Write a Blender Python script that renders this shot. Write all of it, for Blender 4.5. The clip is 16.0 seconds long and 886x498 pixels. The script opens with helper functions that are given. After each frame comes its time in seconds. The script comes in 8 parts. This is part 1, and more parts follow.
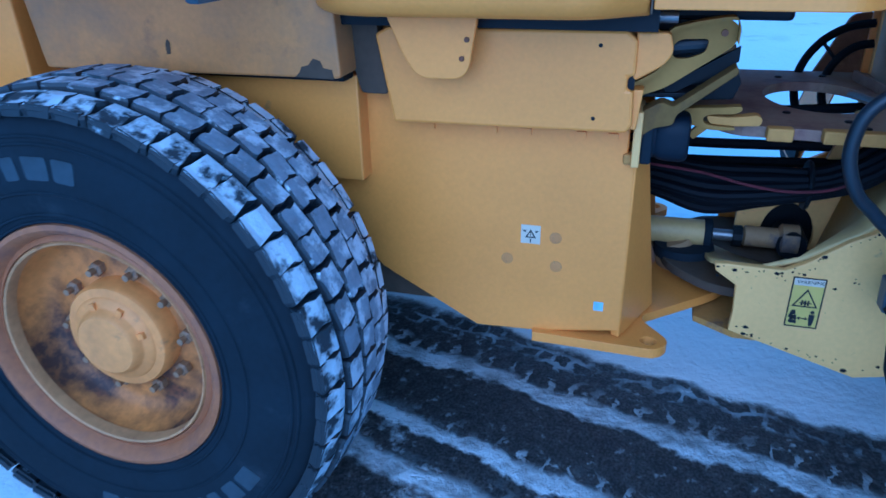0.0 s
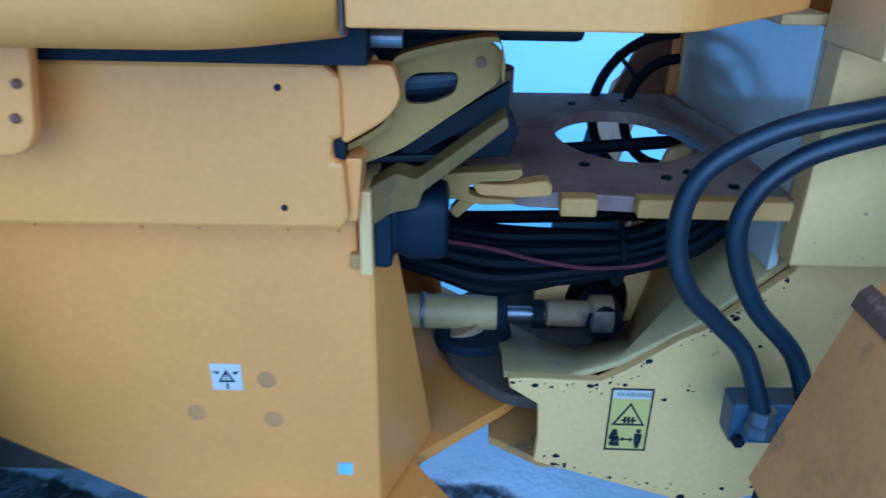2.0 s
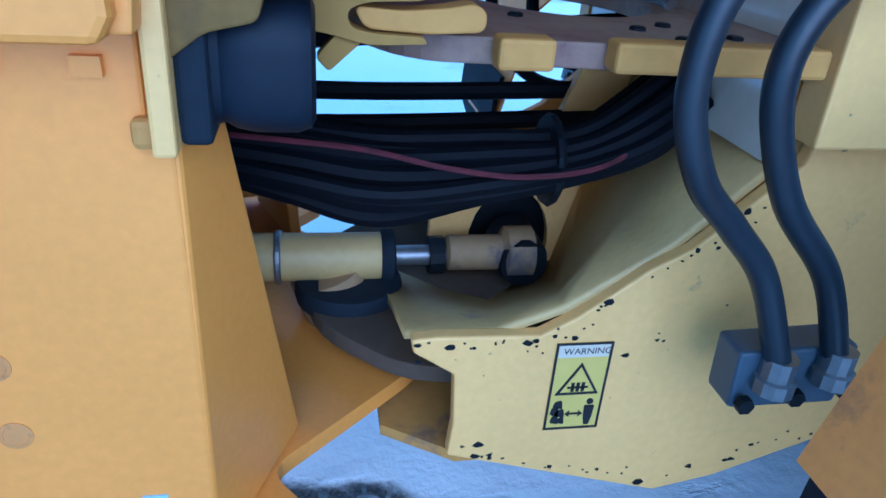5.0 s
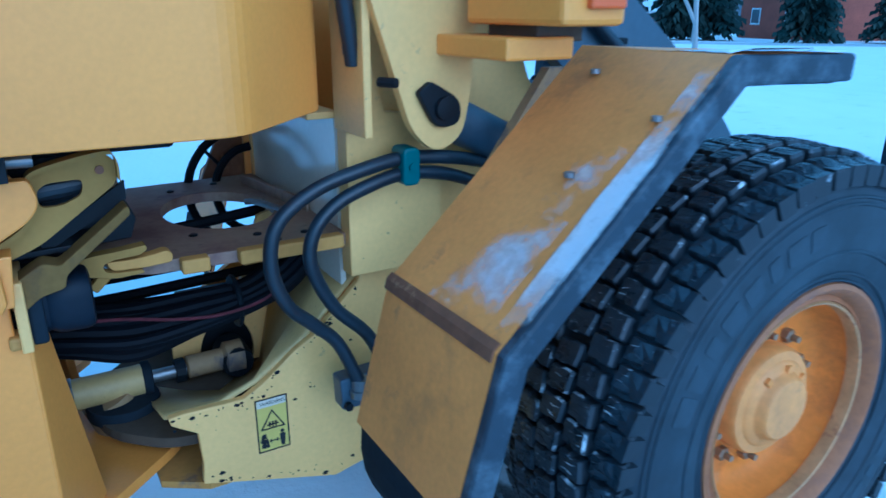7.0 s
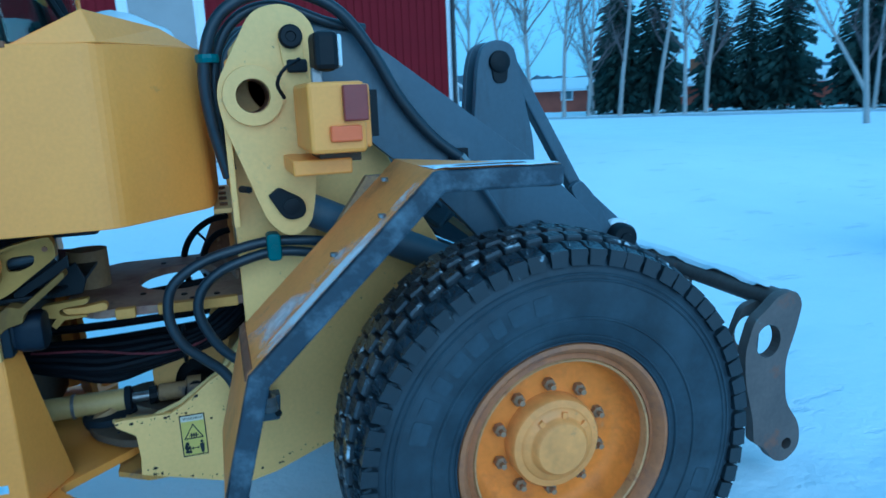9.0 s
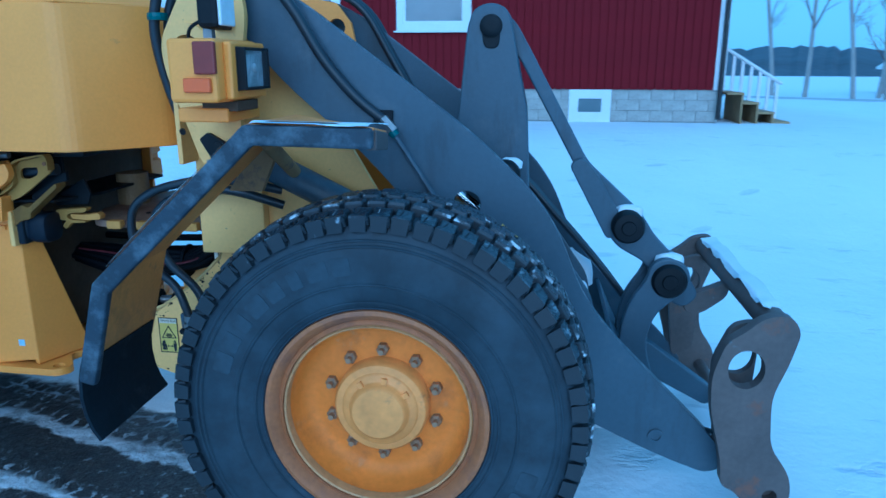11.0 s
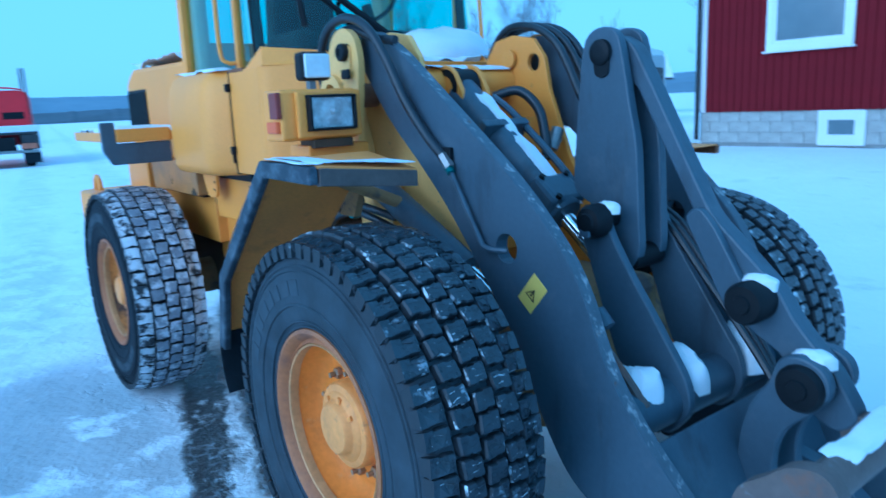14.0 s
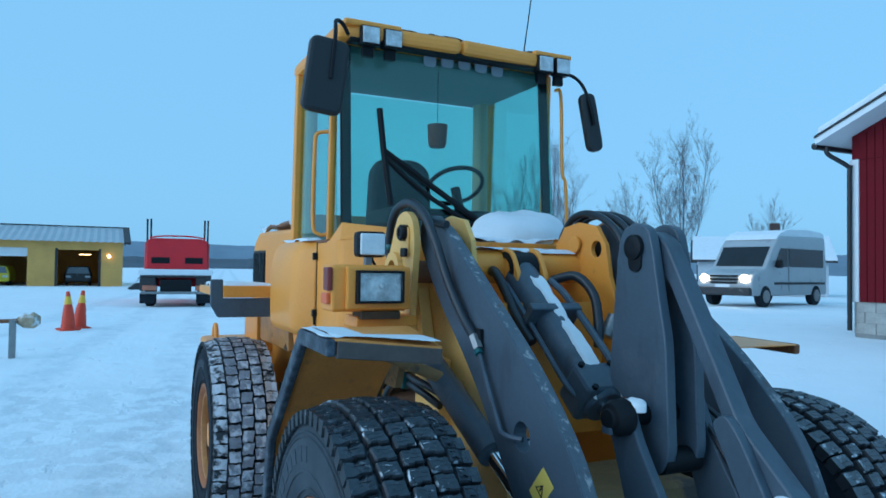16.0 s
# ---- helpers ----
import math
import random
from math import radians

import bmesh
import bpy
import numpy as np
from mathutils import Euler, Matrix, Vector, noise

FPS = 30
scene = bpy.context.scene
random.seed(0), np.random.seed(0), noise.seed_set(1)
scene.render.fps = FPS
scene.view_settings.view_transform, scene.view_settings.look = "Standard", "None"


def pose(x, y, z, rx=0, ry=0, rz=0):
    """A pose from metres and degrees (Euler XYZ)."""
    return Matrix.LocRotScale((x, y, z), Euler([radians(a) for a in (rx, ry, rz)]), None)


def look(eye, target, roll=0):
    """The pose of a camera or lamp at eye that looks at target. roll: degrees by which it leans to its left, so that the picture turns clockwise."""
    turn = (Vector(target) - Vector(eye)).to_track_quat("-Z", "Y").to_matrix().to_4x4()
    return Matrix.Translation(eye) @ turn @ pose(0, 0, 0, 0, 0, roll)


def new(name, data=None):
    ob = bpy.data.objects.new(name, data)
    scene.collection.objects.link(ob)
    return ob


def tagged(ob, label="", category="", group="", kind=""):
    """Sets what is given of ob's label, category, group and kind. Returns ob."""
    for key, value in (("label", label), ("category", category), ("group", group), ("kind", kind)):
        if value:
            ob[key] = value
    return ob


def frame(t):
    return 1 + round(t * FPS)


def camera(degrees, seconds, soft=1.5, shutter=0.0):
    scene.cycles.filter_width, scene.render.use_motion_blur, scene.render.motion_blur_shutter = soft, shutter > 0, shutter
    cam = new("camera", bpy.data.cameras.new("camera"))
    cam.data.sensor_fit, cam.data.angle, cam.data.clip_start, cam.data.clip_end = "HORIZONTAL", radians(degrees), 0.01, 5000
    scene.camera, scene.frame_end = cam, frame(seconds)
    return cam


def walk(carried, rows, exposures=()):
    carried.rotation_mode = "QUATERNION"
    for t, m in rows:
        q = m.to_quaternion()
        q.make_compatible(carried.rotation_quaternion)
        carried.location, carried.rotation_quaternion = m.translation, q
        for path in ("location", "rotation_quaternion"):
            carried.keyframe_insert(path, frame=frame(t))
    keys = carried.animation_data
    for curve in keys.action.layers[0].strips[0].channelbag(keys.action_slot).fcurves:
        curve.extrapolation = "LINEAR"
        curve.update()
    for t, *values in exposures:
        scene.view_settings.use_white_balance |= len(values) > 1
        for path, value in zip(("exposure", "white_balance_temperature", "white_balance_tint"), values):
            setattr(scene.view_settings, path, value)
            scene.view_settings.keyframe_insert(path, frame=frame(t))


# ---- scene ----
cam = camera(64.3, 16.0, shutter=0.4)
PATH = [
    (0, (-1.566, -2.213, 1.559), (-2.081, -0.479, 0.707), -1.0),
    (0.5, (-1.578, -1.98, 1.526), (-2.067, -0.245, 0.659), -0.1),
    (1, (-1.575, -1.788, 1.508), (-1.861, -0.03, 0.6), 0.4),
    (1.5, (-1.481, -1.606, 1.5), (-1.666, 0.211, 0.684), -1.1),
    (2, (-1.44, -1.444, 1.496), (-1.485, 0.362, 0.638), 0.8),
    (2.5, (-1.458, -1.275, 1.467), (-1.258, 0.496, 0.559), 4.0),
    (3, (-1.464, -1.13, 1.43), (-1.186, 0.581, 0.433), 4.2),
    (3.2, (-1.465, -1.098, 1.415), (-1.173, 0.596, 0.393), 4.3),
    (5.3, (-1.46, -1.055, 1.19), (-1.065, 0.718, 0.353), 4.5),
    (5.5, (-1.453, -1.083, 1.268), (-0.971, 0.711, 0.527), 4.3),
    (5.6, (-1.448, -1.103, 1.286), (-0.923, 0.709, 0.621), 4.2),
    (6, (-1.449, -1.311, 1.449), (-0.811, 0.531, 1.004), 2.8),
    (6.5, (-1.452, -1.623, 1.562), (-0.616, 0.075, 0.916), 1.9),
    (7, (-1.534, -1.884, 1.595), (-0.554, -0.264, 0.953), 0.2),
    (7.5, (-1.532, -2.179, 1.665), (-0.526, -0.517, 1.189), -0.9),
    (8, (-1.421, -2.473, 1.722), (-0.496, -0.737, 1.362), -0.8),
    (8.5, (-1.212, -2.616, 1.699), (-0.446, -0.793, 1.405), 0.0),
    (9, (-0.903, -2.764, 1.715), (-0.318, -0.9, 1.283), -2.4),
    (9.5, (-0.594, -2.953, 1.717), (-0.279, -1.031, 1.265), -1.1),
    (10, (-0.244, -2.982, 1.683), (-0.166, -1.047, 1.183), -2.0),
    (10.2, (-0.099, -2.98, 1.677), (-0.072, -1.046, 1.168), -1.8),
    (12.3, (1.256, -2.623, 1.683), (0.355, -0.904, 1.199), -1.7),
    (12.5, (1.359, -2.554, 1.682), (0.378, -0.88, 1.196), -2.6),
    (13, (1.531, -2.313, 1.631), (0.441, -0.715, 1.123), -0.1),
    (13.5, (1.733, -2.123, 1.647), (0.45, -0.672, 1.149), -2.7),
    (14, (1.948, -2.0, 1.685), (0.389, -0.816, 1.278), -2.7),
    (14.5, (1.99, -1.845, 1.688), (0.319, -0.783, 1.408), 0.2),
    (15, (2.093, -1.718, 1.723), (0.352, -0.756, 1.519), -1.9),
    (15.5, (2.19, -1.679, 1.739), (0.412, -0.764, 1.695), -0.1),
    (16, (2.227, -1.673, 1.746), (0.424, -0.81, 1.802), 0.8),
]
# seconds, stops, kelvin, tint
EXPOSURES = [(0, -0.08, 3890, 15), (1.5, 0.10, 3870, 9), (2.3, 0.27, 3990, 15), (3.2, 0.48, 4340, 17), (5.6, 0.56, 4220, 18), (6.4, 0.28, 4040, 13), (7.5, 0.03, 4130, -1), (9, -0.20, 4170, -7), (10.2, -0.2, 4130, -3), (12.5, 0.06, 4000, 4), (14, 0.17, 4220, 4), (15.4, 0.0, 5380, 1), (16, -0.2, 5300, 6)]
walk(cam, [(t, look(eye, target, roll)) for t, eye, target, roll in PATH],
     exposures=EXPOSURES)

# ---- light ----
world = bpy.data.worlds.new("overcast_dusk")
scene.world = world
world.use_nodes = True
wn = world.node_tree.nodes
sky = wn.new("ShaderNodeTexSky")
sky.sky_type = "NISHITA"
sky.sun_disc = False
sky.sun_elevation = radians(19.0)
sky.sun_rotation = radians(177.0)
sky.air_density, sky.dust_density, sky.ozone_density = 1.0, 2.5, 3.0
veil = wn.new("ShaderNodeMix")
veil.data_type = "RGBA"
veil.inputs[0].default_value = 0.72
veil.inputs[7].default_value = (6.0, 11.4, 15.2, 1)
world.node_tree.links.new(sky.outputs[0], veil.inputs[6])
world.node_tree.links.new(veil.outputs[2], wn["Background"].inputs[0])
wn["Background"].inputs[1].default_value = 0.075

sun_data = bpy.data.lights.new("sun", "SUN")
sun_data.energy, sun_data.angle, sun_data.color = 1.45, radians(60), (0.88, 0.95, 1.0)
sun = new("sun", sun_data)
sun.matrix_world = look((0, 0, 20), (-0.5, 9.0, 16.8))


# ---- materials ----
def mat(name, color, rough=0.6, metal=0.0, vary=0.25, grain=40.0, blot=3.0, bump=0.15, dirt=None, dirt_amount=0.0, dirt_scale=5.0, second=None, second_amount=0.0, second_scale=9.0, spec=0.5, coat=0.0, per_piece=False, soft=0.1, streak=1.0):
    """A surface with two scales of variation, and up to two kinds of stain with shapes of their own."""
    m = bpy.data.materials.new(name)
    m.use_nodes = True
    n, l = m.node_tree.nodes, m.node_tree.links
    b = n["Principled BSDF"]
    b.inputs["Roughness"].default_value, b.inputs["Metallic"].default_value = rough, metal
    b.inputs["Specular IOR Level"].default_value = spec
    b.inputs["Coat Weight"].default_value = coat
    co = n.new("ShaderNodeTexCoord")
    place = co.outputs["Object"]
    if per_piece:
        who, shift = n.new("ShaderNodeObjectInfo"), n.new("ShaderNodeVectorMath")
        shift.operation = "MULTIPLY_ADD"
        shift.inputs[1].default_value = (37, 53, 71)
        l.new(who.outputs["Random"], shift.inputs[0])
        l.new(place, shift.inputs[2])
        place = shift.outputs[0]
    big, fine = n.new("ShaderNodeTexNoise"), n.new("ShaderNodeTexNoise")
    big.inputs["Scale"].default_value, fine.inputs["Scale"].default_value = blot, grain
    big.inputs["Detail"].default_value, fine.inputs["Detail"].default_value = 6, 4
    for t in (big, fine):
        l.new(place, t.inputs["Vector"])
    add = n.new("ShaderNodeMath")
    add.operation = "MULTIPLY_ADD"
    add.inputs[1].default_value = 0.45
    l.new(fine.outputs[0], add.inputs[0])
    l.new(big.outputs[0], add.inputs[2])
    ramp = n.new("ShaderNodeMapRange")
    ramp.inputs[1].default_value, ramp.inputs[2].default_value = 0.45, 1.0
    ramp.inputs[3].default_value, ramp.inputs[4].default_value = 1 - vary, 1 + vary * 0.6
    l.new(add.outputs[0], ramp.inputs[0])
    mul = n.new("ShaderNodeVectorMath")
    mul.operation = "SCALE"
    mul.inputs[0].default_value = color
    l.new(ramp.outputs[0], mul.inputs["Scale"])
    out = mul.outputs[0]
    for tint, amount, scale in ((dirt, dirt_amount, dirt_scale), (second, second_amount, second_scale)):
        if tint is None:
            continue
        spot = n.new("ShaderNodeTexNoise")
        spot.inputs["Scale"].default_value, spot.inputs["Detail"].default_value, spot.inputs["Roughness"].default_value = scale, 9, 0.65
        if streak != 1.0 and tint is second:
            drawn = n.new("ShaderNodeVectorMath")
            drawn.operation = "MULTIPLY"
            drawn.inputs[1].default_value = (1, 1, streak)
            l.new(place, drawn.inputs[0])
            l.new(drawn.outputs[0], spot.inputs["Vector"])
        else:
            l.new(place, spot.inputs["Vector"])
        edge = n.new("ShaderNodeMapRange")
        edge.inputs[1].default_value, edge.inputs[2].default_value = 0.77 - soft / 2 - 0.4 * amount, 0.77 + soft / 2 - 0.4 * amount
        l.new(spot.outputs[0], edge.inputs[0])
        mix = n.new("ShaderNodeMix")
        mix.data_type = "RGBA"
        mix.inputs[7].default_value = (*tint, 1)
        l.new(edge.outputs[0], mix.inputs[0])
        l.new(out, mix.inputs[6])
        out = mix.outputs[2]
    l.new(out, b.inputs["Base Color"])
    rr = n.new("ShaderNodeMapRange")
    rr.inputs[3].default_value, rr.inputs[4].default_value = max(0.02, rough - 0.12), min(1, rough + 0.15)
    l.new(big.outputs[0], rr.inputs[0])
    l.new(rr.outputs[0], b.inputs["Roughness"])
    if bump:
        bp = n.new("ShaderNodeBump")
        bp.inputs["Strength"].default_value, bp.inputs["Distance"].default_value = bump, 0.01
        l.new(add.outputs[0], bp.inputs["Height"])
        l.new(bp.outputs[0], b.inputs["Normal"])
    return m


YELLOW = mat("weathered_orange_yellow_paint", (0.83, 0.325, 0.044), 0.42, vary=0.12, grain=90, blot=2.2, bump=0.03, dirt=(0.36, 0.20, 0.07), dirt_amount=0.12, dirt_scale=7, second=(0.13, 0.08, 0.05), second_amount=0.0, second_scale=30)
TANKPAINT = mat("dirty_weathered_yellow_paint", (0.60, 0.26, 0.06), 0.5, vary=0.25, grain=70, blot=3, bump=0.05, dirt=(0.28, 0.16, 0.07), dirt_amount=0.4, dirt_scale=4, second=(0.10, 0.06, 0.045), second_amount=0.06, second_scale=9, soft=0.3)
CREAM = mat("pale_yellow_paint", (0.86, 0.505, 0.145), 0.5, vary=0.14, grain=70, blot=2.5, bump=0.04, dirt=(0.30, 0.21, 0.11), dirt_amount=0.2, dirt_scale=8, second=(0.06, 0.045, 0.04), second_amount=0.13, second_scale=34)
GRIME = mat("grimy_yellow_paint", (0.33, 0.21, 0.095), 0.65, vary=0.3, grain=60, blot=6, bump=0.1, dirt=(0.13, 0.10, 0.085), dirt_amount=0.45, dirt_scale=7, second=(0.05, 0.035, 0.03), second_amount=0.14, second_scale=26)
RIMPAINT = mat("worn_orange_rim_paint", (0.80, 0.245, 0.025), 0.55, spec=0.25, vary=0.22, grain=50, blot=5, bump=0.05, dirt=(0.30, 0.10, 0.03), dirt_amount=0.36, dirt_scale=4, second=(0.55, 0.33, 0.16), second_amount=0.08, second_scale=14, soft=0.25)
# dark brown patches are stains plus the dish's inner shade
OLDRIM = mat("stained_and_shaded_rim_paint", (0.74, 0.28, 0.05), 0.55, vary=0.3, grain=50, blot=4, bump=0.06, dirt=(0.06, 0.026, 0.014), dirt_amount=0.68, dirt_scale=2.6, second=(0.30, 0.10, 0.03), second_amount=0.42, second_scale=5, soft=0.14)
HUBPAINT = mat("faded_hub_paint", (0.82, 0.32, 0.065), 0.5, vary=0.25, grain=50, blot=7, bump=0.05, dirt=(0.42, 0.18, 0.06), dirt_amount=0.28, dirt_scale=9)
RUSTRIM = mat("rusty_flange_paint", (0.42, 0.15, 0.045), 0.6, vary=0.35, grain=60, blot=6, bump=0.12, dirt=(0.20, 0.085, 0.045), dirt_amount=0.48, dirt_scale=6, second=(0.10, 0.05, 0.035), second_amount=0.20, second_scale=11, soft=0.2)
NUT = mat("grimy_painted_nut", (0.30, 0.18, 0.09), 0.5, vary=0.3, grain=60, blot=20, bump=0.1, dirt=(0.10, 0.08, 0.07), dirt_amount=0.35, dirt_scale=30)
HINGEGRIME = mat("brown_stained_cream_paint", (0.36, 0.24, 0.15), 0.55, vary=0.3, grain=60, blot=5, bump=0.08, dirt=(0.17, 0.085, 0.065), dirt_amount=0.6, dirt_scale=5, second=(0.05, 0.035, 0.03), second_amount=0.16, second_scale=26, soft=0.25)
# yellow paint with the hinge's shade mixed into its base colour
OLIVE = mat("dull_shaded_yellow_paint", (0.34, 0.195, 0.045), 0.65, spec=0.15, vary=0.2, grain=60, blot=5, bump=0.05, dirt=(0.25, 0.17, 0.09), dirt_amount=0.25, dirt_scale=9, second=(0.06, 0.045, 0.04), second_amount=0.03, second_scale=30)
DIRTYCREAM = mat("spotted_cream_paint", (0.54, 0.37, 0.13), 0.5, vary=0.2, grain=60, blot=4, bump=0.06, dirt=(0.30, 0.22, 0.14), dirt_amount=0.25, dirt_scale=6, second=(0.03, 0.03, 0.035), second_amount=0.12, second_scale=28)
GLOSSCREAM = mat("glossy_cream_paint", (0.80, 0.72, 0.56), 0.14, vary=0.1, grain=60, blot=3, bump=0.0, second=(0.05, 0.045, 0.04), second_amount=0.02, second_scale=40, spec=0.9)
BLACKHOSE = mat("black_rubber_cable", (0.005, 0.006, 0.009), 0.6, vary=0.3, grain=60, blot=10, bump=0.1, spec=0.12)
DUSTYWALL = mat("dusty_tyre_sidewall", (0.018, 0.026, 0.036), 0.62, vary=0.4, grain=30, blot=4, bump=0.15, dirt=(0.050, 0.066, 0.084), dirt_amount=0.40, dirt_scale=5, soft=0.35)
RUST = mat("rust_brown_steel", (0.20, 0.085, 0.04), 0.75, vary=0.4, grain=60, blot=9, bump=0.2, dirt=(0.42, 0.24, 0.11), dirt_amount=0.25, dirt_scale=12)
GREY = mat("dark_grey_painted_steel", (0.066, 0.092, 0.122), 0.45, vary=0.2, grain=60, blot=2.5, bump=0.05, dirt=(0.105, 0.125, 0.150), dirt_amount=0.3, dirt_scale=4, second=(0.034, 0.042, 0.054), second_amount=0.34, second_scale=6, soft=0.2, streak=0.22)
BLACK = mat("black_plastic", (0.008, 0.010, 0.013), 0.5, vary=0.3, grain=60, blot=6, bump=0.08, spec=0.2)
RUBBER = mat("dull_black_rubber", (0.014, 0.019, 0.026), 0.8, vary=0.35, grain=50, blot=6, bump=0.2, dirt=(0.030, 0.036, 0.044), dirt_amount=0.3, dirt_scale=5, spec=0.2)
HOSE = mat("black_hydraulic_hose", (0.016, 0.022, 0.030), 0.38, vary=0.3, grain=60, blot=10, bump=0.1, dirt=(0.045, 0.05, 0.055), dirt_amount=0.1, dirt_scale=18)
TREAD = mat("tread_rubber", (0.018, 0.022, 0.028), 0.6, vary=0.3, grain=60, blot=8, bump=0.2, dirt=(0.45, 0.50, 0.55), dirt_amount=0.12, dirt_scale=20, per_piece=True)
FROSTED = mat("snow_packed_tread_face", (0.25, 0.28, 0.335), 0.8, vary=0.4, grain=70, blot=16, bump=0.4, dirt=(0.60, 0.64, 0.71), dirt_amount=0.56, dirt_scale=12, second=(0.02, 0.025, 0.032), second_amount=0.20, second_scale=24, per_piece=True)
# pale specks paint wet glints as well as bits of snow
WETFACE = mat("wet_tread_face", (0.028, 0.038, 0.050), 0.28, vary=0.5, grain=70, blot=22, bump=0.5, dirt=(0.50, 0.56, 0.63), dirt_amount=0.19, dirt_scale=17, second=(0.012, 0.015, 0.020), second_amount=0.34, second_scale=24, per_piece=True, soft=0.16)
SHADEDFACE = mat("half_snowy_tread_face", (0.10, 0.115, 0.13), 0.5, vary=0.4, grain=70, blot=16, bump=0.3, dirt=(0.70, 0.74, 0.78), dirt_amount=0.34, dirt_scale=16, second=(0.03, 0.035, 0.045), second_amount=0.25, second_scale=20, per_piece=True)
SPLAT = mat("bright_snow_splat", (0.62, 0.66, 0.72), 0.85, vary=0.25, grain=70, blot=14, bump=0.5, dirt=(0.03, 0.036, 0.045), dirt_amount=0.58, dirt_scale=13, per_piece=True)
STEEL = mat("dull_worn_steel", (0.30, 0.30, 0.30), 0.42, 0.8, vary=0.3, grain=60, blot=8, bump=0.1, dirt=(0.10, 0.07, 0.05), dirt_amount=0.2, dirt_scale=15)
CHROME = mat("bright_chrome_rod", (0.75, 0.76, 0.78), 0.12, 1.0, vary=0.05, grain=60, blot=8, bump=0.0)
COUPLER = mat("worn_brown_grey_steel", (0.110, 0.086, 0.076), 0.55, vary=0.35, grain=50, blot=6, bump=0.15, dirt=(0.17, 0.08, 0.05), dirt_amount=0.3, dirt_scale=7, second=(0.19, 0.22, 0.24), second_amount=0.12, second_scale=12)
HINGEYEL = mat("dull_hinge_yellow_paint", (0.52, 0.27, 0.06), 0.6, spec=0.25, vary=0.2, grain=60, blot=5, bump=0.05, dirt=(0.25, 0.15, 0.08), dirt_amount=0.3, dirt_scale=9, second=(0.05, 0.04, 0.04), second_amount=0.06, second_scale=26)
FENDER = mat("rust_blotched_yellow_paint", (0.80, 0.32, 0.07), 0.45, vary=0.2, grain=70, blot=3, bump=0.05, dirt=(0.46, 0.20, 0.06), dirt_amount=0.26, dirt_scale=5, second=(0.13, 0.08, 0.07), second_amount=0.16, second_scale=7, soft=0.2)
FENDERLIP = mat("snow_dusted_rubber", (0.026, 0.036, 0.052), 0.6, vary=0.3, grain=60, blot=5, bump=0.2, dirt=(0.15, 0.18, 0.215), dirt_amount=0.36, dirt_scale=14, soft=0.35)
EDGESNOW = mat("snow_streaked_tread_edge", (0.03, 0.036, 0.045), 0.5, vary=0.3, grain=60, blot=10, bump=0.2, dirt=(0.72, 0.77, 0.82), dirt_amount=0.40, dirt_scale=16, per_piece=True)
SNOW = mat("fresh_snow", (0.74, 0.77, 0.80), 0.85, vary=0.06, grain=55, blot=4, bump=0.35, spec=0.2)


# ---- mesh helpers ----
def mesh_of(bm, name):
    me = bpy.data.meshes.new(name)
    bmesh.ops.recalc_face_normals(bm, faces=bm.faces)
    bm.to_mesh(me)
    bm.free()
    return me


def part(name, bm, material, parent=None, label="", bevel=0.0, smooth=False, kind=""):
    me = mesh_of(bm, name)
    me.materials.append(material)
    ob = new(name, me)
    if parent is not None:
        ob.parent = parent
    if label or kind:
        tagged(ob, label, kind=kind)
    if bevel:
        md = ob.modifiers.new("bevel", "BEVEL")
        md.width, md.segments, md.limit_method, md.angle_limit = bevel, 2, "ANGLE", radians(35)
    if smooth:
        me.polygons.foreach_set("use_smooth", [True] * len(me.polygons))
        me.set_sharp_from_angle(angle=radians(38))
    return ob


def thing(name, label, category, at=(0, 0, 0), group="", kind=""):
    ob = new(name)
    ob.location = at
    return tagged(ob, label, category, group, kind)


def add_box(bm, x0, x1, y0, y1, z0, z1, m=None):
    vs = [bm.verts.new((m @ Vector(p)) if m is not None else p) for p in ((x0, y0, z0), (x1, y0, z0), (x1, y1, z0), (x0, y1, z0), (x0, y0, z1), (x1, y0, z1), (x1, y1, z1), (x0, y1, z1))]
    for f in ((0, 3, 2, 1), (4, 5, 6, 7), (0, 1, 5, 4), (1, 2, 6, 5), (2, 3, 7, 6), (3, 0, 4, 7)):
        bm.faces.new([vs[i] for i in f])
    return vs


def box(x0, x1, y0, y1, z0, z1, m=None):
    bm = bmesh.new()
    add_box(bm, x0, x1, y0, y1, z0, z1, m)
    return bm


def add_plate(bm, loop, holes, lo, hi, axis="y"):
    """A flat plate: an outline and holes, as pairs, with a thickness from lo to hi along an axis."""
    from mathutils.geometry import tessellate_polygon
    loops = [loop, *holes]
    flat = [p for lp in loops for p in lp]

    def place(p, d):
        return {"y": (p[0], d, p[1]), "z": (p[0], p[1], d), "x": (d, p[0], p[1])}[axis]

    a = [bm.verts.new(place(p, lo)) for p in flat]
    b = [bm.verts.new(place(p, hi)) for p in flat]
    if holes:
        tris = tessellate_polygon([[Vector((p[0], p[1], 0)) for p in lp] for lp in loops])
        for t in tris:
            for vs in ([a[i] for i in t], [b[i] for i in t]):
                try:
                    bm.faces.new(vs)
                except ValueError:
                    pass
    else:
        bm.faces.new(a)
        bm.faces.new(b)
    k = 0
    for lp in loops:
        n = len(lp)
        for i in range(n):
            j = (i + 1) % n
            bm.faces.new((a[k + i], a[k + j], b[k + j], b[k + i]))
        k += n


def plate(loop, lo, hi, holes=(), axis="y"):
    bm = bmesh.new()
    add_plate(bm, loop, list(holes), lo, hi, axis)
    return bm


def circle(cx, cy, r, n=20, ry=None):
    return [(cx + r * math.cos(2 * math.pi * i / n), cy + (ry or r) * math.sin(2 * math.pi * i / n)) for i in range(n)]


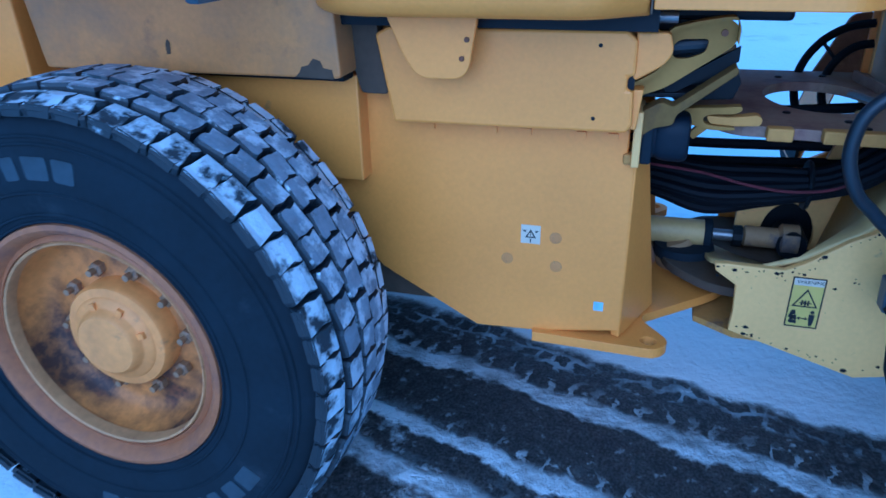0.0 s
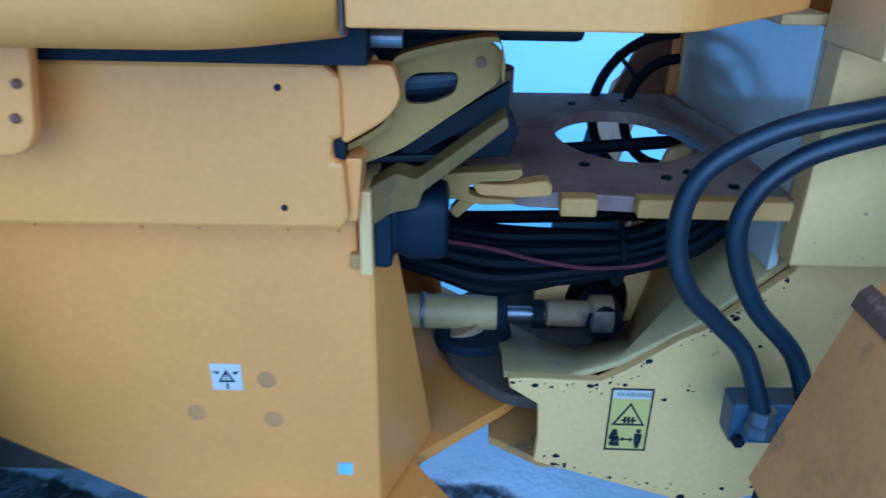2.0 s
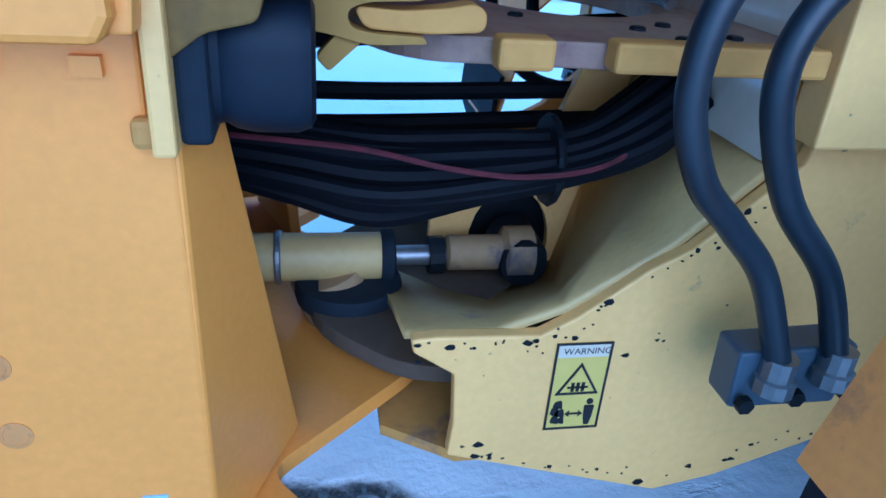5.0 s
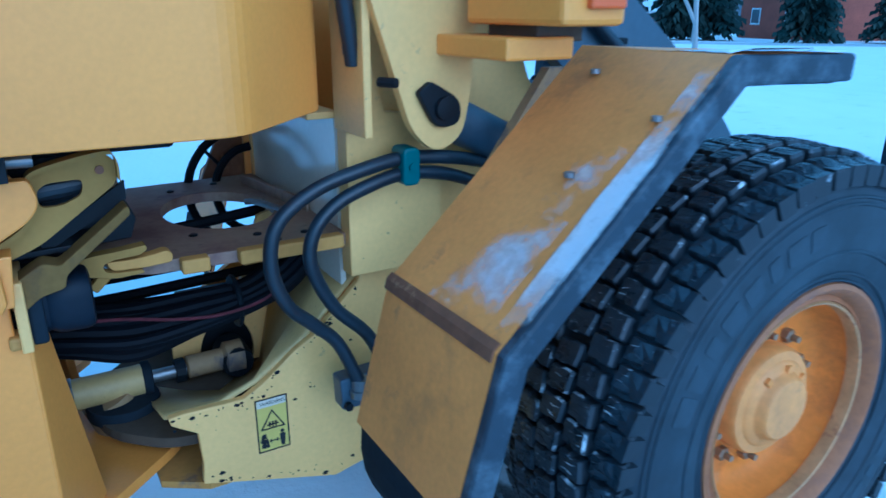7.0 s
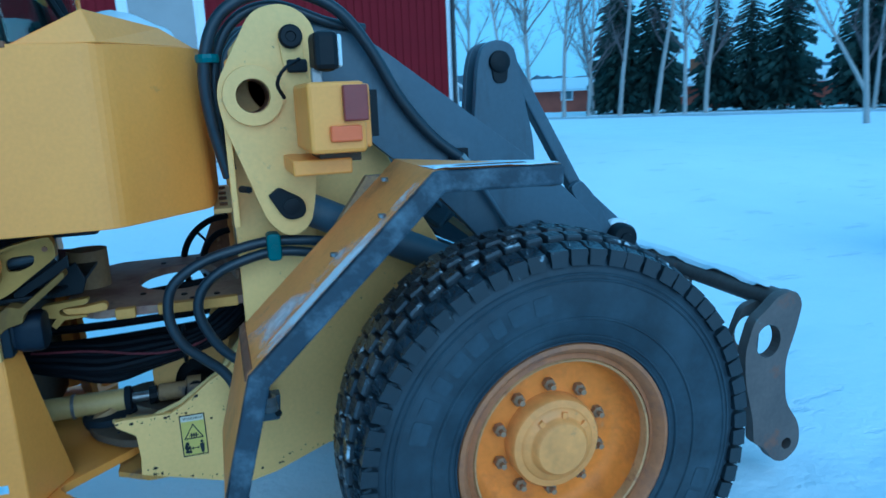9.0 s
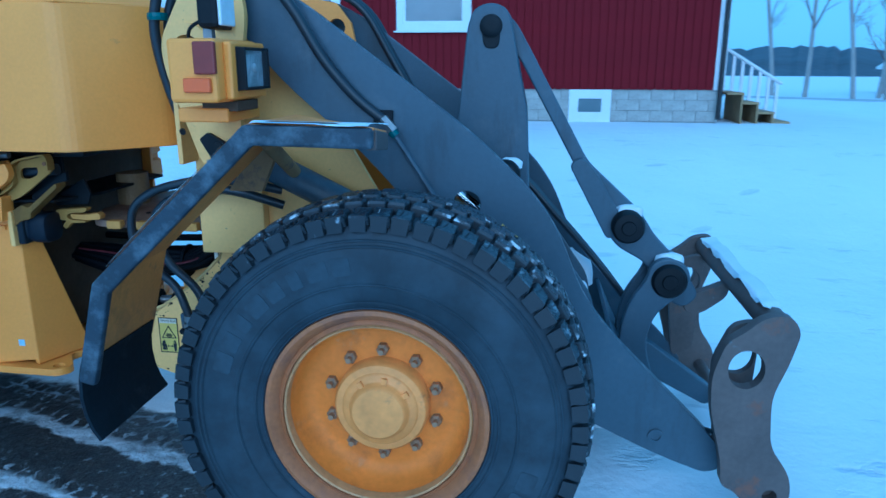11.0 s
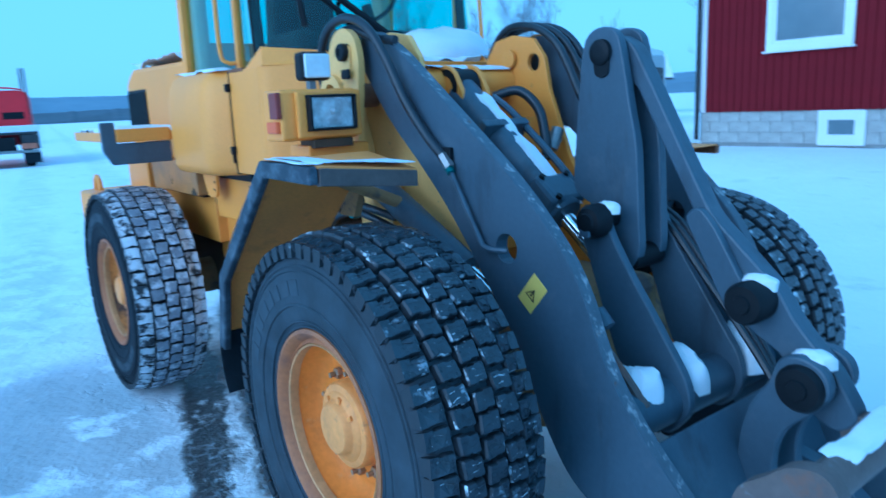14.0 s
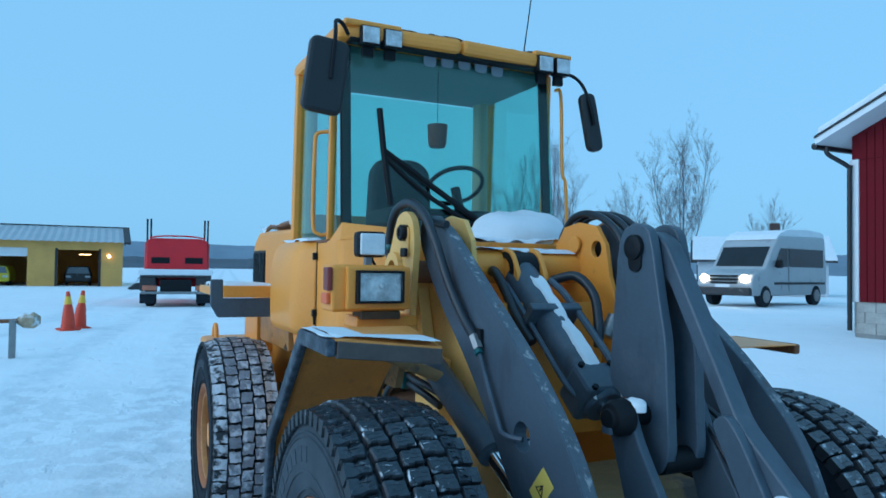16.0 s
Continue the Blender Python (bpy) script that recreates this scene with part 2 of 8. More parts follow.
def rounded(points, radii, n=5):
    """An outline with its corners rounded."""
    out = []
    k = len(points)
    for i, p in enumerate(points):
        r = radii[i] if hasattr(radii, "__len__") else radii
        p, a, b = Vector(p), Vector(points[i - 1]), Vector(points[(i + 1) % k])
        if r <= 0:
            out.append(tuple(p))
            continue
        u, v = (a - p), (b - p)
        d = min(r, u.length * 0.48, v.length * 0.48)
        s, e = p + u.normalized() * d, p + v.normalized() * d
        for j in range(n + 1):
            t = j / n
            q = s * (1 - t) ** 2 + p * 2 * t * (1 - t) + e * t * t
            out.append((q.x, q.y))
    return out


def add_lathe(bm, profile, seg=48, m=None, closed=False):
    """A body of revolution round y: pairs of radius and y."""
    rings = []
    for r, y in profile:
        ring = []
        for i in range(seg):
            a = 2 * math.pi * i / seg
            p = Vector((r * math.cos(a), y, r * math.sin(a)))
            ring.append(bm.verts.new(m @ p if m is not None else p))
        rings.append(ring)
    pairs = list(zip(rings, rings[1:])) + ([(rings[-1], rings[0])] if closed else [])
    for r0, r1 in pairs:
        for i in range(seg):
            j = (i + 1) % seg
            bm.faces.new((r0[i], r0[j], r1[j], r1[i]))
    if not closed:
        for ring in (rings[0], rings[-1]):
            bm.faces.new(ring)


def lathe(profile, seg=48, m=None, closed=False):
    bm = bmesh.new()
    add_lathe(bm, profile, seg, m, closed)
    return bm


def spline(points, per=8):
    pts = [Vector(p) for p in points]
    pts = [pts[0] * 2 - pts[1], *pts, pts[-1] * 2 - pts[-2]]
    out = []
    for i in range(1, len(pts) - 2):
        for j in range(per):
            t = j / per
            a, b, c, d = pts[i - 1:i + 3]
            out.append(0.5 * ((2 * b) + (c - a) * t + (2 * a - 5 * b + 4 * c - d) * t * t + (3 * b - a - 3 * c + d) * t ** 3))
    out.append(pts[-2])
    return out


def add_tube(bm, points, r, n=10, per=8, curve=True, taper=None):
    pts = spline(points, per) if curve else [Vector(p) for p in points]
    rings, up = [], None
    for i, p in enumerate(pts):
        d = (pts[min(i + 1, len(pts) - 1)] - pts[max(i - 1, 0)]).normalized()
        if up is None:
            up = d.orthogonal().normalized()
        up = (up - d * up.dot(d)).normalized()
        side = d.cross(up)
        q = r if taper is None else r + (taper - r) * i / max(1, len(pts) - 1)
        rings.append([bm.verts.new(p + (up * math.cos(2 * math.pi * k / n) + side * math.sin(2 * math.pi * k / n)) * q) for k in range(n)])
    for a, b in zip(rings, rings[1:]):
        for k in range(n):
            bm.faces.new((a[k], a[(k + 1) % n], b[(k + 1) % n], b[k]))
    bm.faces.new(rings[0])
    bm.faces.new(rings[-1])


def tube(points, r, n=10, per=8, curve=True, taper=None):
    bm = bmesh.new()
    add_tube(bm, points, r, n, per, curve, taper)
    return bm


def rod(a, b, r, n=16):
    return tube([a, b], r, n, curve=False)


def height(x, y):
    """The lie of the land."""
    def step(v, a, b):
        t = min(1, max(0, (v - a) / (b - a)))
        return t * t * (3 - 2 * t)
    z = 0.0 + 0.016 * max(-3.2, min(0.0, x))
    rise = 0.70 * step(y, 2.6, 9.5) * (1 - step(x, 6, 16)) * (1 - 0.5 * step(-x, 25, 60))
    yard = 0.25 * step(-x, 3.5, 14)
    z += max(rise, yard)
    z -= 0.0125 * max(0, min(90, math.hypot(x, y) - 6)) * step(x, 3, 14) * step(y, -6, 8)
    return z


# ---- ground ----
def ground():
    def axis():
        out, v, d = [], 0.0, 0.11
        while v < 900:
            out.append(v)
            v += d
            if v > 4:
                d *= 1.075
        return sorted([-q for q in out[1:]] + out)
    ax = axis()
    n = len(ax)
    verts, faces = [], []
    for j in range(n):
        for i in range(n):
            x, y = ax[i] - 1.0, ax[j] + 0.5
            z = height(x, y)
            d = math.hypot(x + 1, y)
            if d < 120:
                z += 0.03 * noise.noise(Vector((x * 0.35, y * 0.35, 0))) + 0.018 * noise.noise(Vector((x * 1.6, y * 1.6, 3)))
            z -= 0.02
            verts.append((x, y, z))
    for j in range(n - 1):
        for i in range(n - 1):
            k = j * n + i
            faces.append((k, k + 1, k + n + 1, k + n))
    me = bpy.data.meshes.new("ground")
    me.from_pydata(verts, [], faces)
    me.polygons.foreach_set("use_smooth", [True] * len(me.polygons))
    m = bpy.data.materials.new("snow_with_wet_tyre_tracks")
    m.use_nodes = True
    nd, l = m.node_tree.nodes, m.node_tree.links
    b = nd["Principled BSDF"]
    co = nd.new("ShaderNodeTexCoord")
    sep = nd.new("ShaderNodeSeparateXYZ")
    l.new(co.outputs["Object"], sep.inputs[0])

    def math_node(op, a, c=None, e=None):
        q = nd.new("ShaderNodeMath")
        q.operation = op
        for i, v in enumerate((a, c, e)):
            if v is None:
                continue
            if isinstance(v, (int, float)):
                q.inputs[i].default_value = v
            else:
                l.new(v, q.inputs[i])
        return q.outputs[0]

    def noise_node(scale, detail=6, stretch=None, rough=0.55):
        t = nd.new("ShaderNodeTexNoise")
        t.inputs["Scale"].default_value, t.inputs["Detail"].default_value, t.inputs["Roughness"].default_value = scale, detail, rough
        if stretch:
            mp = nd.new("ShaderNodeMapping")
            mp.inputs["Scale"].default_value = stretch
            mp.inputs["Rotation"].default_value = (0, 0, radians(-12))
            l.new(co.outputs["Object"], mp.inputs[0])
            l.new(mp.outputs[0], t.inputs["Vector"])
        else:
            l.new(co.outputs["Object"], t.inputs["Vector"])
        return t.outputs[0]

    def band(v, c, half, soft):
        d = math_node("ABSOLUTE", math_node("SUBTRACT", v, c))
        q = nd.new("ShaderNodeMapRange")
        q.interpolation_type = "SMOOTHSTEP"
        q.inputs[1].default_value, q.inputs[2].default_value = half, half + soft
        q.inputs[3].default_value, q.inputs[4].default_value = 1, 0
        l.new(d, q.inputs[0])
        return q.outputs[0]

    wide = noise_node(0.8, 5)
    crumbs = noise_node(26, 5)
    wobble = noise_node(2.6, 6)
    clump = noise_node(7.0, 6, None, 0.65)
    along = math_node("MULTIPLY_ADD", sep.outputs[0], 0.28, math_node("MULTIPLY", sep.outputs[1], 0.96))
    along = math_node("ADD", along, math_node("MULTIPLY", math_node("SUBTRACT", wobble, 0.5), 0.22))
    along = math_node("ADD", along, math_node("MULTIPLY", math_node("SUBTRACT", clump, 0.5), 0.12))
    along = math_node("ADD", along, math_node("MULTIPLY", math_node("SUBTRACT", crumbs, 0.5), 0.05))
    grains = noise_node(95, 3, None, 0.7)
    # bare wet gravel between two edges, with ridges of snow left standing along it
    area = math_node("MULTIPLY", band(sep.outputs[0], -2.1, 1.7, 1.0), band(along, -0.84, 0.59, 0.07))
    ridges = math_node("MAXIMUM", band(along, -0.555, 0.030, 0.035), math_node("MAXIMUM", band(along, -0.95, 0.018, 0.03), band(along, -1.16, 0.03, 0.05)))
    across = math_node("MULTIPLY_ADD", sep.outputs[0], 0.96, math_node("MULTIPLY", sep.outputs[1], -0.28))
    comb = math_node("LESS_THAN", math_node("FRACT", math_node("MULTIPLY_ADD", across, 11.5, math_node("MULTIPLY", clump, 2.4))), math_node("MULTIPLY_ADD", crumbs, 0.9, -0.24))
    teeth = math_node("MAXIMUM", band(along, -0.49, 0.045, 0.03), band(along, -0.90, 0.03, 0.03))
    ridges = math_node("MAXIMUM", ridges, math_node("MULTIPLY", math_node("MULTIPLY", comb, teeth), math_node("MINIMUM", math_node("MAXIMUM", math_node("MULTIPLY_ADD", wobble, 5.0, -1.9), 0.0), 0.75)))
    ridges = math_node("MULTIPLY", ridges, math_node("MULTIPLY_ADD", clump, 2.6, -0.55))
    patch = math_node("MULTIPLY_ADD", clump, 7.0, -3.9)
    patch = math_node("MULTIPLY", math_node("MINIMUM", math_node("MAXIMUM", patch, 0.0), 1.0), band(along, -1.32, 0.22, 0.3))
    speck = math_node("MULTIPLY", math_node("MINIMUM", math_node("MAXIMUM", math_node("MULTIPLY_ADD", crumbs, 9.0, -5.6), 0.0), 0.5), math_node("MINIMUM", math_node("MULTIPLY", math_node("MAXIMUM", math_node("SUBTRACT", clump, 0.38), 0.0), 4.0), 1.0))
    cover = math_node("MINIMUM", math_node("MAXIMUM", math_node("MAXIMUM", math_node("MAXIMUM", ridges, patch), speck), 0.0), 1.0)
    mask = math_node("MULTIPLY", area, math_node("SUBTRACT", 1.0, cover))
    far = math_node("MULTIPLY", band(sep.outputs[0], -6.3, 1.6, 1.4), band(sep.outputs[1], -1.6, 0.9, 0.9))
    far = math_node("MULTIPLY", far, math_node("MINIMUM", math_node("MAXIMUM", math_node("MULTIPLY_ADD", wobble, 5.0, -2.4), 0.0), 0.10))
    slush = math_node("MULTIPLY", band(sep.outputs[0], -2.3, 0.9, 0.8), band(sep.outputs[1], -1.65, 0.45, 0.5))
    slush = math_node("MULTIPLY", slush, math_node("MINIMUM", math_node("MAXIMUM", math_node("MULTIPLY_ADD", wobble, 5.0, -2.0), 0.0), 0.42))
    mask = math_node("MAXIMUM", math_node("MAXIMUM", mask, far), slush)
    # prints of tread blocks
    br = nd.new("ShaderNodeTexBrick")
    mp = nd.new("ShaderNodeMapping")
    mp.inputs["Rotation"].default_value = (0, 0, radians(16))
    warp, push = nd.new("ShaderNodeTexNoise"), nd.new("ShaderNodeVectorMath")
    warp.inputs["Scale"].default_value, warp.inputs["Detail"].default_value = 5.0, 4
    l.new(co.outputs["Object"], warp.inputs["Vector"])
    push.operation = "MULTIPLY_ADD"
    push.inputs[1].default_value = (0.22, 0.22, 0)
    l.new(warp.outputs["Color"], push.inputs[0])
    l.new(co.outputs["Object"], push.inputs[2])
    l.new(push.outputs[0], mp.inputs[0])
    l.new(mp.outputs[0], br.inputs["Vector"])
    br.inputs["Scale"].default_value = 1.0
    br.inputs["Brick Width"].default_value, br.inputs["Row Height"].default_value, br.inputs["Mortar Size"].default_value, br.inputs["Mortar Smooth"].default_value = 0.095, 0.075, 0.013, 0.4
    edges = math_node("MAXIMUM", band(along, -0.30, 0.03, 0.04), math_node("MULTIPLY", band(along, -1.27, 0.17, 0.12), math_node("MINIMUM", math_node("MAXIMUM", math_node("MULTIPLY_ADD", wobble, 7.0, -3.6), 0.0), 1.0)))
    # old wheel ruts under fresh snow, running across the yard
    lane = math_node("MULTIPLY_ADD", sep.outputs[0], 0.15, math_node("ADD", sep.outputs[1], 3.0))
    lane = math_node("ADD", lane, math_node("MULTIPLY", math_node("SUBTRACT", wide, 0.5), 0.8))
    rut = math_node("MAXIMUM", math_node("MAXIMUM", band(lane, -0.9, 0.16, 0.28), band(lane, 0.9, 0.16, 0.28)), math_node("MAXIMUM", band(lane, -3.1, 0.14, 0.3), band(lane, 2.7, 0.14, 0.3)))
    rut = math_node("MULTIPLY", rut, math_node("MINIMUM", math_node("MAXIMUM", math_node("MULTIPLY_ADD", wobble, 3.0, -0.9), 0.0), 1.0))
    step = nd.new("ShaderNodeTexVoronoi")
    step.inputs["Scale"].default_value = 0.9
    l.new(co.outputs["Object"], step.inputs["Vector"])
    foot = nd.new("ShaderNodeMapRange")
    foot.inputs[1].default_value, foot.inputs[2].default_value = 0.06, 0.15
    foot.inputs[3].default_value, foot.inputs[4].default_value = 1, 0
    l.new(step.outputs["Distance"], foot.inputs[0])
    worn = math_node("MAXIMUM", rut, math_node("MULTIPLY", foot.outputs[0], math_node("MINIMUM", math_node("MAXIMUM", math_node("MULTIPLY_ADD", wide, 5.0, -2.5), 0.0), 1.0)))
    # single footprints in the snow beyond the machine
    for fx, fy, turn, half in ((0.97, 5.94, 0.5, 0.17), (1.30, 4.98, 0.9, 0.14), (1.50, 4.70, 0.9, 0.15), (0.72, 3.64, 0.3, 0.18), (1.05, 3.40, 0.2, 0.15), (2.1, 4.3, 0.8, 0.16), (2.0, 6.6, 0.4, 0.17), (2.9, 5.6, 0.7, 0.16)):
        dx, dy = math_node("SUBTRACT", sep.outputs[0], fx), math_node("SUBTRACT", sep.outputs[1], fy)
        u = math_node("ADD", math_node("MULTIPLY", dx, math.cos(turn)), math_node("MULTIPLY", dy, math.sin(turn)))
        v = math_node("SUBTRACT", math_node("MULTIPLY", dy, math.cos(turn)), math_node("MULTIPLY", dx, math.sin(turn)))
        far_off = math_node("ADD", math_node("POWER", math_node("ABSOLUTE", math_node("DIVIDE", u, half)), 2.0), math_node("POWER", math_node("ABSOLUTE", math_node("DIVIDE", v, 0.065)), 2.0))
        far_off = math_node("ADD", far_off, math_node("MULTIPLY", math_node("SUBTRACT", clump, 0.5), 2.2))
        worn = math_node("MAXIMUM", worn, math_node("MINIMUM", math_node("MAXIMUM", math_node("SUBTRACT", 1.3, far_off), 0.0), 1.0))
    drag = noise_node(1.5, 6, (1.0, 2.4, 1.0), 0.62)
    scuff = math_node("MINIMUM", math_node("MAXIMUM", math_node("MULTIPLY_ADD", drag, 11.0, -6.6), 0.0), 1.0)
    worn = math_node("MAXIMUM", worn, math_node("MULTIPLY", scuff, 0.9))
    snow = nd.new("ShaderNodeMix")
    snow.data_type = "RGBA"
    snow.inputs[6].default_value, snow.inputs[7].default_value = (0.78, 0.81, 0.84, 1), (0.90, 0.92, 0.94, 1)
    l.new(wide, snow.inputs[0])
    grit = nd.new("ShaderNodeMix")
    grit.data_type = "RGBA"
    grit.inputs[6].default_value, grit.inputs[7].default_value = (0.028, 0.029, 0.031, 1), (0.13, 0.122, 0.115, 1)
    l.new(math_node("MINIMUM", math_node("MAXIMUM", math_node("MULTIPLY_ADD", grains, 3.2, math_node("MULTIPLY_ADD", crumbs, 1.4, -2.0)), 0.0), 1.0), grit.inputs[0])
    prints = nd.new("ShaderNodeMix")
    prints.data_type = "RGBA"
    prints.inputs[7].default_value = (0.42, 0.46, 0.50, 1)
    l.new(math_node("MULTIPLY", math_node("MULTIPLY", br.outputs["Fac"], edges), math_node("MINIMUM", math_node("MAXIMUM", math_node("MULTIPLY_ADD", clump, 4.0, -1.5), 0.0), 0.85)), prints.inputs[0])
    l.new(grit.outputs[2], prints.inputs[6])
    mix = nd.new("ShaderNodeMix")
    mix.data_type = "RGBA"
    l.new(mask, mix.inputs[0])
    pressed = nd.new("ShaderNodeMix")
    pressed.data_type = "RGBA"
    pressed.inputs[7].default_value = (0.62, 0.66, 0.70, 1)
    l.new(math_node("MULTIPLY", worn, 0.55), pressed.inputs[0])
    l.new(snow.outputs[2], pressed.inputs[6])
    l.new(pressed.outputs[2], mix.inputs[6])
    l.new(prints.outputs[2], mix.inputs[7])
    l.new(mix.outputs[2], b.inputs["Base Color"])
    rough = nd.new("ShaderNodeMapRange")
    rough.inputs[3].default_value, rough.inputs[4].default_value = 0.85, 0.42
    l.new(mask, rough.inputs[0])
    l.new(rough.outputs[0], b.inputs["Roughness"])
    b.inputs["Specular IOR Level"].default_value = 0.3
    bump = nd.new("ShaderNodeBump")
    bump.inputs["Strength"].default_value, bump.inputs["Distance"].default_value = 0.6, 0.05
    h = math_node("ADD", math_node("MULTIPLY", noise_node(6, 7), 0.5), math_node("MULTIPLY", crumbs, 0.22))
    h = math_node("SUBTRACT", h, math_node("MULTIPLY", mask, 0.5))
    h = math_node("SUBTRACT", h, math_node("MULTIPLY", worn, 0.45))
    l.new(h, bump.inputs["Height"])
    l.new(bump.outputs[0], b.inputs["Normal"])
    me.materials.append(m)
    tagged(new("ground", me), "snow-covered yard with wet gravel and tyre tracks", "ground", kind="structure")


ground()


# ---- wheel loader ----
CL = 0.10
loader = thing("wheel_loader", "yellow wheel loader with grey lifting arms, snow on it", "wheel loader", (0, CL, 0))


# the cab stands a little to one side of the frame's middle
on_cab = False


def lpart(name, bm, material, label="", bevel=0.0, smooth=False, parent=None, mirror=False):
    """A part of the loader, given in world places; with mirror also its twin on the other side."""
    if mirror:
        twin = bm.copy()
        for v in twin.verts:
            v.co.y = 2 * CL - v.co.y
        lpart(name, twin, material, label, bevel, smooth, parent)
    for v in bm.verts:
        if on_cab:
            v.co.y += 0.045
            v.co.z = 1.88 + (v.co.z - 1.88) * 0.966
        v.co.y -= CL
    return part(name, bm, material, parent or loader, label, bevel, smooth)


BEAD = mat("pale_worn_rim_edge", (0.56, 0.28, 0.10), 0.55, vary=0.35, grain=60, blot=9, bump=0.1, dirt=(0.30, 0.12, 0.05), dirt_amount=0.35, dirt_scale=14)
MARK = mat("grey_rubber_mark", (0.042, 0.055, 0.070), 0.8, vary=0.6, grain=30, blot=9, bump=0.1)


BLOCKS = {}


def tread_block(k, yc, face, count):
    """One block of row k: stepped, chamfered rubber with its own face on top; shared by all wheels of that look."""
    key = (k, face.name)
    if key in BLOCKS:
        return BLOCKS[key]
    bm = bmesh.new()
    outer = abs(yc) > 0.14
    ro = 0.657 - 0.020 * (abs(yc) / 0.157) ** 2
    snowy = face is FROSTED
    hw, ha = 0.0352 if snowy else 0.0335, math.pi * 0.655 / count - (0.0034 if snowy else 0.0042)
    flip = -1 if k % 2 else 1
    shape = ((-1, -0.92), (-0.88, -1.06), (-0.12, -1.02), (0.12, -0.80), (0.88, -0.80), (1, -0.68), (1, 0.94), (0.88, 1.06), (0.12, 1.02), (-0.12, 0.80), (-0.88, 0.80), (-1, 0.68))
    if snowy:
        # packed snow fills the steps of the block
        shape = tuple((sy, math.copysign(max(abs(sa), 0.92), sa)) for sy, sa in shape)
    n = len(shape)
    rings = []
    for r, s in ((0.610, 1.03), (ro - 0.008, 1.0), (ro, 0.93 if snowy else 0.88)):
        ring = []
        for j, (sy, sa) in enumerate(shape):
            y, x, z = flip * sy * hw * s, r, sa * ha * s
            if outer and y * yc > 0:
                x -= 0.014
                y += math.copysign(0.010, y) if r > 0.62 else 0
            if snowy and r > 0.62:
                # packed snow leaves an uneven outline
                amp = 1.3 if outer else 1.0
                y += amp * 0.003 * math.sin(j * 2.7 + k * 1.9)
                z += amp * 0.0032 * math.sin(j * 4.3 + k * 3.1 + 1.0)
            ring.append(bm.verts.new((x, y, z)))
        rings.append(ring)
    for a, b in zip(rings, rings[1:]):
        for i in range(n):
            bm.faces.new((a[i], a[(i + 1) % n], b[(i + 1) % n], b[i]))
    bm.faces.new(rings[-1])
    if outer:
        # the lug that runs down the shoulder
        d = 1 if yc > 0 else -1
        for v in add_box(bm, 0.600 if snowy else 0.582, 0.628, 0, 1, -0.88 * ha, 0.90 * ha):
            low = v.co.x < 0.61
            v.co.y = d * ((0.200 if low else 0.198) - (0.03 if v.co.y < 0.5 else 0)) - yc
            v.co.z *= 0.86 if low else 1.0
    for z0, tilt in () if snowy else ((-0.009, 0.005), (0.009, -0.004)):
        for q in range(3):
            y0, y1 = (-0.72 + 0.48 * q) * hw, (-0.24 + 0.48 * q) * hw
            vs = add_box(bm, ro - 0.006, ro + 0.0010, y0, y1, z0 - 0.0011, z0 + 0.0011)
            for v in vs:
                v.co.z += tilt * v.co.y / hw + (0.003 if (v.co.y > y0 + 0.004) == (q % 2 == 0) else 0)
                if outer and v.co.y * yc > 0:
                    v.co.x -= 0.010
    me = mesh_of(bm, "tread_block")
    me.materials.append(TREAD)
    me.materials.append(SPLAT if snowy and outer else face)
    me.materials.append(EDGESNOW)
    for f in me.polygons:
        if f.area < 0.0003 and f.center.x > ro - 0.02 and f.normal.x > 0.6:
            f.material_index = 2
        elif f.normal.x > 0.75 and f.center.x > ro - 0.03:
            f.material_index = 1
        elif f.center.x > ro - 0.006 and (f.normal.z < -0.3 or f.normal.y < -0.5):
            f.material_index = 2
    BLOCKS[key] = me
    return me


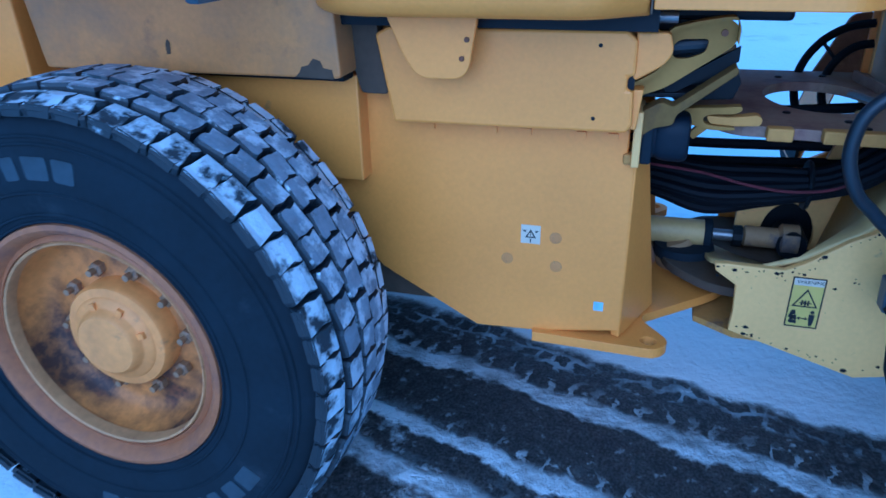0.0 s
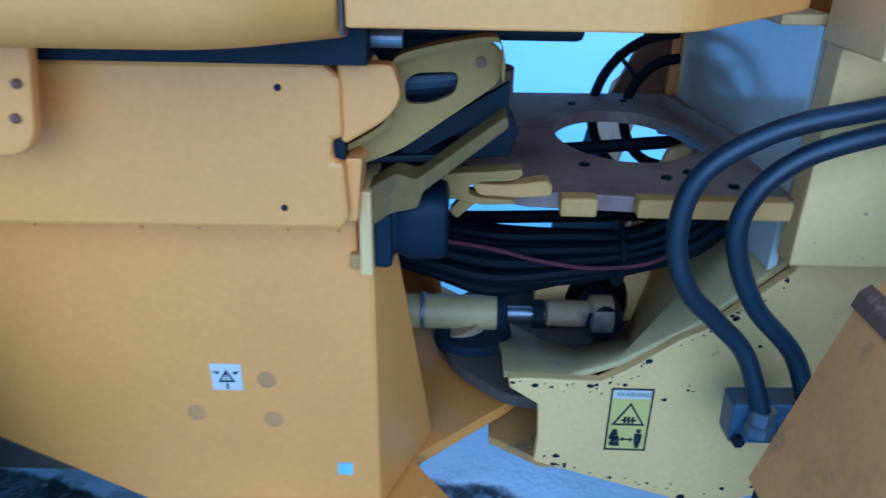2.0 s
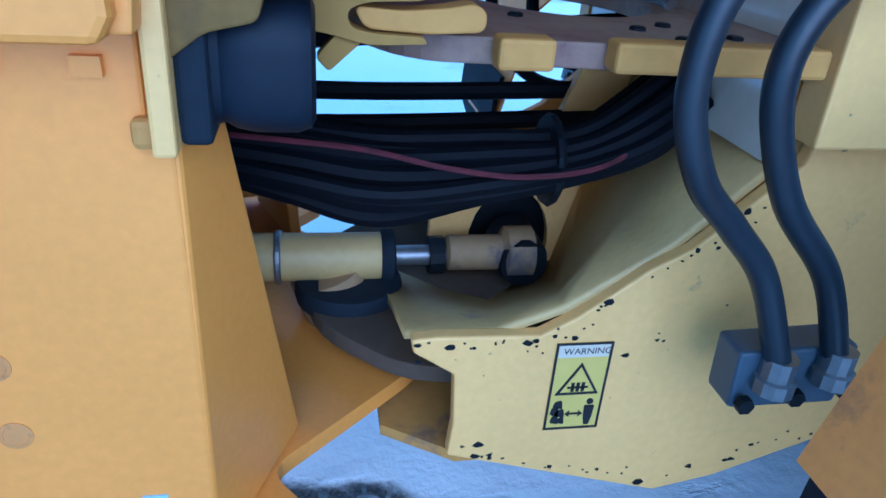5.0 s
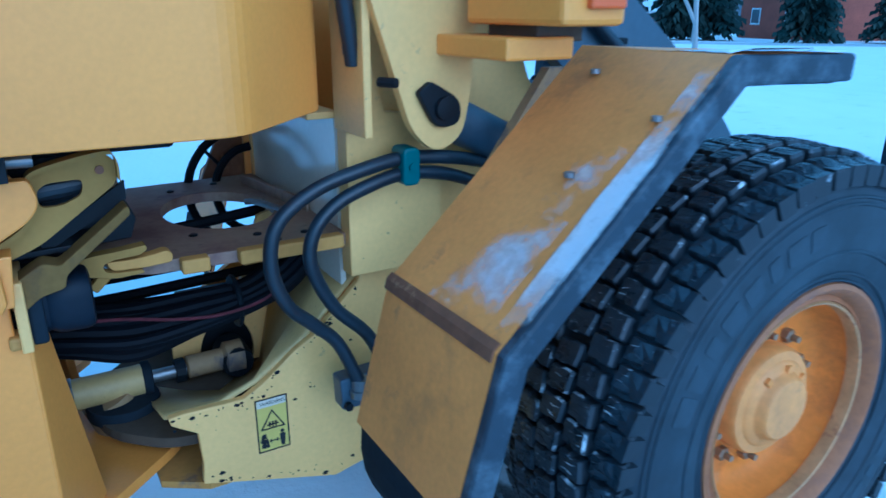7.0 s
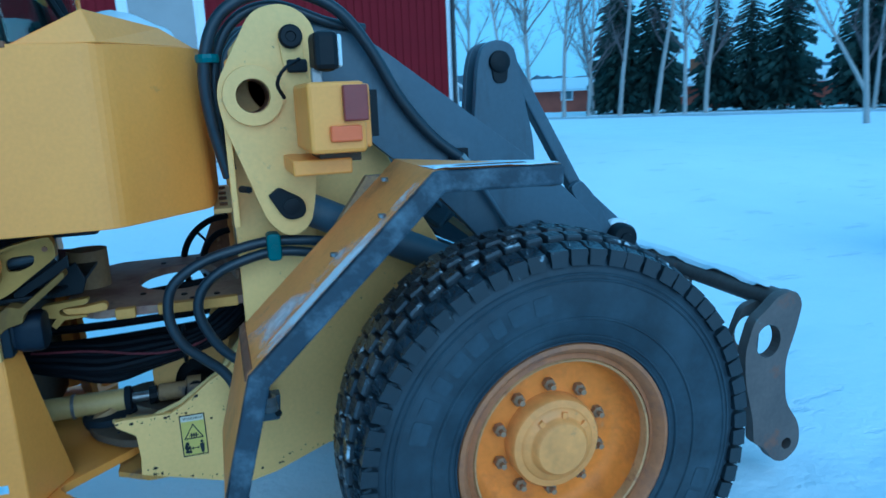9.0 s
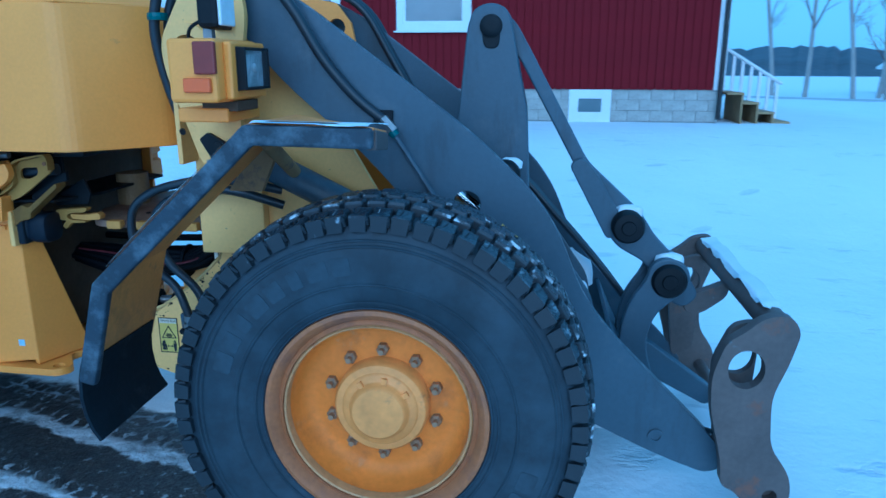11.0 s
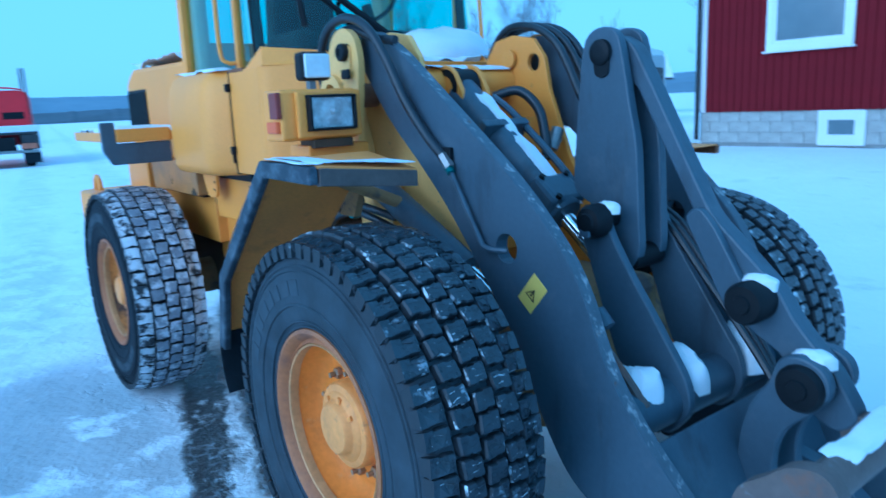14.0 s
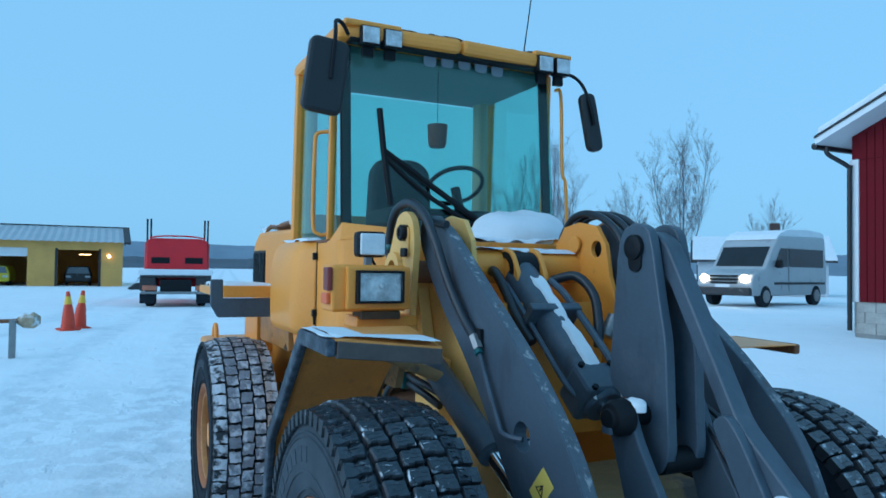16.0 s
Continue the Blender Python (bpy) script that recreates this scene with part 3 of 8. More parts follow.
def wheel(x, y, z, side, face, turn, rim_mat, wall_mat, count=52):
    """side -1: its outer face looks to -y."""
    w = new("wheel")
    w.parent = loader
    w.matrix_basis = Matrix.Translation((x, y - CL, z)) @ Matrix.Diagonal((1, -side, 1, 1)) @ Matrix.Rotation(turn, 4, "Y")
    tagged(w, "large wheel with deep snow tread")
    half = [(0.310, -0.13), (0.328, -0.166), (0.385, -0.190), (0.450, -0.2005), (0.515, -0.2005), (0.558, -0.193), (0.590, -0.181), (0.608, -0.165), (0.620, -0.12), (0.626, -0.06)]
    prof = half + [(r, -v) for r, v in reversed(half)]
    part("tyre", lathe(prof, 96, closed=True), wall_mat, w, "black rubber tyre with worn sidewall", smooth=True)
    for r, ys in ((0.352, -0.1775), (0.372, -0.1855), (0.428, -0.197), (0.540, -0.1965), (0.556, -0.1935)):
        part("sidewall_ring", lathe([(r - 0.005, ys), (r - 0.002, ys - 0.004), (r + 0.002, ys - 0.004), (r + 0.005, ys), (r, ys + 0.006)], 96, closed=True), wall_mat, w, smooth=True)
    # tread blocks in staggered rows, the outer ones reaching down the shoulder
    rows = 5
    rest = bmesh.new()
    for k in range(rows):
        yc = (k - (rows - 1) / 2) * 0.0770
        me = tread_block(k, yc, face, count)
        for i in range(count):
            a = 2 * math.pi * (i + 0.5 * (k % 2) + 0.05 * math.sin(i * 2.3 + k)) / count
            m = Matrix.Rotation(-a, 4, "Y") @ Matrix.Translation((0, yc, 0)) @ Matrix.Rotation(radians(5 if k % 2 else -5) + 0.04 * math.sin(i * 5.1 + k), 4, "X")
            if side < 0 and k < rows:
                o = new("tread_block", me)
                o.parent = w
                o.matrix_basis = m
            else:
                first = len(rest.verts)
                rest.from_mesh(me)
                rest.verts.ensure_lookup_table()
                for v in rest.verts[first:]:
                    v.co = m @ v.co
    if side > 0:
        o = part("tread", rest, TREAD, w, "chunky blocks of snow tread", kind="stuff")
        o.data.materials.append(face)
        o.data.materials.append(EDGESNOW)
    # raised plain bars in an arc where a word stood
    if side < 0:
        marks = []
        for wide in (0.026, 0.019, 0.031):
            me = mesh_of(plate(rounded([(0.458, -wide), (0.512, -wide * 1.1), (0.512, wide * 1.1), (0.458, wide)], 0.008, 3), -0.2022, -0.196), "sidewall_mark")
            me.materials.append(MARK)
            marks.append(me)
        for i in range(8):
            for a in (100, 280):
                o = new("sidewall_mark", marks[(i * 2) % 3])
                o.parent = w
                o.matrix_basis = Matrix.Rotation(-radians(a + i * 8.6), 4, "Y")
    rim = [(0.285, -0.128), (0.282, -0.108), (0.271, -0.063), (0.249, -0.040), (0.223, -0.036), (0.16, -0.050), (0.10, -0.053), (0.10, 0.07), (0.306, 0.07), (0.306, -0.108)]
    part("rim", lathe(rim, 72, closed=True), rim_mat, w, "orange-painted rim dish with brown stains", smooth=True)
    flange = [(0.302, -0.098), (0.319, -0.158), (0.329, -0.172), (0.338, -0.177), (0.346, -0.172), (0.344, -0.183), (0.332, -0.187), (0.321, -0.178), (0.313, -0.162), (0.308, -0.154), (0.302, -0.158), (0.295, -0.162), (0.294, -0.154), (0.293, -0.138), (0.293, -0.098)]
    part("flange", lathe(flange, 72, closed=True), RUSTRIM, w, "rust-stained rim flange", smooth=True)
    bead = [(0.293, -0.128), (0.293, -0.158), (0.289, -0.164), (0.284, -0.161), (0.282, -0.150), (0.282, -0.128)]
    part("bead_ring", lathe(bead, 72, closed=True), BEAD, w, "pale worn bead ring", smooth=True)
    hub = [(0.150, -0.040), (0.148, -0.098), (0.141, -0.108), (0.120, -0.112), (0.113, -0.120), (0.098, -0.123), (0.092, -0.128), (0.088, -0.142), (0.079, -0.150), (0.045, -0.152), (0.001, -0.152)]
    part("hub", lathe(hub, 48), HUBPAINT, w, "stepped orange hub cap", smooth=True)
    for a in (35, 80, 125):
        part("hub_rib", box(0.089, 0.110, -0.131, -0.12, -0.008, 0.008, Matrix.Rotation(radians(-a), 4, "Y")), HUBPAINT, w)
    nut = bmesh.new()
    add_lathe(nut, [(0.020, -0.040), (0.020, -0.060), (0.015, -0.064)], 6)
    add_lathe(nut, [(0.009, -0.06), (0.009, -0.084)], 10)
    me = mesh_of(nut, "wheel_nut")
    me.materials.append(NUT)
    for i in range(10):
        o = new("wheel_nut", me)
        o.parent = w
        a = 2 * math.pi * (i + 0.5) / 10
        o.matrix_basis = Matrix.Translation((0.176 * math.cos(a), -0.006, 0.176 * math.sin(a)))
    return w


wheel(0.0, -0.862, 0.65, -1, WETFACE, 0.0, RIMPAINT, DUSTYWALL, 62)
wheel(-2.814, -0.862, 0.595, -1, FROSTED, 0.3, OLDRIM, RUBBER)
wheel(0.0, 2 * CL + 0.862, 0.565, 1, SHADEDFACE, 0.7, RIMPAINT, RUBBER, 62)
wheel(-2.814, 2 * CL + 0.862, 0.595, 1, FROSTED, 1.1, OLDRIM, RUBBER)


# one dark brown for real grime and for parts deep in shade
DIMBROWN = mat("grimy_shaded_brown_steel", (0.10, 0.072, 0.048), 0.8, spec=0.15, vary=0.3, grain=40, blot=6, bump=0.1)
# ---- loader: rear frame ----
side = [(-2.40, 1.36), (-2.44, 0.80), (-2.28, 0.61), (-1.99, 0.45), (-1.82, 0.456), (-1.577, 0.49), (-1.58, 0.99), (-1.60, 1.0), (-1.60, 1.36)]
lpart("frame_side", plate(side, -0.44, -0.415), YELLOW, "smooth yellow frame side plate", 0.004, mirror=True)
bm = bmesh.new()
ends = (((-1.577, -0.44), (-1.487, -0.215), (-1.512, -0.205), (-1.602, -0.43), 0.468), ((-1.577, -0.44), (-1.545, -0.36), (-1.57, -0.35), (-1.602, -0.43), 0.99))
lo, hi = [[bm.verts.new((x, y, e[4])) for x, y in e[:4]] for e in ends]
for i in range(4):
    bm.faces.new((lo[i], lo[(i + 1) % 4], hi[(i + 1) % 4], hi[i]))
bm.faces.new(lo[::-1])
bm.faces.new(hi)
lpart("frame_front_fold", bm, YELLOW, "tapered yellow fold of the frame", 0.005, mirror=True)
hitch = rounded([(-1.82, -0.465), (-1.47, -0.475), (-1.435, -0.42), (-1.53, -0.30), (-1.27, -0.06), (-1.22, CL), (-1.9, CL)], [0, 0.06, 0.05, 0.04, 0.1, 0, 0])
lpart("hitch_plate", plate(hitch, 0.435, 0.465, [circle(-1.495, -0.43, 0.023)], "z"), YELLOW, "yellow lower hitch plate with a lashing eye", 0.005, mirror=True)
# the core's dark brown carries the shade of the cavity
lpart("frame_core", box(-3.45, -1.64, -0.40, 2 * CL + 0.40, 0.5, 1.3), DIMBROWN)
lpart("side_box", plate([(-2.20, 1.318), (-1.625, 1.322), (-1.600, 1.30), (-1.600, 1.220), (-1.616, 1.218), (-1.616, 1.188), (-1.601, 1.186), (-1.597, 1.105), (-1.608, 1.085), (-2.195, 1.08), (-2.235, 1.30)], -0.525, -0.42), YELLOW, "flat yellow box under the cab", 0.008, mirror=True)
lpart("box_end_plate", plate(rounded([(-1.605, 1.318), (-1.532, 1.318), (-1.520, 1.275), (-1.540, 1.245), (-1.598, 1.210), (-1.605, 1.214)], [0, 0.01, 0.03, 0.02, 0.006, 0]), -0.514, -0.48), YELLOW, bevel=0.004)
# black filler gives the notch in the box its shade
lpart("box_notch", box(-1.620, -1.601, -0.510, -0.47, 1.186, 1.221), BLACK)
lpart("box_end_face", plate([(-1.602, 1.186), (-1.578, 1.186), (-1.588, 1.09), (-1.606, 1.09)], -0.505, -0.44), YELLOW, "yellow end of the box", 0.003)
gus = rounded([(-2.185, 1.38), (-1.955, 1.38), (-1.955, 1.345), (-1.978, 1.212), (-2.10, 1.212), (-2.135, 1.265)], [0, 0, 0, 0.04, 0.04, 0.02])
lpart("hanging_bracket", plate(gus, -0.605, -0.585), YELLOW, "yellow bracket hanging from the cab", 0.004)
for x, z in ((-1.990, 1.262), (-1.978, 1.305)):
    lpart("bolt", lathe([(0.0065, 0), (0.0065, -0.005), (0.004, -0.007)], 8, Matrix.Translation((x, -0.604, z))), RUST)
for x, z in ((-1.683, 1.288), (-1.688, 1.118)):
    lpart("screw", lathe([(0.0048, 0), (0.0048, -0.003), (0.003, -0.004)], 8, Matrix.Translation((x, -0.524, z))), BLACK)
PLUG = mat("browned_yellow_paint", (0.56, 0.24, 0.055), 0.55, vary=0.2, grain=60, blot=8, dirt=(0.25, 0.14, 0.06), dirt_amount=0.35, dirt_scale=30)
for x, z in ((-1.770, 0.758), (-1.903, 0.682), (-1.765, 0.672)):
    lpart("plug", lathe([(0.017, -0.001), (0.017, -0.003), (0.013, -0.0035), (0.012, -0.0022)], 18, Matrix.Translation((x, -0.438, z))), PLUG, "round painted plug")
for x in (-2.12, -1.95, -1.86, -1.72, -1.64):
    lpart("weld_lug", box(x - 0.012, x + 0.012, -0.449, -0.44, 1.045, 1.062), YELLOW)
# dark shaft and pipes in the slot above the box
lpart("pipe", rod((-2.3, -0.50, 1.352), (-1.52, -0.50, 1.349), 0.012), STEEL, "bare metal pipe under the cab")
lpart("underfloor", box(-2.38, -1.56, -0.56, 2 * CL + 0.56, 1.325, 1.372), BLACK)
# no opening here: a brown plate shows the recess with its shade
lpart("intake_box", plate(rounded([(-2.34, 1.34), (-2.24, 1.34), (-2.215, 1.145), (-2.29, 1.145)], 0.012), -0.50, -0.46), DIMBROWN, "brown plate standing in for a dim recess beside the box", 0.003)
lpart("tank_panel", plate(rounded([(-3.22, 1.405), (-2.31, 1.405), (-2.30, 1.20), (-3.19, 1.195)], 0.015), -0.60, -0.42), TANKPAINT, "weathered yellow side panel over the rear wheel", 0.006, mirror=True)
bm = plate([(-2.425, 1.201), (-2.318, 1.199), (-2.322, 1.222), (-2.345, 1.226), (-2.352, 1.243), (-2.372, 1.248), (-2.385, 1.232), (-2.405, 1.227), (-2.412, 1.212)], -0.6012, -0.598)
lpart("grime_stain", bm, DIMBROWN, "dark oily stain")
lpart("grime_stain", plate([(-2.79, 1.245), (-2.778, 1.246), (-2.775, 1.275), (-2.783, 1.285), (-2.79, 1.27)], -0.6012, -0.598), DIMBROWN)
lpart("panel_gap", box(-3.2, -2.31, -0.56, -0.50, 1.186, 1.199), BLACK)
lpart("lower_panel", box(-3.4, -2.30, -0.50, -0.42, 0.9, 1.19), YELLOW, bevel=0.005, mirror=True)
lpart("rear_panel", plate(rounded([(-3.75, 1.42), (-3.24, 1.42), (-3.23, 1.1), (-3.75, 1.1)], 0.01), -0.62, -0.42), YELLOW, bevel=0.006, mirror=True)
lpart("axle", rod((-2.814, -0.75, 0.602), (-2.814, 2 * CL + 0.75, 0.602), 0.12), GRIME)
lpart("counterweight", plate(rounded([(-4.0, -0.95), (-3.42, -0.95), (-3.42, CL), (-4.0, CL)], [0.12, 0.03, 0, 0]), 0.55, 1.16, axis="z"), YELLOW, "thick yellow counterweight", 0.02, mirror=True)
eye = [(-3.70 + 0.07 * math.cos(a), -0.86, 1.17 + 0.10 * math.sin(a)) for a in [math.pi * i / 8 for i in range(9)]]
lpart("lifting_eye", tube(eye, 0.018, 10), YELLOW, "orange lifting eye")

# ---- loader: hinge between the frames ----
brk = rounded([(-1.536, 1.304), (-1.512, 1.322), (-1.407, 1.342), (-1.386, 1.328), (-1.386, 1.286), (-1.53, 1.183), (-1.60, 1.155), (-1.62, 1.17), (-1.548, 1.225)], [0.01, 0.01, 0.02, 0.015, 0.02, 0.02, 0, 0, 0.02])
win = rounded([(-1.522, 1.252), (-1.487, 1.252), (-1.45, 1.268), (-1.445, 1.298), (-1.505, 1.296), (-1.522, 1.285)], 0.012, 4)
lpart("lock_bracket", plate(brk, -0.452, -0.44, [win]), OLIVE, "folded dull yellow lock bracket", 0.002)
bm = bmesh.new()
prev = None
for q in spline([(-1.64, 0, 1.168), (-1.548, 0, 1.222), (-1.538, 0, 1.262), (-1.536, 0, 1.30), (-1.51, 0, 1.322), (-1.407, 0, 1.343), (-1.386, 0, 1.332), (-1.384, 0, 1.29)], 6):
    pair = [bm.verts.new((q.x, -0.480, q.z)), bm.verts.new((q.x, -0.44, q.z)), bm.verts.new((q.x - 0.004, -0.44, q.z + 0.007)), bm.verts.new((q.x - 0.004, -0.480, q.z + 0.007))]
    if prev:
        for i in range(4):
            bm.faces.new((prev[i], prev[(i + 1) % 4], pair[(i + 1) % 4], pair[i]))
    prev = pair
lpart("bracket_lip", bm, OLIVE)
lpart("bracket_gusset", plate(rounded([(-1.64, 1.345), (-1.57, 1.33), (-1.545, 1.30), (-1.545, 1.262), (-1.556, 1.222), (-1.64, 1.18)], [0, 0.01, 0.02, 0.02, 0.02, 0]), -0.462, -0.45), YELLOW, bevel=0.003)
lpart("bracket_bolt", lathe([(0.008, 0), (0.008, -0.006)], 8, Matrix.Translation((-1.415, -0.451, 1.312))), RUST)
lpart("cross_hose", rod((-1.62, -0.405, 1.262), (-1.40, -0.405, 1.285), 0.022, 14), HOSE)
# a darker copy of that paint: grime plus the shade under the bracket
SHADEDBAR = mat("grimy_shaded_yellow_paint", (0.20, 0.118, 0.032), 0.7, spec=0.12, vary=0.3, grain=60, blot=6, bump=0.08, dirt=(0.07, 0.045, 0.03), dirt_amount=0.4, dirt_scale=7, soft=0.25)
lpart("lock_bar", plate(rounded([(-1.60, 1.111), (-1.535, 1.150), (-1.506, 1.140), (-1.376, 1.240), (-1.372, 1.222), (-1.497, 1.120), (-1.503, 1.095), (-1.545, 1.085), (-1.578, 1.06)], 0.008), -0.46, -0.40), SHADEDBAR, "grimy lock bar with shade in its dark paint", 0.003)
# a black sheet puts in the shade below the lock bar
lpart("shadow_plate", plate([(-1.53, 1.145), (-1.37, 1.232), (-1.345, 1.17), (-1.36, 1.128), (-1.50, 1.118)], -0.30, -0.285), BLACK, "black sheet for the shade under the lock bar", 0.003)
lpart("underfloor_nose", box(-1.58, -1.27, -0.42, 0.55, 1.335, 1.374), BLACK, bevel=0.01)
# black sheets stand in for the shade inside the hinge recess
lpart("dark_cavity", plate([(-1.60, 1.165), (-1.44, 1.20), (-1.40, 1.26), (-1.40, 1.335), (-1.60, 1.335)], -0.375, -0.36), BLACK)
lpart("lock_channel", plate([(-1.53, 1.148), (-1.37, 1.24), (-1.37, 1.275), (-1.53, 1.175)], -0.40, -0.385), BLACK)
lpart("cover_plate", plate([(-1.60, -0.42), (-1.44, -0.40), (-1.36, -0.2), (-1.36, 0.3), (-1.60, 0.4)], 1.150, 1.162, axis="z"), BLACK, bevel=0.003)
lpart("mount_plate", box(-1.592, -1.572, -0.475, -0.33, 0.985, 1.125), CREAM, "pale yellow mounting plate", 0.004)
lpart("mount_lug", box(-1.612, -1.57, -0.455, -0.40, 0.985, 1.012), HINGEYEL, bevel=0.006)
lpart("boot_flange", plate(rounded([(-0.455, 0.988), (-0.325, 0.988), (-0.325, 1.118), (-0.43, 1.122), (-0.455, 1.098)], 0.012), -1.573, -1.545, axis="x"), RUBBER, "square black rubber flange", 0.006)
bm = bmesh.new()
loops = []
for x, k in ((-1.548, 0.92), (-1.538, 0.86), (-1.528, 0.95), (-1.512, 1.0), (-1.474, 1.0), (-1.462, 0.93), (-1.458, 0.80)):
    loops.append([bm.verts.new((x, -0.390 + 0.058 * k * u, 1.050 + 0.060 * k * v)) for u, v in rounded([(-1, -1), (1, -1), (1, 1), (-1, 1)], 0.75, 6)])
for a, b in zip(loops, loops[1:]):
    for i in range(len(a)):
        bm.faces.new((a[i], a[(i + 1) % len(a)], b[(i + 1) % len(a)], b[i]))
bm.faces.new(loops[-1])
BOOT = mat("blue_black_rubber", (0.006, 0.010, 0.018), 0.55, vary=0.4, grain=60, blot=8, bump=0.1, spec=0.25)
lpart("rubber_boot", bm, BOOT, "squat black rubber boot", smooth=True)
up = rounded([(-1.455, -0.10), (-1.36, -0.28), (-1.10, -0.30), (-0.86, -0.30), (-0.86, 0.50), (-1.36, 0.48), (-1.455, 0.30)], [0.08, 0.06, 0, 0, 0, 0.06, 0.08])
lpart("upper_hinge_plate", plate(up, 1.03, 1.06, [circle(-1.083, 0.098, 0.150, 36, 0.205)], "z"), HINGEGRIME, "grimy hinge plate with a large round hole", 0.003)
for a, b in ((-1.27, -1.196), (-1.14, -0.87)):
    lpart("hinge_edge", box(a, b - 0.012, -0.335, -0.298, 1.034, 1.068), HINGEYEL, bevel=0.005)
fork = rounded([(-1.474, 1.110), (-1.442, 1.114), (-1.402, 1.116), (-1.340, 1.122), (-1.338, 1.112), (-1.353, 1.102), (-1.408, 1.099), (-1.428, 1.091), (-1.425, 1.075), (-1.405, 1.070), (-1.352, 1.068), (-1.348, 1.061), (-1.407, 1.058), (-1.437, 1.066), (-1.474, 1.073)], [0.004, 0.01, 0.01, 0.004, 0.004, 0.02, 0.02, 0.008, 0.012, 0.01, 0.003, 0.003, 0.02, 0.01, 0.004], 4)
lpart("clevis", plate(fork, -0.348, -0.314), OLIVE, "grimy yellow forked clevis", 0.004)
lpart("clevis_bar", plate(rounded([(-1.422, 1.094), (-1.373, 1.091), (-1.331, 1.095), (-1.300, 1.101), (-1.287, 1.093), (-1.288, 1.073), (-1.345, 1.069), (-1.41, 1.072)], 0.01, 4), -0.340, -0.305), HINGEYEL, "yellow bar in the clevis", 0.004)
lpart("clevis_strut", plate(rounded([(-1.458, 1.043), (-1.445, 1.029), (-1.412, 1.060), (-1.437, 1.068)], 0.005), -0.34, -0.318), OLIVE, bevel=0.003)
lpart("clevis_neck", rod((-1.53, -0.33, 1.090), (-1.470, -0.33, 1.091), 0.012), STEEL)
low = rounded([(-1.475, -0.02), (-1.33, -0.16), (-0.86, -0.24), (-0.86, 0.44), (-1.33, 0.41), (-1.475, 0.24)], [0.1, 0.05, 0, 0, 0.05, 0.1])
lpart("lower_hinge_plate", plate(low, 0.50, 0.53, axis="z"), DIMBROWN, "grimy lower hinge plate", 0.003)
lpart("hinge_pin", rod((-1.40, CL, 0.44), (-1.44, CL, 0.56), 0.07, 24), GRIME)
lpart("pin_seal", lathe([(0.095, -0.02), (0.10, 0.0), (0.095, 0.02)], 28, Matrix.Translation((-1.40, CL - 0.02, 0.535)) @ Matrix.Rotation(radians(90), 4, "X")), RUBBER, "black rubber pin seal", smooth=True)
lpart("upper_pin", rod((-1.40, CL, 1.0), (-1.40, CL, 1.2), 0.07, 24), GRIME)
rx = Matrix.Rotation(radians(90), 4, "Z")
cyl = Matrix.Translation((-1.45, CL, 0.588)) @ rx
lpart("steering_cylinder", lathe([(0.044, 0.2), (0.044, -0.115), (0.036, -0.124)], 28, cyl), DIRTYCREAM, "pale yellow steering cylinder", smooth=True)
lpart("cylinder_gland", lathe([(0.047, -0.108), (0.050, -0.112), (0.050, -0.130), (0.042, -0.134)], 28, cyl), RUBBER, smooth=True)
bm = lathe([(0.047, 0.0), (0.049, 0.003), (0.049, 0.009), (0.047, 0.012)], 28, Matrix.Translation((-1.52, CL, 0.588)) @ rx)
lpart("cylinder_band", bm, STEEL)
lpart("piston_rod", rod((-1.33, CL, 0.588), (-1.20, CL, 0.588), 0.019), STEEL, smooth=True)
lpart("lock_nut", lathe([(0.036, 0.014), (0.036, -0.014)], 12, Matrix.Translation((-1.238, CL, 0.588)) @ rx), BLACK, "dark toothed lock nut")
lpart("rod_end", lathe([(0.026, 0.055), (0.034, 0.05), (0.034, -0.05), (0.05, -0.06), (0.05, -0.11)], 20, Matrix.Translation((-1.165, CL, 0.592)) @ rx), GRIME, smooth=True)
lpart("inner_web", plate([(-1.24, 0.42), (-0.86, 0.42), (-0.86, 1.03), (-0.95, 1.0), (-1.02, 0.80), (-1.12, 0.745), (-1.24, 0.66)], 0.175, 0.195, [circle(-1.078, 0.575, 0.083, 24, 0.115)]), CREAM, "pale yellow web with a round hole", 0.003)
# added black box, the shade seen through the web's hole
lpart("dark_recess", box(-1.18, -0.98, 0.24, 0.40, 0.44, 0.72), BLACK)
rear_pin = lathe([(0.045, -0.06), (0.05, -0.04), (0.05, 0.06)], 18, Matrix.Translation((-1.075, CL + 0.02, 0.585)))
lpart("rod_pin", rear_pin, BLACK, smooth=True)
bm = bmesh.new()
near = [(-1.34, 0.655), (-1.216, 0.650), (-1.116, 0.688), (-0.975, 0.782), (-0.80, 0.955)]
far = [(-1.36, 0.535), (-1.13, 0.50), (-0.985, 0.53), (-0.94, 0.72), (-0.87, 0.95)]
rowsv = [[bm.verts.new((x, y, z)) for x, z in line] for line, y in ((near, -0.245), ([((a + c) / 2 + 0.02, (b + d) / 2 - 0.035) for (a, b), (c, d) in zip(near, far)], -0.02), (far, 0.17))]
for a, b in zip(rowsv, rowsv[1:]):
    for i in range(4):
        bm.faces.new((a[i], a[i + 1], b[i + 1], b[i]))
sl = lpart("sloping_web", bm, DIRTYCREAM, "dirty sloping web plate", smooth=True)
md = sl.modifiers.new("thick", "SOLIDIFY")
md.thickness = 0.014
lpart("back_wall", box(-0.86, -0.845, -0.245, 0.50, 0.9, 1.34), GLOSSCREAM, "glossy cream tower back plate")
lpart("wall_edge", box(-0.885, -0.845, 0.496, 0.512, 1.05, 1.345), YELLOW, bevel=0.003)
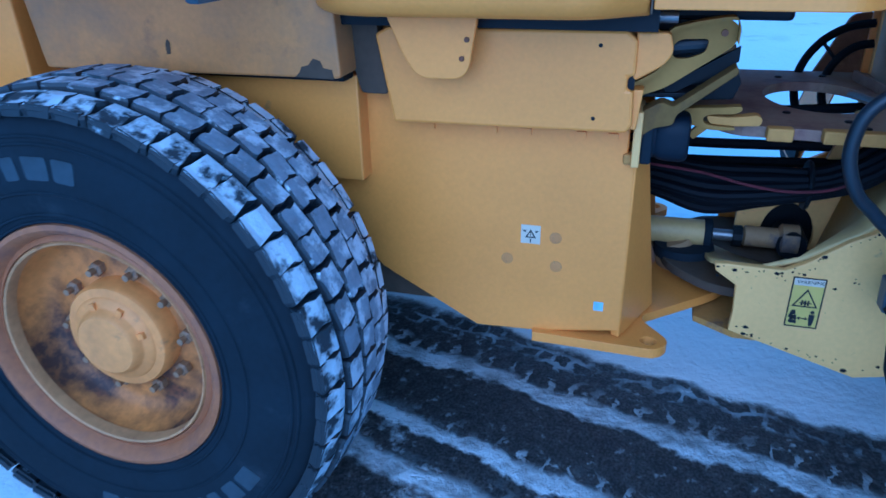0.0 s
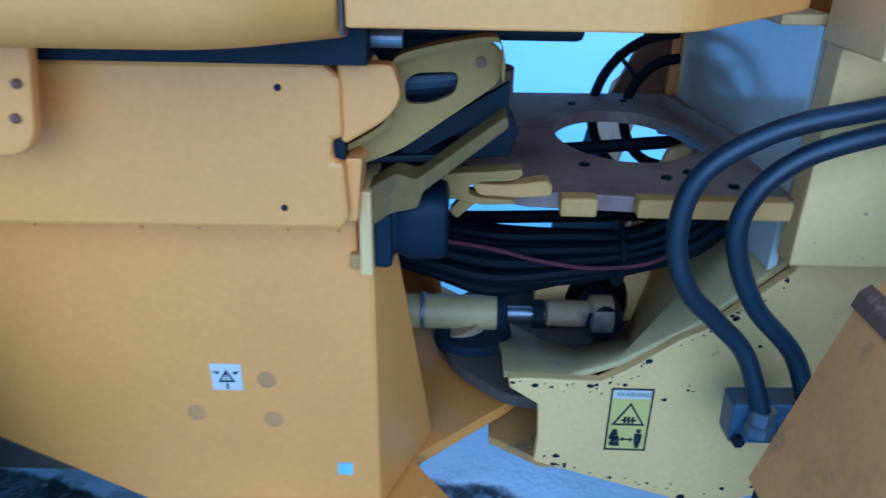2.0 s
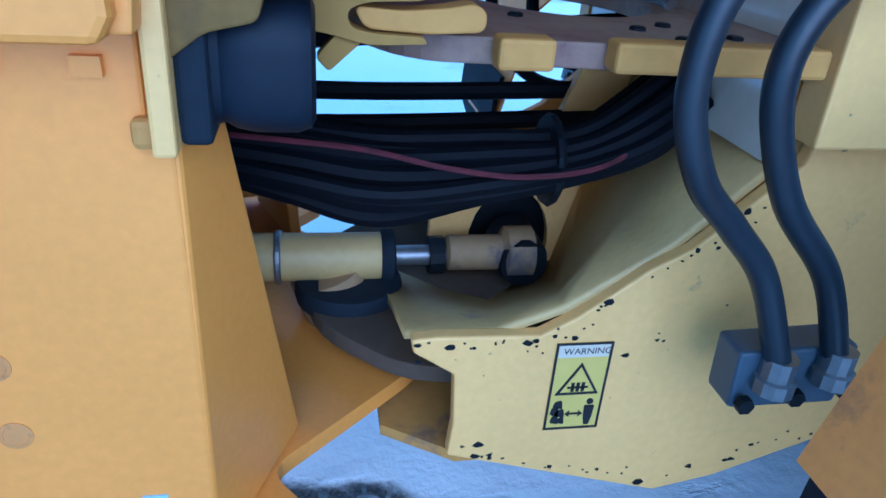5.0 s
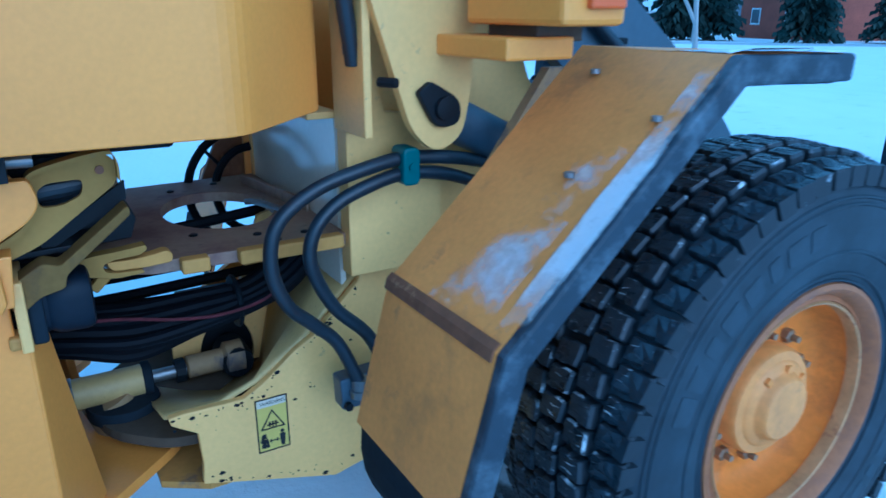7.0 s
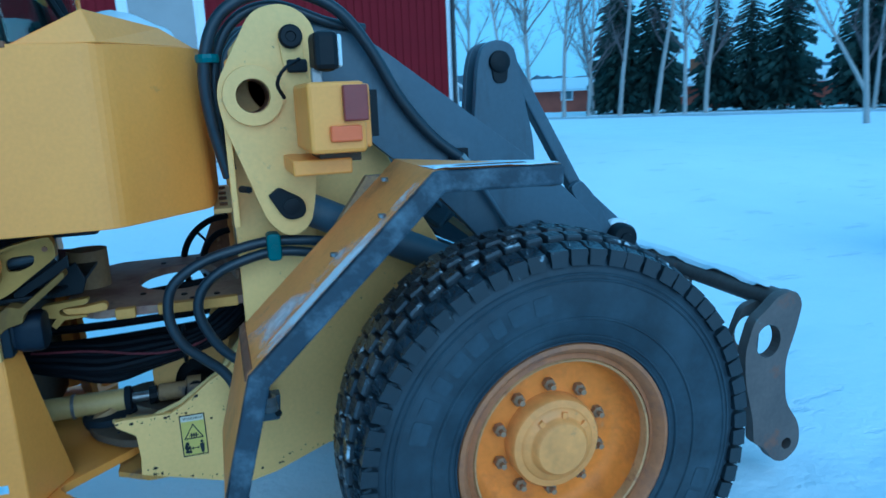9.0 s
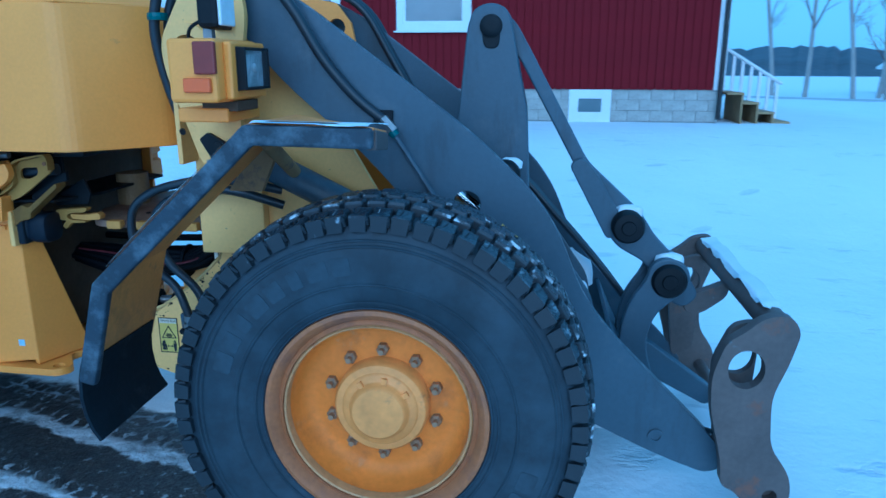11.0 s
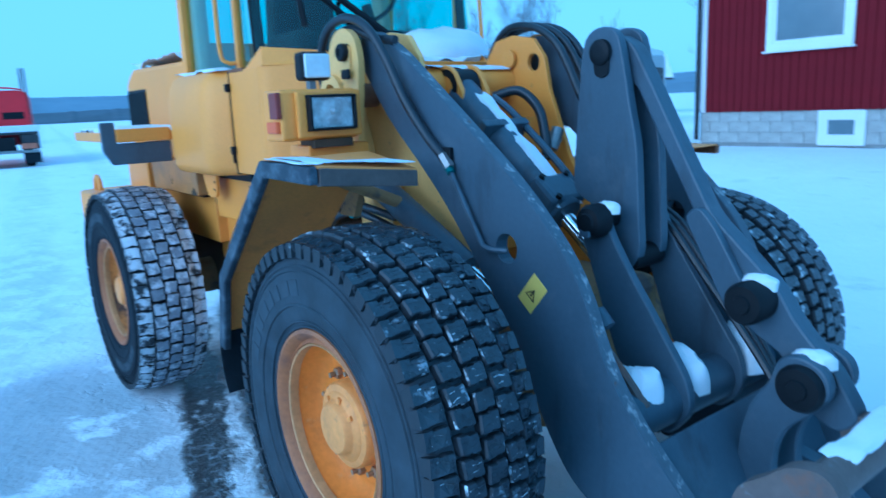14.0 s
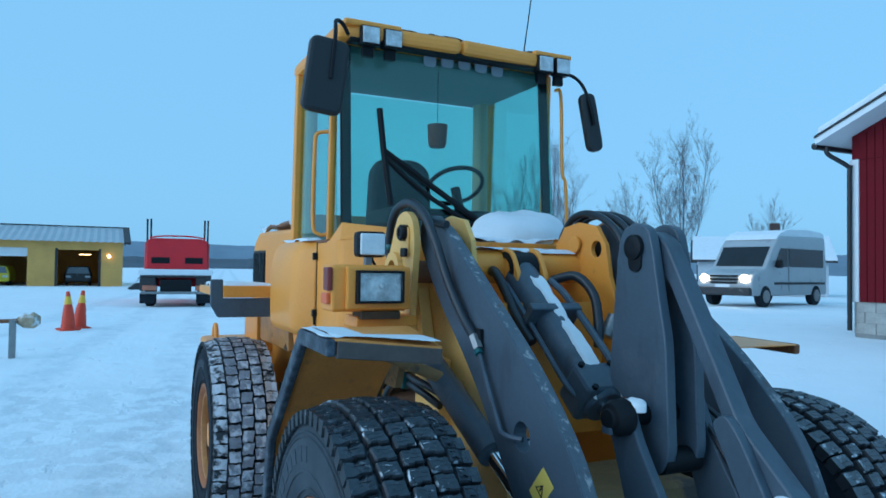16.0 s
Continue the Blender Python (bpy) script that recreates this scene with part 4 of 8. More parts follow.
lpart("wall_flange", box(-0.93, -0.845, -0.245, 0.50, 1.341, 1.358), CREAM, bevel=0.003)
for y in (-0.16, 0.0, 0.16, 0.34):
    lpart("flange_bolt", lathe([(0.014, 0.0), (0.014, 0.012)], 6, Matrix.Translation((-0.895, y, 1.356)) @ Matrix.Rotation(radians(90), 4, "X")), RUST)
lpart("brace_rib", plate([(-0.940, 0.365), (-0.928, 0.372), (-0.865, -0.055), (-0.877, -0.06)], 1.058, 1.092, axis="z"), HINGEGRIME, "pale diagonal rib", 0.003)
lpart("hook_rod", tube([(-1.0, 0.10, 1.068), (-0.985, 0.06, 1.075), (-0.955, -0.04, 1.078), (-0.95, -0.06, 1.074)], 0.009, 8, 4), STEEL)
lpart("bottom_plate", plate([(-1.36, -0.17), (-1.25, -0.242), (-0.85, -0.242), (-0.85, 0.442), (-1.25, 0.442), (-1.36, 0.37)], 0.40, 0.42, axis="z"), HINGEYEL)
for x, y in ((-1.06, -0.20), (-1.01, -0.165), (-1.03, -0.265), (-0.95, -0.24), (-1.20, -0.13), (-1.16, 0.36), (-1.02, 0.40)):
    lpart("plate_bolt", lathe([(0.011, 0.0), (0.011, 0.005), (0.008, 0.007)], 8, Matrix.Translation((x, y, 1.058)) @ Matrix.Rotation(radians(90), 4, "X")), BLACK)
# hoses across the hinge, sagging in a tight bundle
rnd = random.Random(4)
for k in range(20):
    a = 2.4 * k
    q = math.sqrt((k + 0.5) / 20)
    ry, rz = 0.085 * q * math.cos(a), 0.052 * q * math.sin(a)
    sag = rnd.uniform(0.85, 1.25)
    lpart("hydraulic_hose", tube([(-1.66, 0.02 + ry * 0.8, 0.835 + rz * 0.7), (-1.50, 0.01 + ry * sag, 0.812 + rz * sag), (-1.36, -0.01 + ry * sag, 0.792 + rz * 1.25 * sag), (-1.20, -0.02 + ry, 0.808 + rz), (-1.05, -0.03 + ry * 0.8, 0.835 + rz * 0.7), (-0.95, -0.03 + ry, 0.885 + rz), (-0.87, 0.0 + ry, 0.94 + rz)], 0.014 + 0.004 * (k % 3 == 0), 8, 6), BLACKHOSE, smooth=True)
lpart("red_wire", tube([(-1.6, -0.06, 0.872), (-1.4, -0.09, 0.862), (-1.27, -0.115, 0.842), (-1.15, -0.122, 0.832), (-1.03, -0.118, 0.85), (-0.93, -0.09, 0.905)], 0.0045, 6, 6), mat("red_cable_sheath", (0.11, 0.015, 0.022), 0.6, vary=0.6, blot=20), "thin red cable", smooth=True)
lpart("hose_tie", lathe([(0.072, -0.006), (0.076, 0), (0.072, 0.006)], 16, Matrix.Translation((-1.09, -0.028, 0.825)) @ rx), BLACK)
for z0, z1, y in ((0.815, 0.838, 0.18), (0.868, 0.880, 0.22), (0.93, 1.0, 0.26)):
    lpart("long_hose", tube([(-1.66, y, z0), (-1.35, y, (z0 + z1) / 2 - 0.01), (-0.87, y, z1)], 0.017, 8, 6), BLACKHOSE, smooth=True)
hose_a = [(-0.895, -0.425, 0.70), (-0.945, -0.415, 0.82), (-1.012, -0.425, 0.893), (-1.068, -0.43, 0.952), (-1.10, -0.43, 1.045), (-1.08, -0.43, 1.146), (-0.99, -0.43, 1.213), (-0.86, -0.43, 1.25), (-0.753, -0.42, 1.262), (-0.62, -0.42, 1.25), (-0.5, -0.38, 1.22)]
hose_b = [(-0.815, -0.425, 0.70), (-0.862, -0.415, 0.82), (-0.955, -0.425, 0.924), (-1.006, -0.43, 1.037), (-0.996, -0.43, 1.115), (-0.94, -0.43, 1.174), (-0.85, -0.43, 1.21), (-0.753, -0.42, 1.225), (-0.64, -0.41, 1.21), (-0.5, -0.37, 1.16)]
for h in (hose_a, hose_b):
    lpart("lift_hose", tube(h, 0.0168, 12, 8), HOSE, "thick black hydraulic hose", smooth=True)
TEAL = mat("teal_plastic_clip", (0.012, 0.10, 0.105), 0.45, vary=0.15)
lpart("hose_clip", plate(rounded([(-0.775, 1.20), (-0.73, 1.20), (-0.73, 1.29), (-0.775, 1.29)], 0.015), -0.452, -0.385), TEAL, "teal hose clip", 0.006)
lpart("clip_screw", lathe([(0.01, 0), (0.01, -0.008)], 8, Matrix.Translation((-0.752, -0.45, 1.245))), TEAL)
lpart("hose_block", plate(rounded([(-0.940, 0.628), (-0.785, 0.628), (-0.777, 0.720), (-0.944, 0.715)], 0.008), -0.415, -0.36), GREY, "blue-grey hose manifold block", 0.006)
for x in (-0.895, -0.815):
    lpart("hose_fitting", lathe([(0.027, 0.0), (0.027, 0.02), (0.022, 0.022), (0.022, 0.05)], 12, Matrix.Translation((x, -0.425, 0.665 + (x + 0.895) * 0.1)) @ Matrix.Rotation(radians(90), 4, "X")), STEEL)
for x in (-0.93, -0.86, -0.79):
    lpart("block_bolt", lathe([(0.012, 0), (0.012, -0.012)], 6, Matrix.Translation((x, -0.424, 0.653 + (x + 0.86) * 0.1))), BLACK)
# loops of hose beyond the hinge, entering the tower's back plate
for r, y, r2 in ((0.165, 0.47, 0.205), (0.10, 0.44, 0.145)):
    pts = [(-0.88 + r * math.cos(a) * 1.25, y, 1.02 + r2 * math.sin(a)) for a in [radians(90 + i * 22) for i in range(9)]]
    lpart("hose_loop", tube(pts, 0.014, 8, 5), BLACKHOSE, "black hose loop", smooth=True)
lpart("hose_tray", plate(rounded([(-1.03, 1.02), (-0.86, 1.02), (-0.86, 1.25), (-0.93, 1.24)], 0.02), 0.56, 0.58), RUST, "rusty guard plate")
lpart("thin_pipe", rod((-1.03, 0.50, 1.17), (-0.97, 0.50, 1.10), 0.006), BLACK)
# ---- loader: cab ----
frontb = rounded([(-1.575, -0.62), (-1.185, -0.62), (-0.925, -0.34), (-0.905, CL), (-1.575, CL)], [0.004, 0.05, 0.05, 0, 0])
lpart("front_body", plate(frontb, 1.378, 1.885, axis="z"), YELLOW, "yellow lower cab front", 0.012, mirror=True)
midb = rounded([(-2.36, -0.615), (-2.25, -0.745), (-1.68, -0.735), (-1.582, -0.630), (-1.582, CL), (-2.36, CL)], [0.05, 0.10, 0.12, 0.01, 0, 0], 7)
bm = bmesh.new()
levels = []
for z, inset in ((1.362, 0.050), (1.375, 0.022), (1.41, 0.004), (1.50, 0.0), (1.66, 0.0), (1.76, 0.006), (1.83, 0.022), (1.875, 0.050), (1.897, 0.088), (1.902, 0.13)):
    levels.append([bm.verts.new((min(x, -1.582) if y > -0.64 else x - inset * 0.25 * (x > -1.9), min(y + inset, CL), z)) for x, y in midb])
for a, b in zip(levels, levels[1:]):
    for i in range(len(a)):
        bm.faces.new((a[i], a[(i + 1) % len(a)], b[(i + 1) % len(a)], b[i]))
bm.faces.new(levels[0][::-1])
bm.faces.new(levels[-1])
lpart("door_body", bm, YELLOW, "bulging yellow door lower half", smooth=True, mirror=True)
# hinge line and raised cowl under the windscreen corner
bm = bmesh.new()
base = [(-1.40, -0.615, 1.88), (-1.175, -0.615, 1.885), (-0.935, -0.34, 1.885), (-1.02, -0.30, 1.885), (-1.40, -0.52, 1.88)]
top = [(-1.385, -0.61, 1.885), (-1.205, -0.60, 1.975), (-1.03, -0.36, 1.945), (-1.10, -0.33, 1.93), (-1.38, -0.53, 1.90)]
a = [bm.verts.new(p) for p in base]
b = [bm.verts.new(p) for p in top]
for i in range(5):
    j = (i + 1) % 5
    bm.faces.new((a[i], a[j], b[j], b[i]))
bm.faces.new(a[::-1])
bm.faces.new(b)
lpart("cowl", bm, YELLOW, "raised yellow cowl", 0.012, mirror=True)
lpart("seam", box(-1.5805, -1.5765, -0.624, -0.60, 1.37, 1.885), DIMBROWN)
lpart("rusty_edge", box(-1.572, -1.392, -0.6235, -0.60, 1.876, 1.893), RUST, "rusty edge below the window", 0.003)
for z in (1.805, 1.493):
    lpart("door_hinge", box(-1.592, -1.562, -0.645, -0.61, z - 0.02, z + 0.02), BLACK, "black door hinge", 0.006)
lpart("hinge_strap", box(-1.586, -1.578, -0.636, -0.62, 1.43, 1.51), BLACK)
lpart("engine_hood", plate(rounded([(-3.75, 1.40), (-3.75, 1.93), (-3.55, 2.02), (-2.37, 2.0), (-2.37, 1.40)], [0, 0.08, 0.05, 0, 0]), -0.56, 2 * CL + 0.56), YELLOW, "yellow engine hood", 0.03)
grille = lpart("hood_grille", box(-3.72, -3.26, -0.564, -0.552, 1.53, 1.87), BLACK, "dark slotted hood grille", 0.004)
for i in range(9):
    lpart("slat", box(-3.70 + i * 0.05, -3.675 + i * 0.05, -0.572, -0.560, 1.55, 1.85), BLACK, parent=grille)
lpart("rear_fender", box(-3.35, -2.40, -1.03, -0.62, 1.545, 1.60), YELLOW, "flat yellow rear fender with snow", 0.008, mirror=True)
lpart("rear_fender_lip", plate(rounded([(-1.075, 1.66), (-1.075, 1.50), (-1.03, 1.42), (-0.70, 1.42), (-0.70, 1.54), (-1.0, 1.54), (-1.0, 1.66)], 0.01), -2.405, -2.375, axis="x"), GREY, "grey rubber fender flap", 0.006, mirror=True)
lpart("rear_fender_top", box(-2.404, -2.36, -1.0, -0.70, 1.545, 1.62), YELLOW, bevel=0.005, mirror=True)
# posts, roof
on_cab = True


def post(x0, x1, y, w, d, name="cab_post", z0=1.88, z1=3.02):
    bm = bmesh.new()
    q = [[bm.verts.new((x + sx * w, y + sy * d, z)) for sx, sy in ((-1, -1), (1, -1), (1, 1), (-1, 1))] for x, z in ((x0, z0), (x1, z1))]
    for i in range(4):
        bm.faces.new((q[0][i], q[0][(i + 1) % 4], q[1][(i + 1) % 4], q[1][i]))
    bm.faces.new(q[0])
    bm.faces.new(q[1])
    return lpart(name, bm, YELLOW, "slim yellow cab post", 0.008)


CABIN = mat("beige_cab_lining", (0.52, 0.43, 0.30), 0.7, vary=0.12, grain=40)
LINING = mat("grey_headlining", (0.22, 0.25, 0.27), 0.8, vary=0.12, grain=40)
for y in (-0.60, 2 * CL + 0.60):
    post(-1.562, -1.525, y, 0.018, 0.02)
    seal = post(-1.432, -1.512, y + math.copysign(0.052, CL - y), 0.012, 0.03, "windscreen_seal")
    seal.data.materials[0] = BLACK
    tagged(seal, "black rubber windscreen seal")
    post(-2.33, -2.28, y, 0.035, 0.03)
for y in (-0.54, 2 * CL + 0.52):
    lpart("inner_pillar", box(-2.33, -2.20, y - 0.04, y + 0.04, 1.9, 3.0), CABIN, "beige inner pillar", 0.03)
roof = rounded([(-2.42, -0.63), (-1.40, -0.63), (-1.36, -0.40), (-1.34, CL), (-2.42, CL)], [0.1, 0.05, 0.05, 0, 0])
lpart("roof", plate(roof, 3.02, 3.11, axis="z"), YELLOW, "yellow cab roof", 0.03, mirror=True)
lpart("headlining", box(-2.36, -1.505, -0.58, 2 * CL + 0.58, 2.975, 3.018), LINING, "grey headlining", 0.005)
lpart("roof_visor", box(-1.46, -1.38, -0.56, 2 * CL + 0.56, 3.008, 3.03), BLACK, "black windscreen header", 0.005)
GLASS = bpy.data.materials.new("tinted_cab_glass")
GLASS.use_nodes = True
gn, gl = GLASS.node_tree.nodes, GLASS.node_tree.links
tr, gs, mx2 = gn.new("ShaderNodeBsdfTransparent"), gn.new("ShaderNodeBsdfGlossy"), gn.new("ShaderNodeMixShader")
tr.inputs[0].default_value = (0.74, 0.90, 0.87, 1)
gs.inputs["Roughness"].default_value = 0.03
fr, curve = gn.new("ShaderNodeLayerWeight"), gn.new("ShaderNodeMath")
fr.inputs[0].default_value = 0.5
curve.operation = "POWER"
curve.inputs[1].default_value = 3.0
gain = gn.new("ShaderNodeMath")
gain.operation = "MULTIPLY_ADD"
gain.inputs[1].default_value, gain.inputs[2].default_value = 0.45, 0.035
gl.new(fr.outputs["Facing"], curve.inputs[0])
gl.new(curve.outputs[0], gain.inputs[0])
gl.new(gain.outputs[0], mx2.inputs[0])
gl.new(tr.outputs[0], mx2.inputs[1])
gl.new(gs.outputs[0], mx2.inputs[2])
gl.new(mx2.outputs[0], gn["Material Output"].inputs[0])

CLEAR = GLASS.copy()
CLEAR.name = "clear_lamp_glass"
CLEAR.node_tree.nodes["Transparent BSDF"].inputs[0].default_value = (0.96, 0.97, 0.97, 1)


def pane(name, pts, t=0.006):
    """A pane from four corners in order, with a little thickness."""
    bm = bmesh.new()
    p = [Vector(q) for q in pts]
    n = (p[1] - p[0]).cross(p[2] - p[0]).normalized() * t
    a, b = [bm.verts.new(q) for q in p], [bm.verts.new(q + n) for q in p]
    for i in range(len(p)):
        bm.faces.new((a[i], a[(i + 1) % len(p)], b[(i + 1) % len(p)], b[i]))
    bm.faces.new(a)
    bm.faces.new(b)
    o = lpart(name, bm, GLASS, "tinted blue-green glass")
    o.visible_shadow = False
    return o


yl, yr = 2 * CL + 0.575, -0.575
pane("windscreen", [(-1.405, yr, 1.90), (-1.405, yl, 1.90), (-1.487, yl, 3.012), (-1.487, yr, 3.012)])
pane("rear_window", [(-2.34, yr, 2.10), (-2.34, yl, 2.10), (-2.30, yl, 2.95), (-2.30, yr, 2.95)])
for y in (-0.60, 2 * CL + 0.594):
    pane("side_window", [(-1.44, y, 1.90), (-1.63, y, 1.90), (-1.63, y, 2.99), (-1.515, y, 2.99)])
    pane("door_window", [(-1.64, y, 1.90), (-2.30, y, 1.90), (-2.25, y, 2.99), (-1.64, y, 2.99)])
lpart("rear_wall", box(-2.355, -2.32, -0.58, 2 * CL + 0.58, 1.9, 2.10), CABIN)
# grey shapes where the maker's name stands
BADGE = mat("pale_grey_sticker", (0.22, 0.26, 0.29), 0.6, vary=0.1)
bm = bmesh.new()
for i in range(5):
    y0 = -0.10 + i * 0.112
    z0 = 2.962 - 0.003 * (i - 2) ** 2
    add_plate(bm, rounded([(y0 + 0.012, z0), (y0 + 0.084, z0), (y0 + 0.092, z0 + 0.062), (y0 + 0.004, z0 + 0.062)], 0.02), [], -1.466, -1.463, "x")
lpart("maker_badge", bm, BADGE, "pale plain shapes along the windscreen top")
# lamps on the roof corners
LENS = mat("frosted_lamp_lens", (0.58, 0.62, 0.64), 0.12, vary=0.5, grain=120, blot=14, bump=0.3)
for y in (-0.455, -0.325, 2 * CL + 0.47, 2 * CL + 0.595):
    lpart("roof_lamp", box(-1.41, -1.345, y - 0.055, y + 0.055, 2.985, 3.095), BLACK, "black roof work lamp", 0.01)
    lpart("lamp_lens", box(-1.346, -1.335, y - 0.047, y + 0.047, 2.995, 3.085), LENS, "frosted white lens", 0.004)
    lpart("lamp_foot", box(-1.42, -1.39, y - 0.03, y + 0.03, 2.93, 2.99), BLACK)
bm = box(-1.44, -1.36, -0.60, -0.27, 3.09, 3.125)
lpart("lamp_hood", bm, YELLOW, "yellow hood over the lamps", 0.012)
lpart("lamp_hood", box(-1.44, -1.36, 0.60, 0.87, 3.09, 3.125), YELLOW, "yellow hood over the lamps", 0.012)
# mirrors
MIR = mat("mirror_back_plastic", (0.012, 0.015, 0.018), 0.45, vary=0.2)
def mirror(yc, x, zc, w, h, tilt, arm):
    m = Matrix.Translation((x, yc, zc)) @ Matrix.Rotation(radians(tilt), 4, "X")
    bm = bmesh.new()
    add_plate(bm, rounded([(-w, -h), (w, -h), (w, h), (-w, h)], 0.05), [], -0.03, 0.03, "x")
    bmesh.ops.transform(bm, matrix=m, verts=bm.verts)
    lpart("mirror", bm, MIR, "black wing mirror", 0.02)
    lpart("mirror_arm", tube(arm, 0.011, 8, 6), BLACK, "bent black mirror arm", smooth=True)


mirror(-0.74, -1.22, 2.74, 0.105, 0.20, -7, [(-1.36, -0.58, 3.03), (-1.30, -0.63, 3.06), (-1.25, -0.68, 3.05), (-1.19, -0.70, 2.95), (-1.185, -0.72, 2.72)])
mirror(2 * CL + 0.80, -1.34, 2.70, 0.055, 0.19, 12, [(-1.38, 2 * CL + 0.56, 3.0), (-1.35, 2 * CL + 0.66, 2.99), (-1.33, 2 * CL + 0.73, 2.93), (-1.30, 2 * CL + 0.77, 2.80), (-1.30, 2 * CL + 0.80, 2.68)])
# rails and antenna
lpart("grab_rail", tube([(-1.56, -0.62, 2.52), (-1.575, -0.68, 2.50), (-1.58, -0.69, 2.40), (-1.59, -0.69, 2.0), (-1.58, -0.66, 1.93), (-1.565, -0.61, 1.93)], 0.011, 8, 5), YELLOW, "thin yellow grab rail", smooth=True)
lpart("grab_rail", tube([(-1.47, 2 * CL + 0.62, 2.92), (-1.46, 2 * CL + 0.66, 2.88), (-1.44, 2 * CL + 0.66, 2.40), (-1.43, 2 * CL + 0.68, 2.30), (-1.42, 2 * CL + 0.68, 2.0), (-1.42, 2 * CL + 0.62, 1.92)], 0.011, 8, 5), YELLOW, "thin yellow grab rail", smooth=True)
lpart("antenna", rod((-1.50, 0.60, 3.10), (-1.50, 0.69, 3.75), 0.004, 6), BLACK, "thin black aerial")
# wipers
lpart("wiper", tube([(-1.36, 0.31, 1.975), (-1.40, 0.02, 2.175), (-1.425, -0.20, 2.325), (-1.435, -0.33, 2.41)], 0.019, 6, 4), BLACK, "long black wiper arm", smooth=True)
lpart("wiper", tube([(-1.36, 0.27, 1.965), (-1.40, -0.01, 2.125), (-1.425, -0.20, 2.262), (-1.435, -0.33, 2.375)], 0.014, 6, 4), BLACK, smooth=True)
lpart("wiper_blade", tube([(-1.455, -0.36, 2.66), (-1.44, -0.335, 2.40), (-1.42, -0.30, 2.10)], 0.019, 6, 4), BLACK, "black wiper blade", smooth=True)
lpart("wiper_motor", plate(rounded([(0.20, 1.95), (0.34, 1.93), (0.36, 1.98), (0.28, 2.06), (0.20, 2.02)], 0.02), -1.38, -1.30, axis="x"), BLACK, "black wiper motor", 0.01)
# inside the cab
SEAT = mat("dark_seat_cloth", (0.03, 0.035, 0.042), 0.85, vary=0.2, grain=80)
lpart("seat_back", plate(rounded([(-0.22, 1.95), (0.22, 1.95), (0.20, 2.40), (0.12, 2.47), (-0.14, 2.47), (-0.20, 2.39)], 0.06), -2.10, -1.98, axis="x"), SEAT, "dark operator seat back", 0.03)
lpart("seat_cushion", plate(rounded([(-2.1, -0.22), (-1.65, -0.22), (-1.65, 0.30), (-2.1, 0.30)], 0.08), 2.0, 2.12, axis="z"), SEAT, bevel=0.03)
ring = [(-1.62 + 0.13 * math.sin(a), 0.20 + 0.175 * math.cos(a), 2.265 + 0.10 * math.sin(a)) for a in [2 * math.pi * i / 24 for i in range(25)]]
lpart("steering_wheel", tube(ring, 0.014, 8, 2), BLACK, "black steering wheel", smooth=True)
lpart("steering_column", rod((-1.62, 0.20, 2.25), (-1.50, 0.22, 1.90), 0.03), BLACK)
lpart("dashboard", box(-1.56, -1.43, -0.1, 0.6, 1.90, 2.10), BLACK, bevel=0.03)
lpart("hanging_cup", lathe([(0.045, -0.07), (0.055, -0.05), (0.062, 0.07)], 20, Matrix.Translation((-1.62, 0.075, 2.57)) @ Matrix.Rotation(radians(90), 4, "X")), mat("brown_red_cup", (0.20, 0.055, 0.04), 0.5, vary=0.15), "brown-red cup hanging in the cab", smooth=True)
lpart("cup_cord", rod((-1.62, 0.075, 2.63), (-1.62, 0.075, 2.98), 0.0018, 6), BLACK)

on_cab = False

# ---- loader: front frame and tower ----
front = [(-1.334, 0.652), (-1.30, 0.655), (-1.15, 0.652), (-1.10, 0.68), (-1.006, 0.754), (-0.95, 0.785), (-0.821, 0.909), (-0.805, 0.98), (-0.82, 1.067), (-0.838, 1.22), (-0.855, 1.68), (-0.83, 1.88), (-0.76, 1.965), (-0.64, 1.985), (-0.50, 1.96), (-0.43, 1.87), (-0.40, 1.72), (-0.28, 1.42), (-0.14, 1.18), (-0.10, 0.80), (-0.30, 0.50), (-0.61, 0.432), (-0.81, 0.355), (-0.914, 0.333), (-1.27, 0.44), (-1.265, 0.50), (-1.27, 0.59), (-1.33, 0.63)]
# near plate and ear paler, far ones a stronger yellow
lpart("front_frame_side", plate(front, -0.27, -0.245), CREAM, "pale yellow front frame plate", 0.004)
lpart("front_frame_side", plate(front, 2 * CL + 0.245, 2 * CL + 0.27, [circle(-0.50, 1.85, 0.040)]), YELLOW, "yellow front frame plate", 0.004)
# flakes of paint gone along the plate's edges
rnd = random.Random(12)
bm = bmesh.new()
for a, b, n in (((-1.33, 0.65), (-1.15, 0.65), 16), ((-1.15, 0.65), (-0.95, 0.78), 16), ((-0.95, 0.78), (-0.82, 0.91), 14), ((-1.25, 0.44), (-0.92, 0.345), 18), ((-0.90, 0.345), (-0.62, 0.43), 14), ((-1.1, 0.55), (-0.85, 0.75), 8)):
    for k in range(n):
        t, r = rnd.random(), 0.0016 + 0.005 * rnd.random() ** 3
        up = -1 if b[1] > 0.6 else 1
        cx, cz = a[0] + (b[0] - a[0]) * t, a[1] + (b[1] - a[1]) * t + up * (0.002 + 0.035 * rnd.random() ** 2.5)
        add_plate(bm, [(cx + r * rnd.uniform(0.7, 1.9) * math.cos(q * 1.05), cz + r * rnd.uniform(0.6, 1.3) * math.sin(q * 1.05)) for q in range(6)], [], -0.2708, -0.2698)
tagged(lpart("flaked_paint", bm, BLACK), "dark flakes of lost paint", kind="stuff")
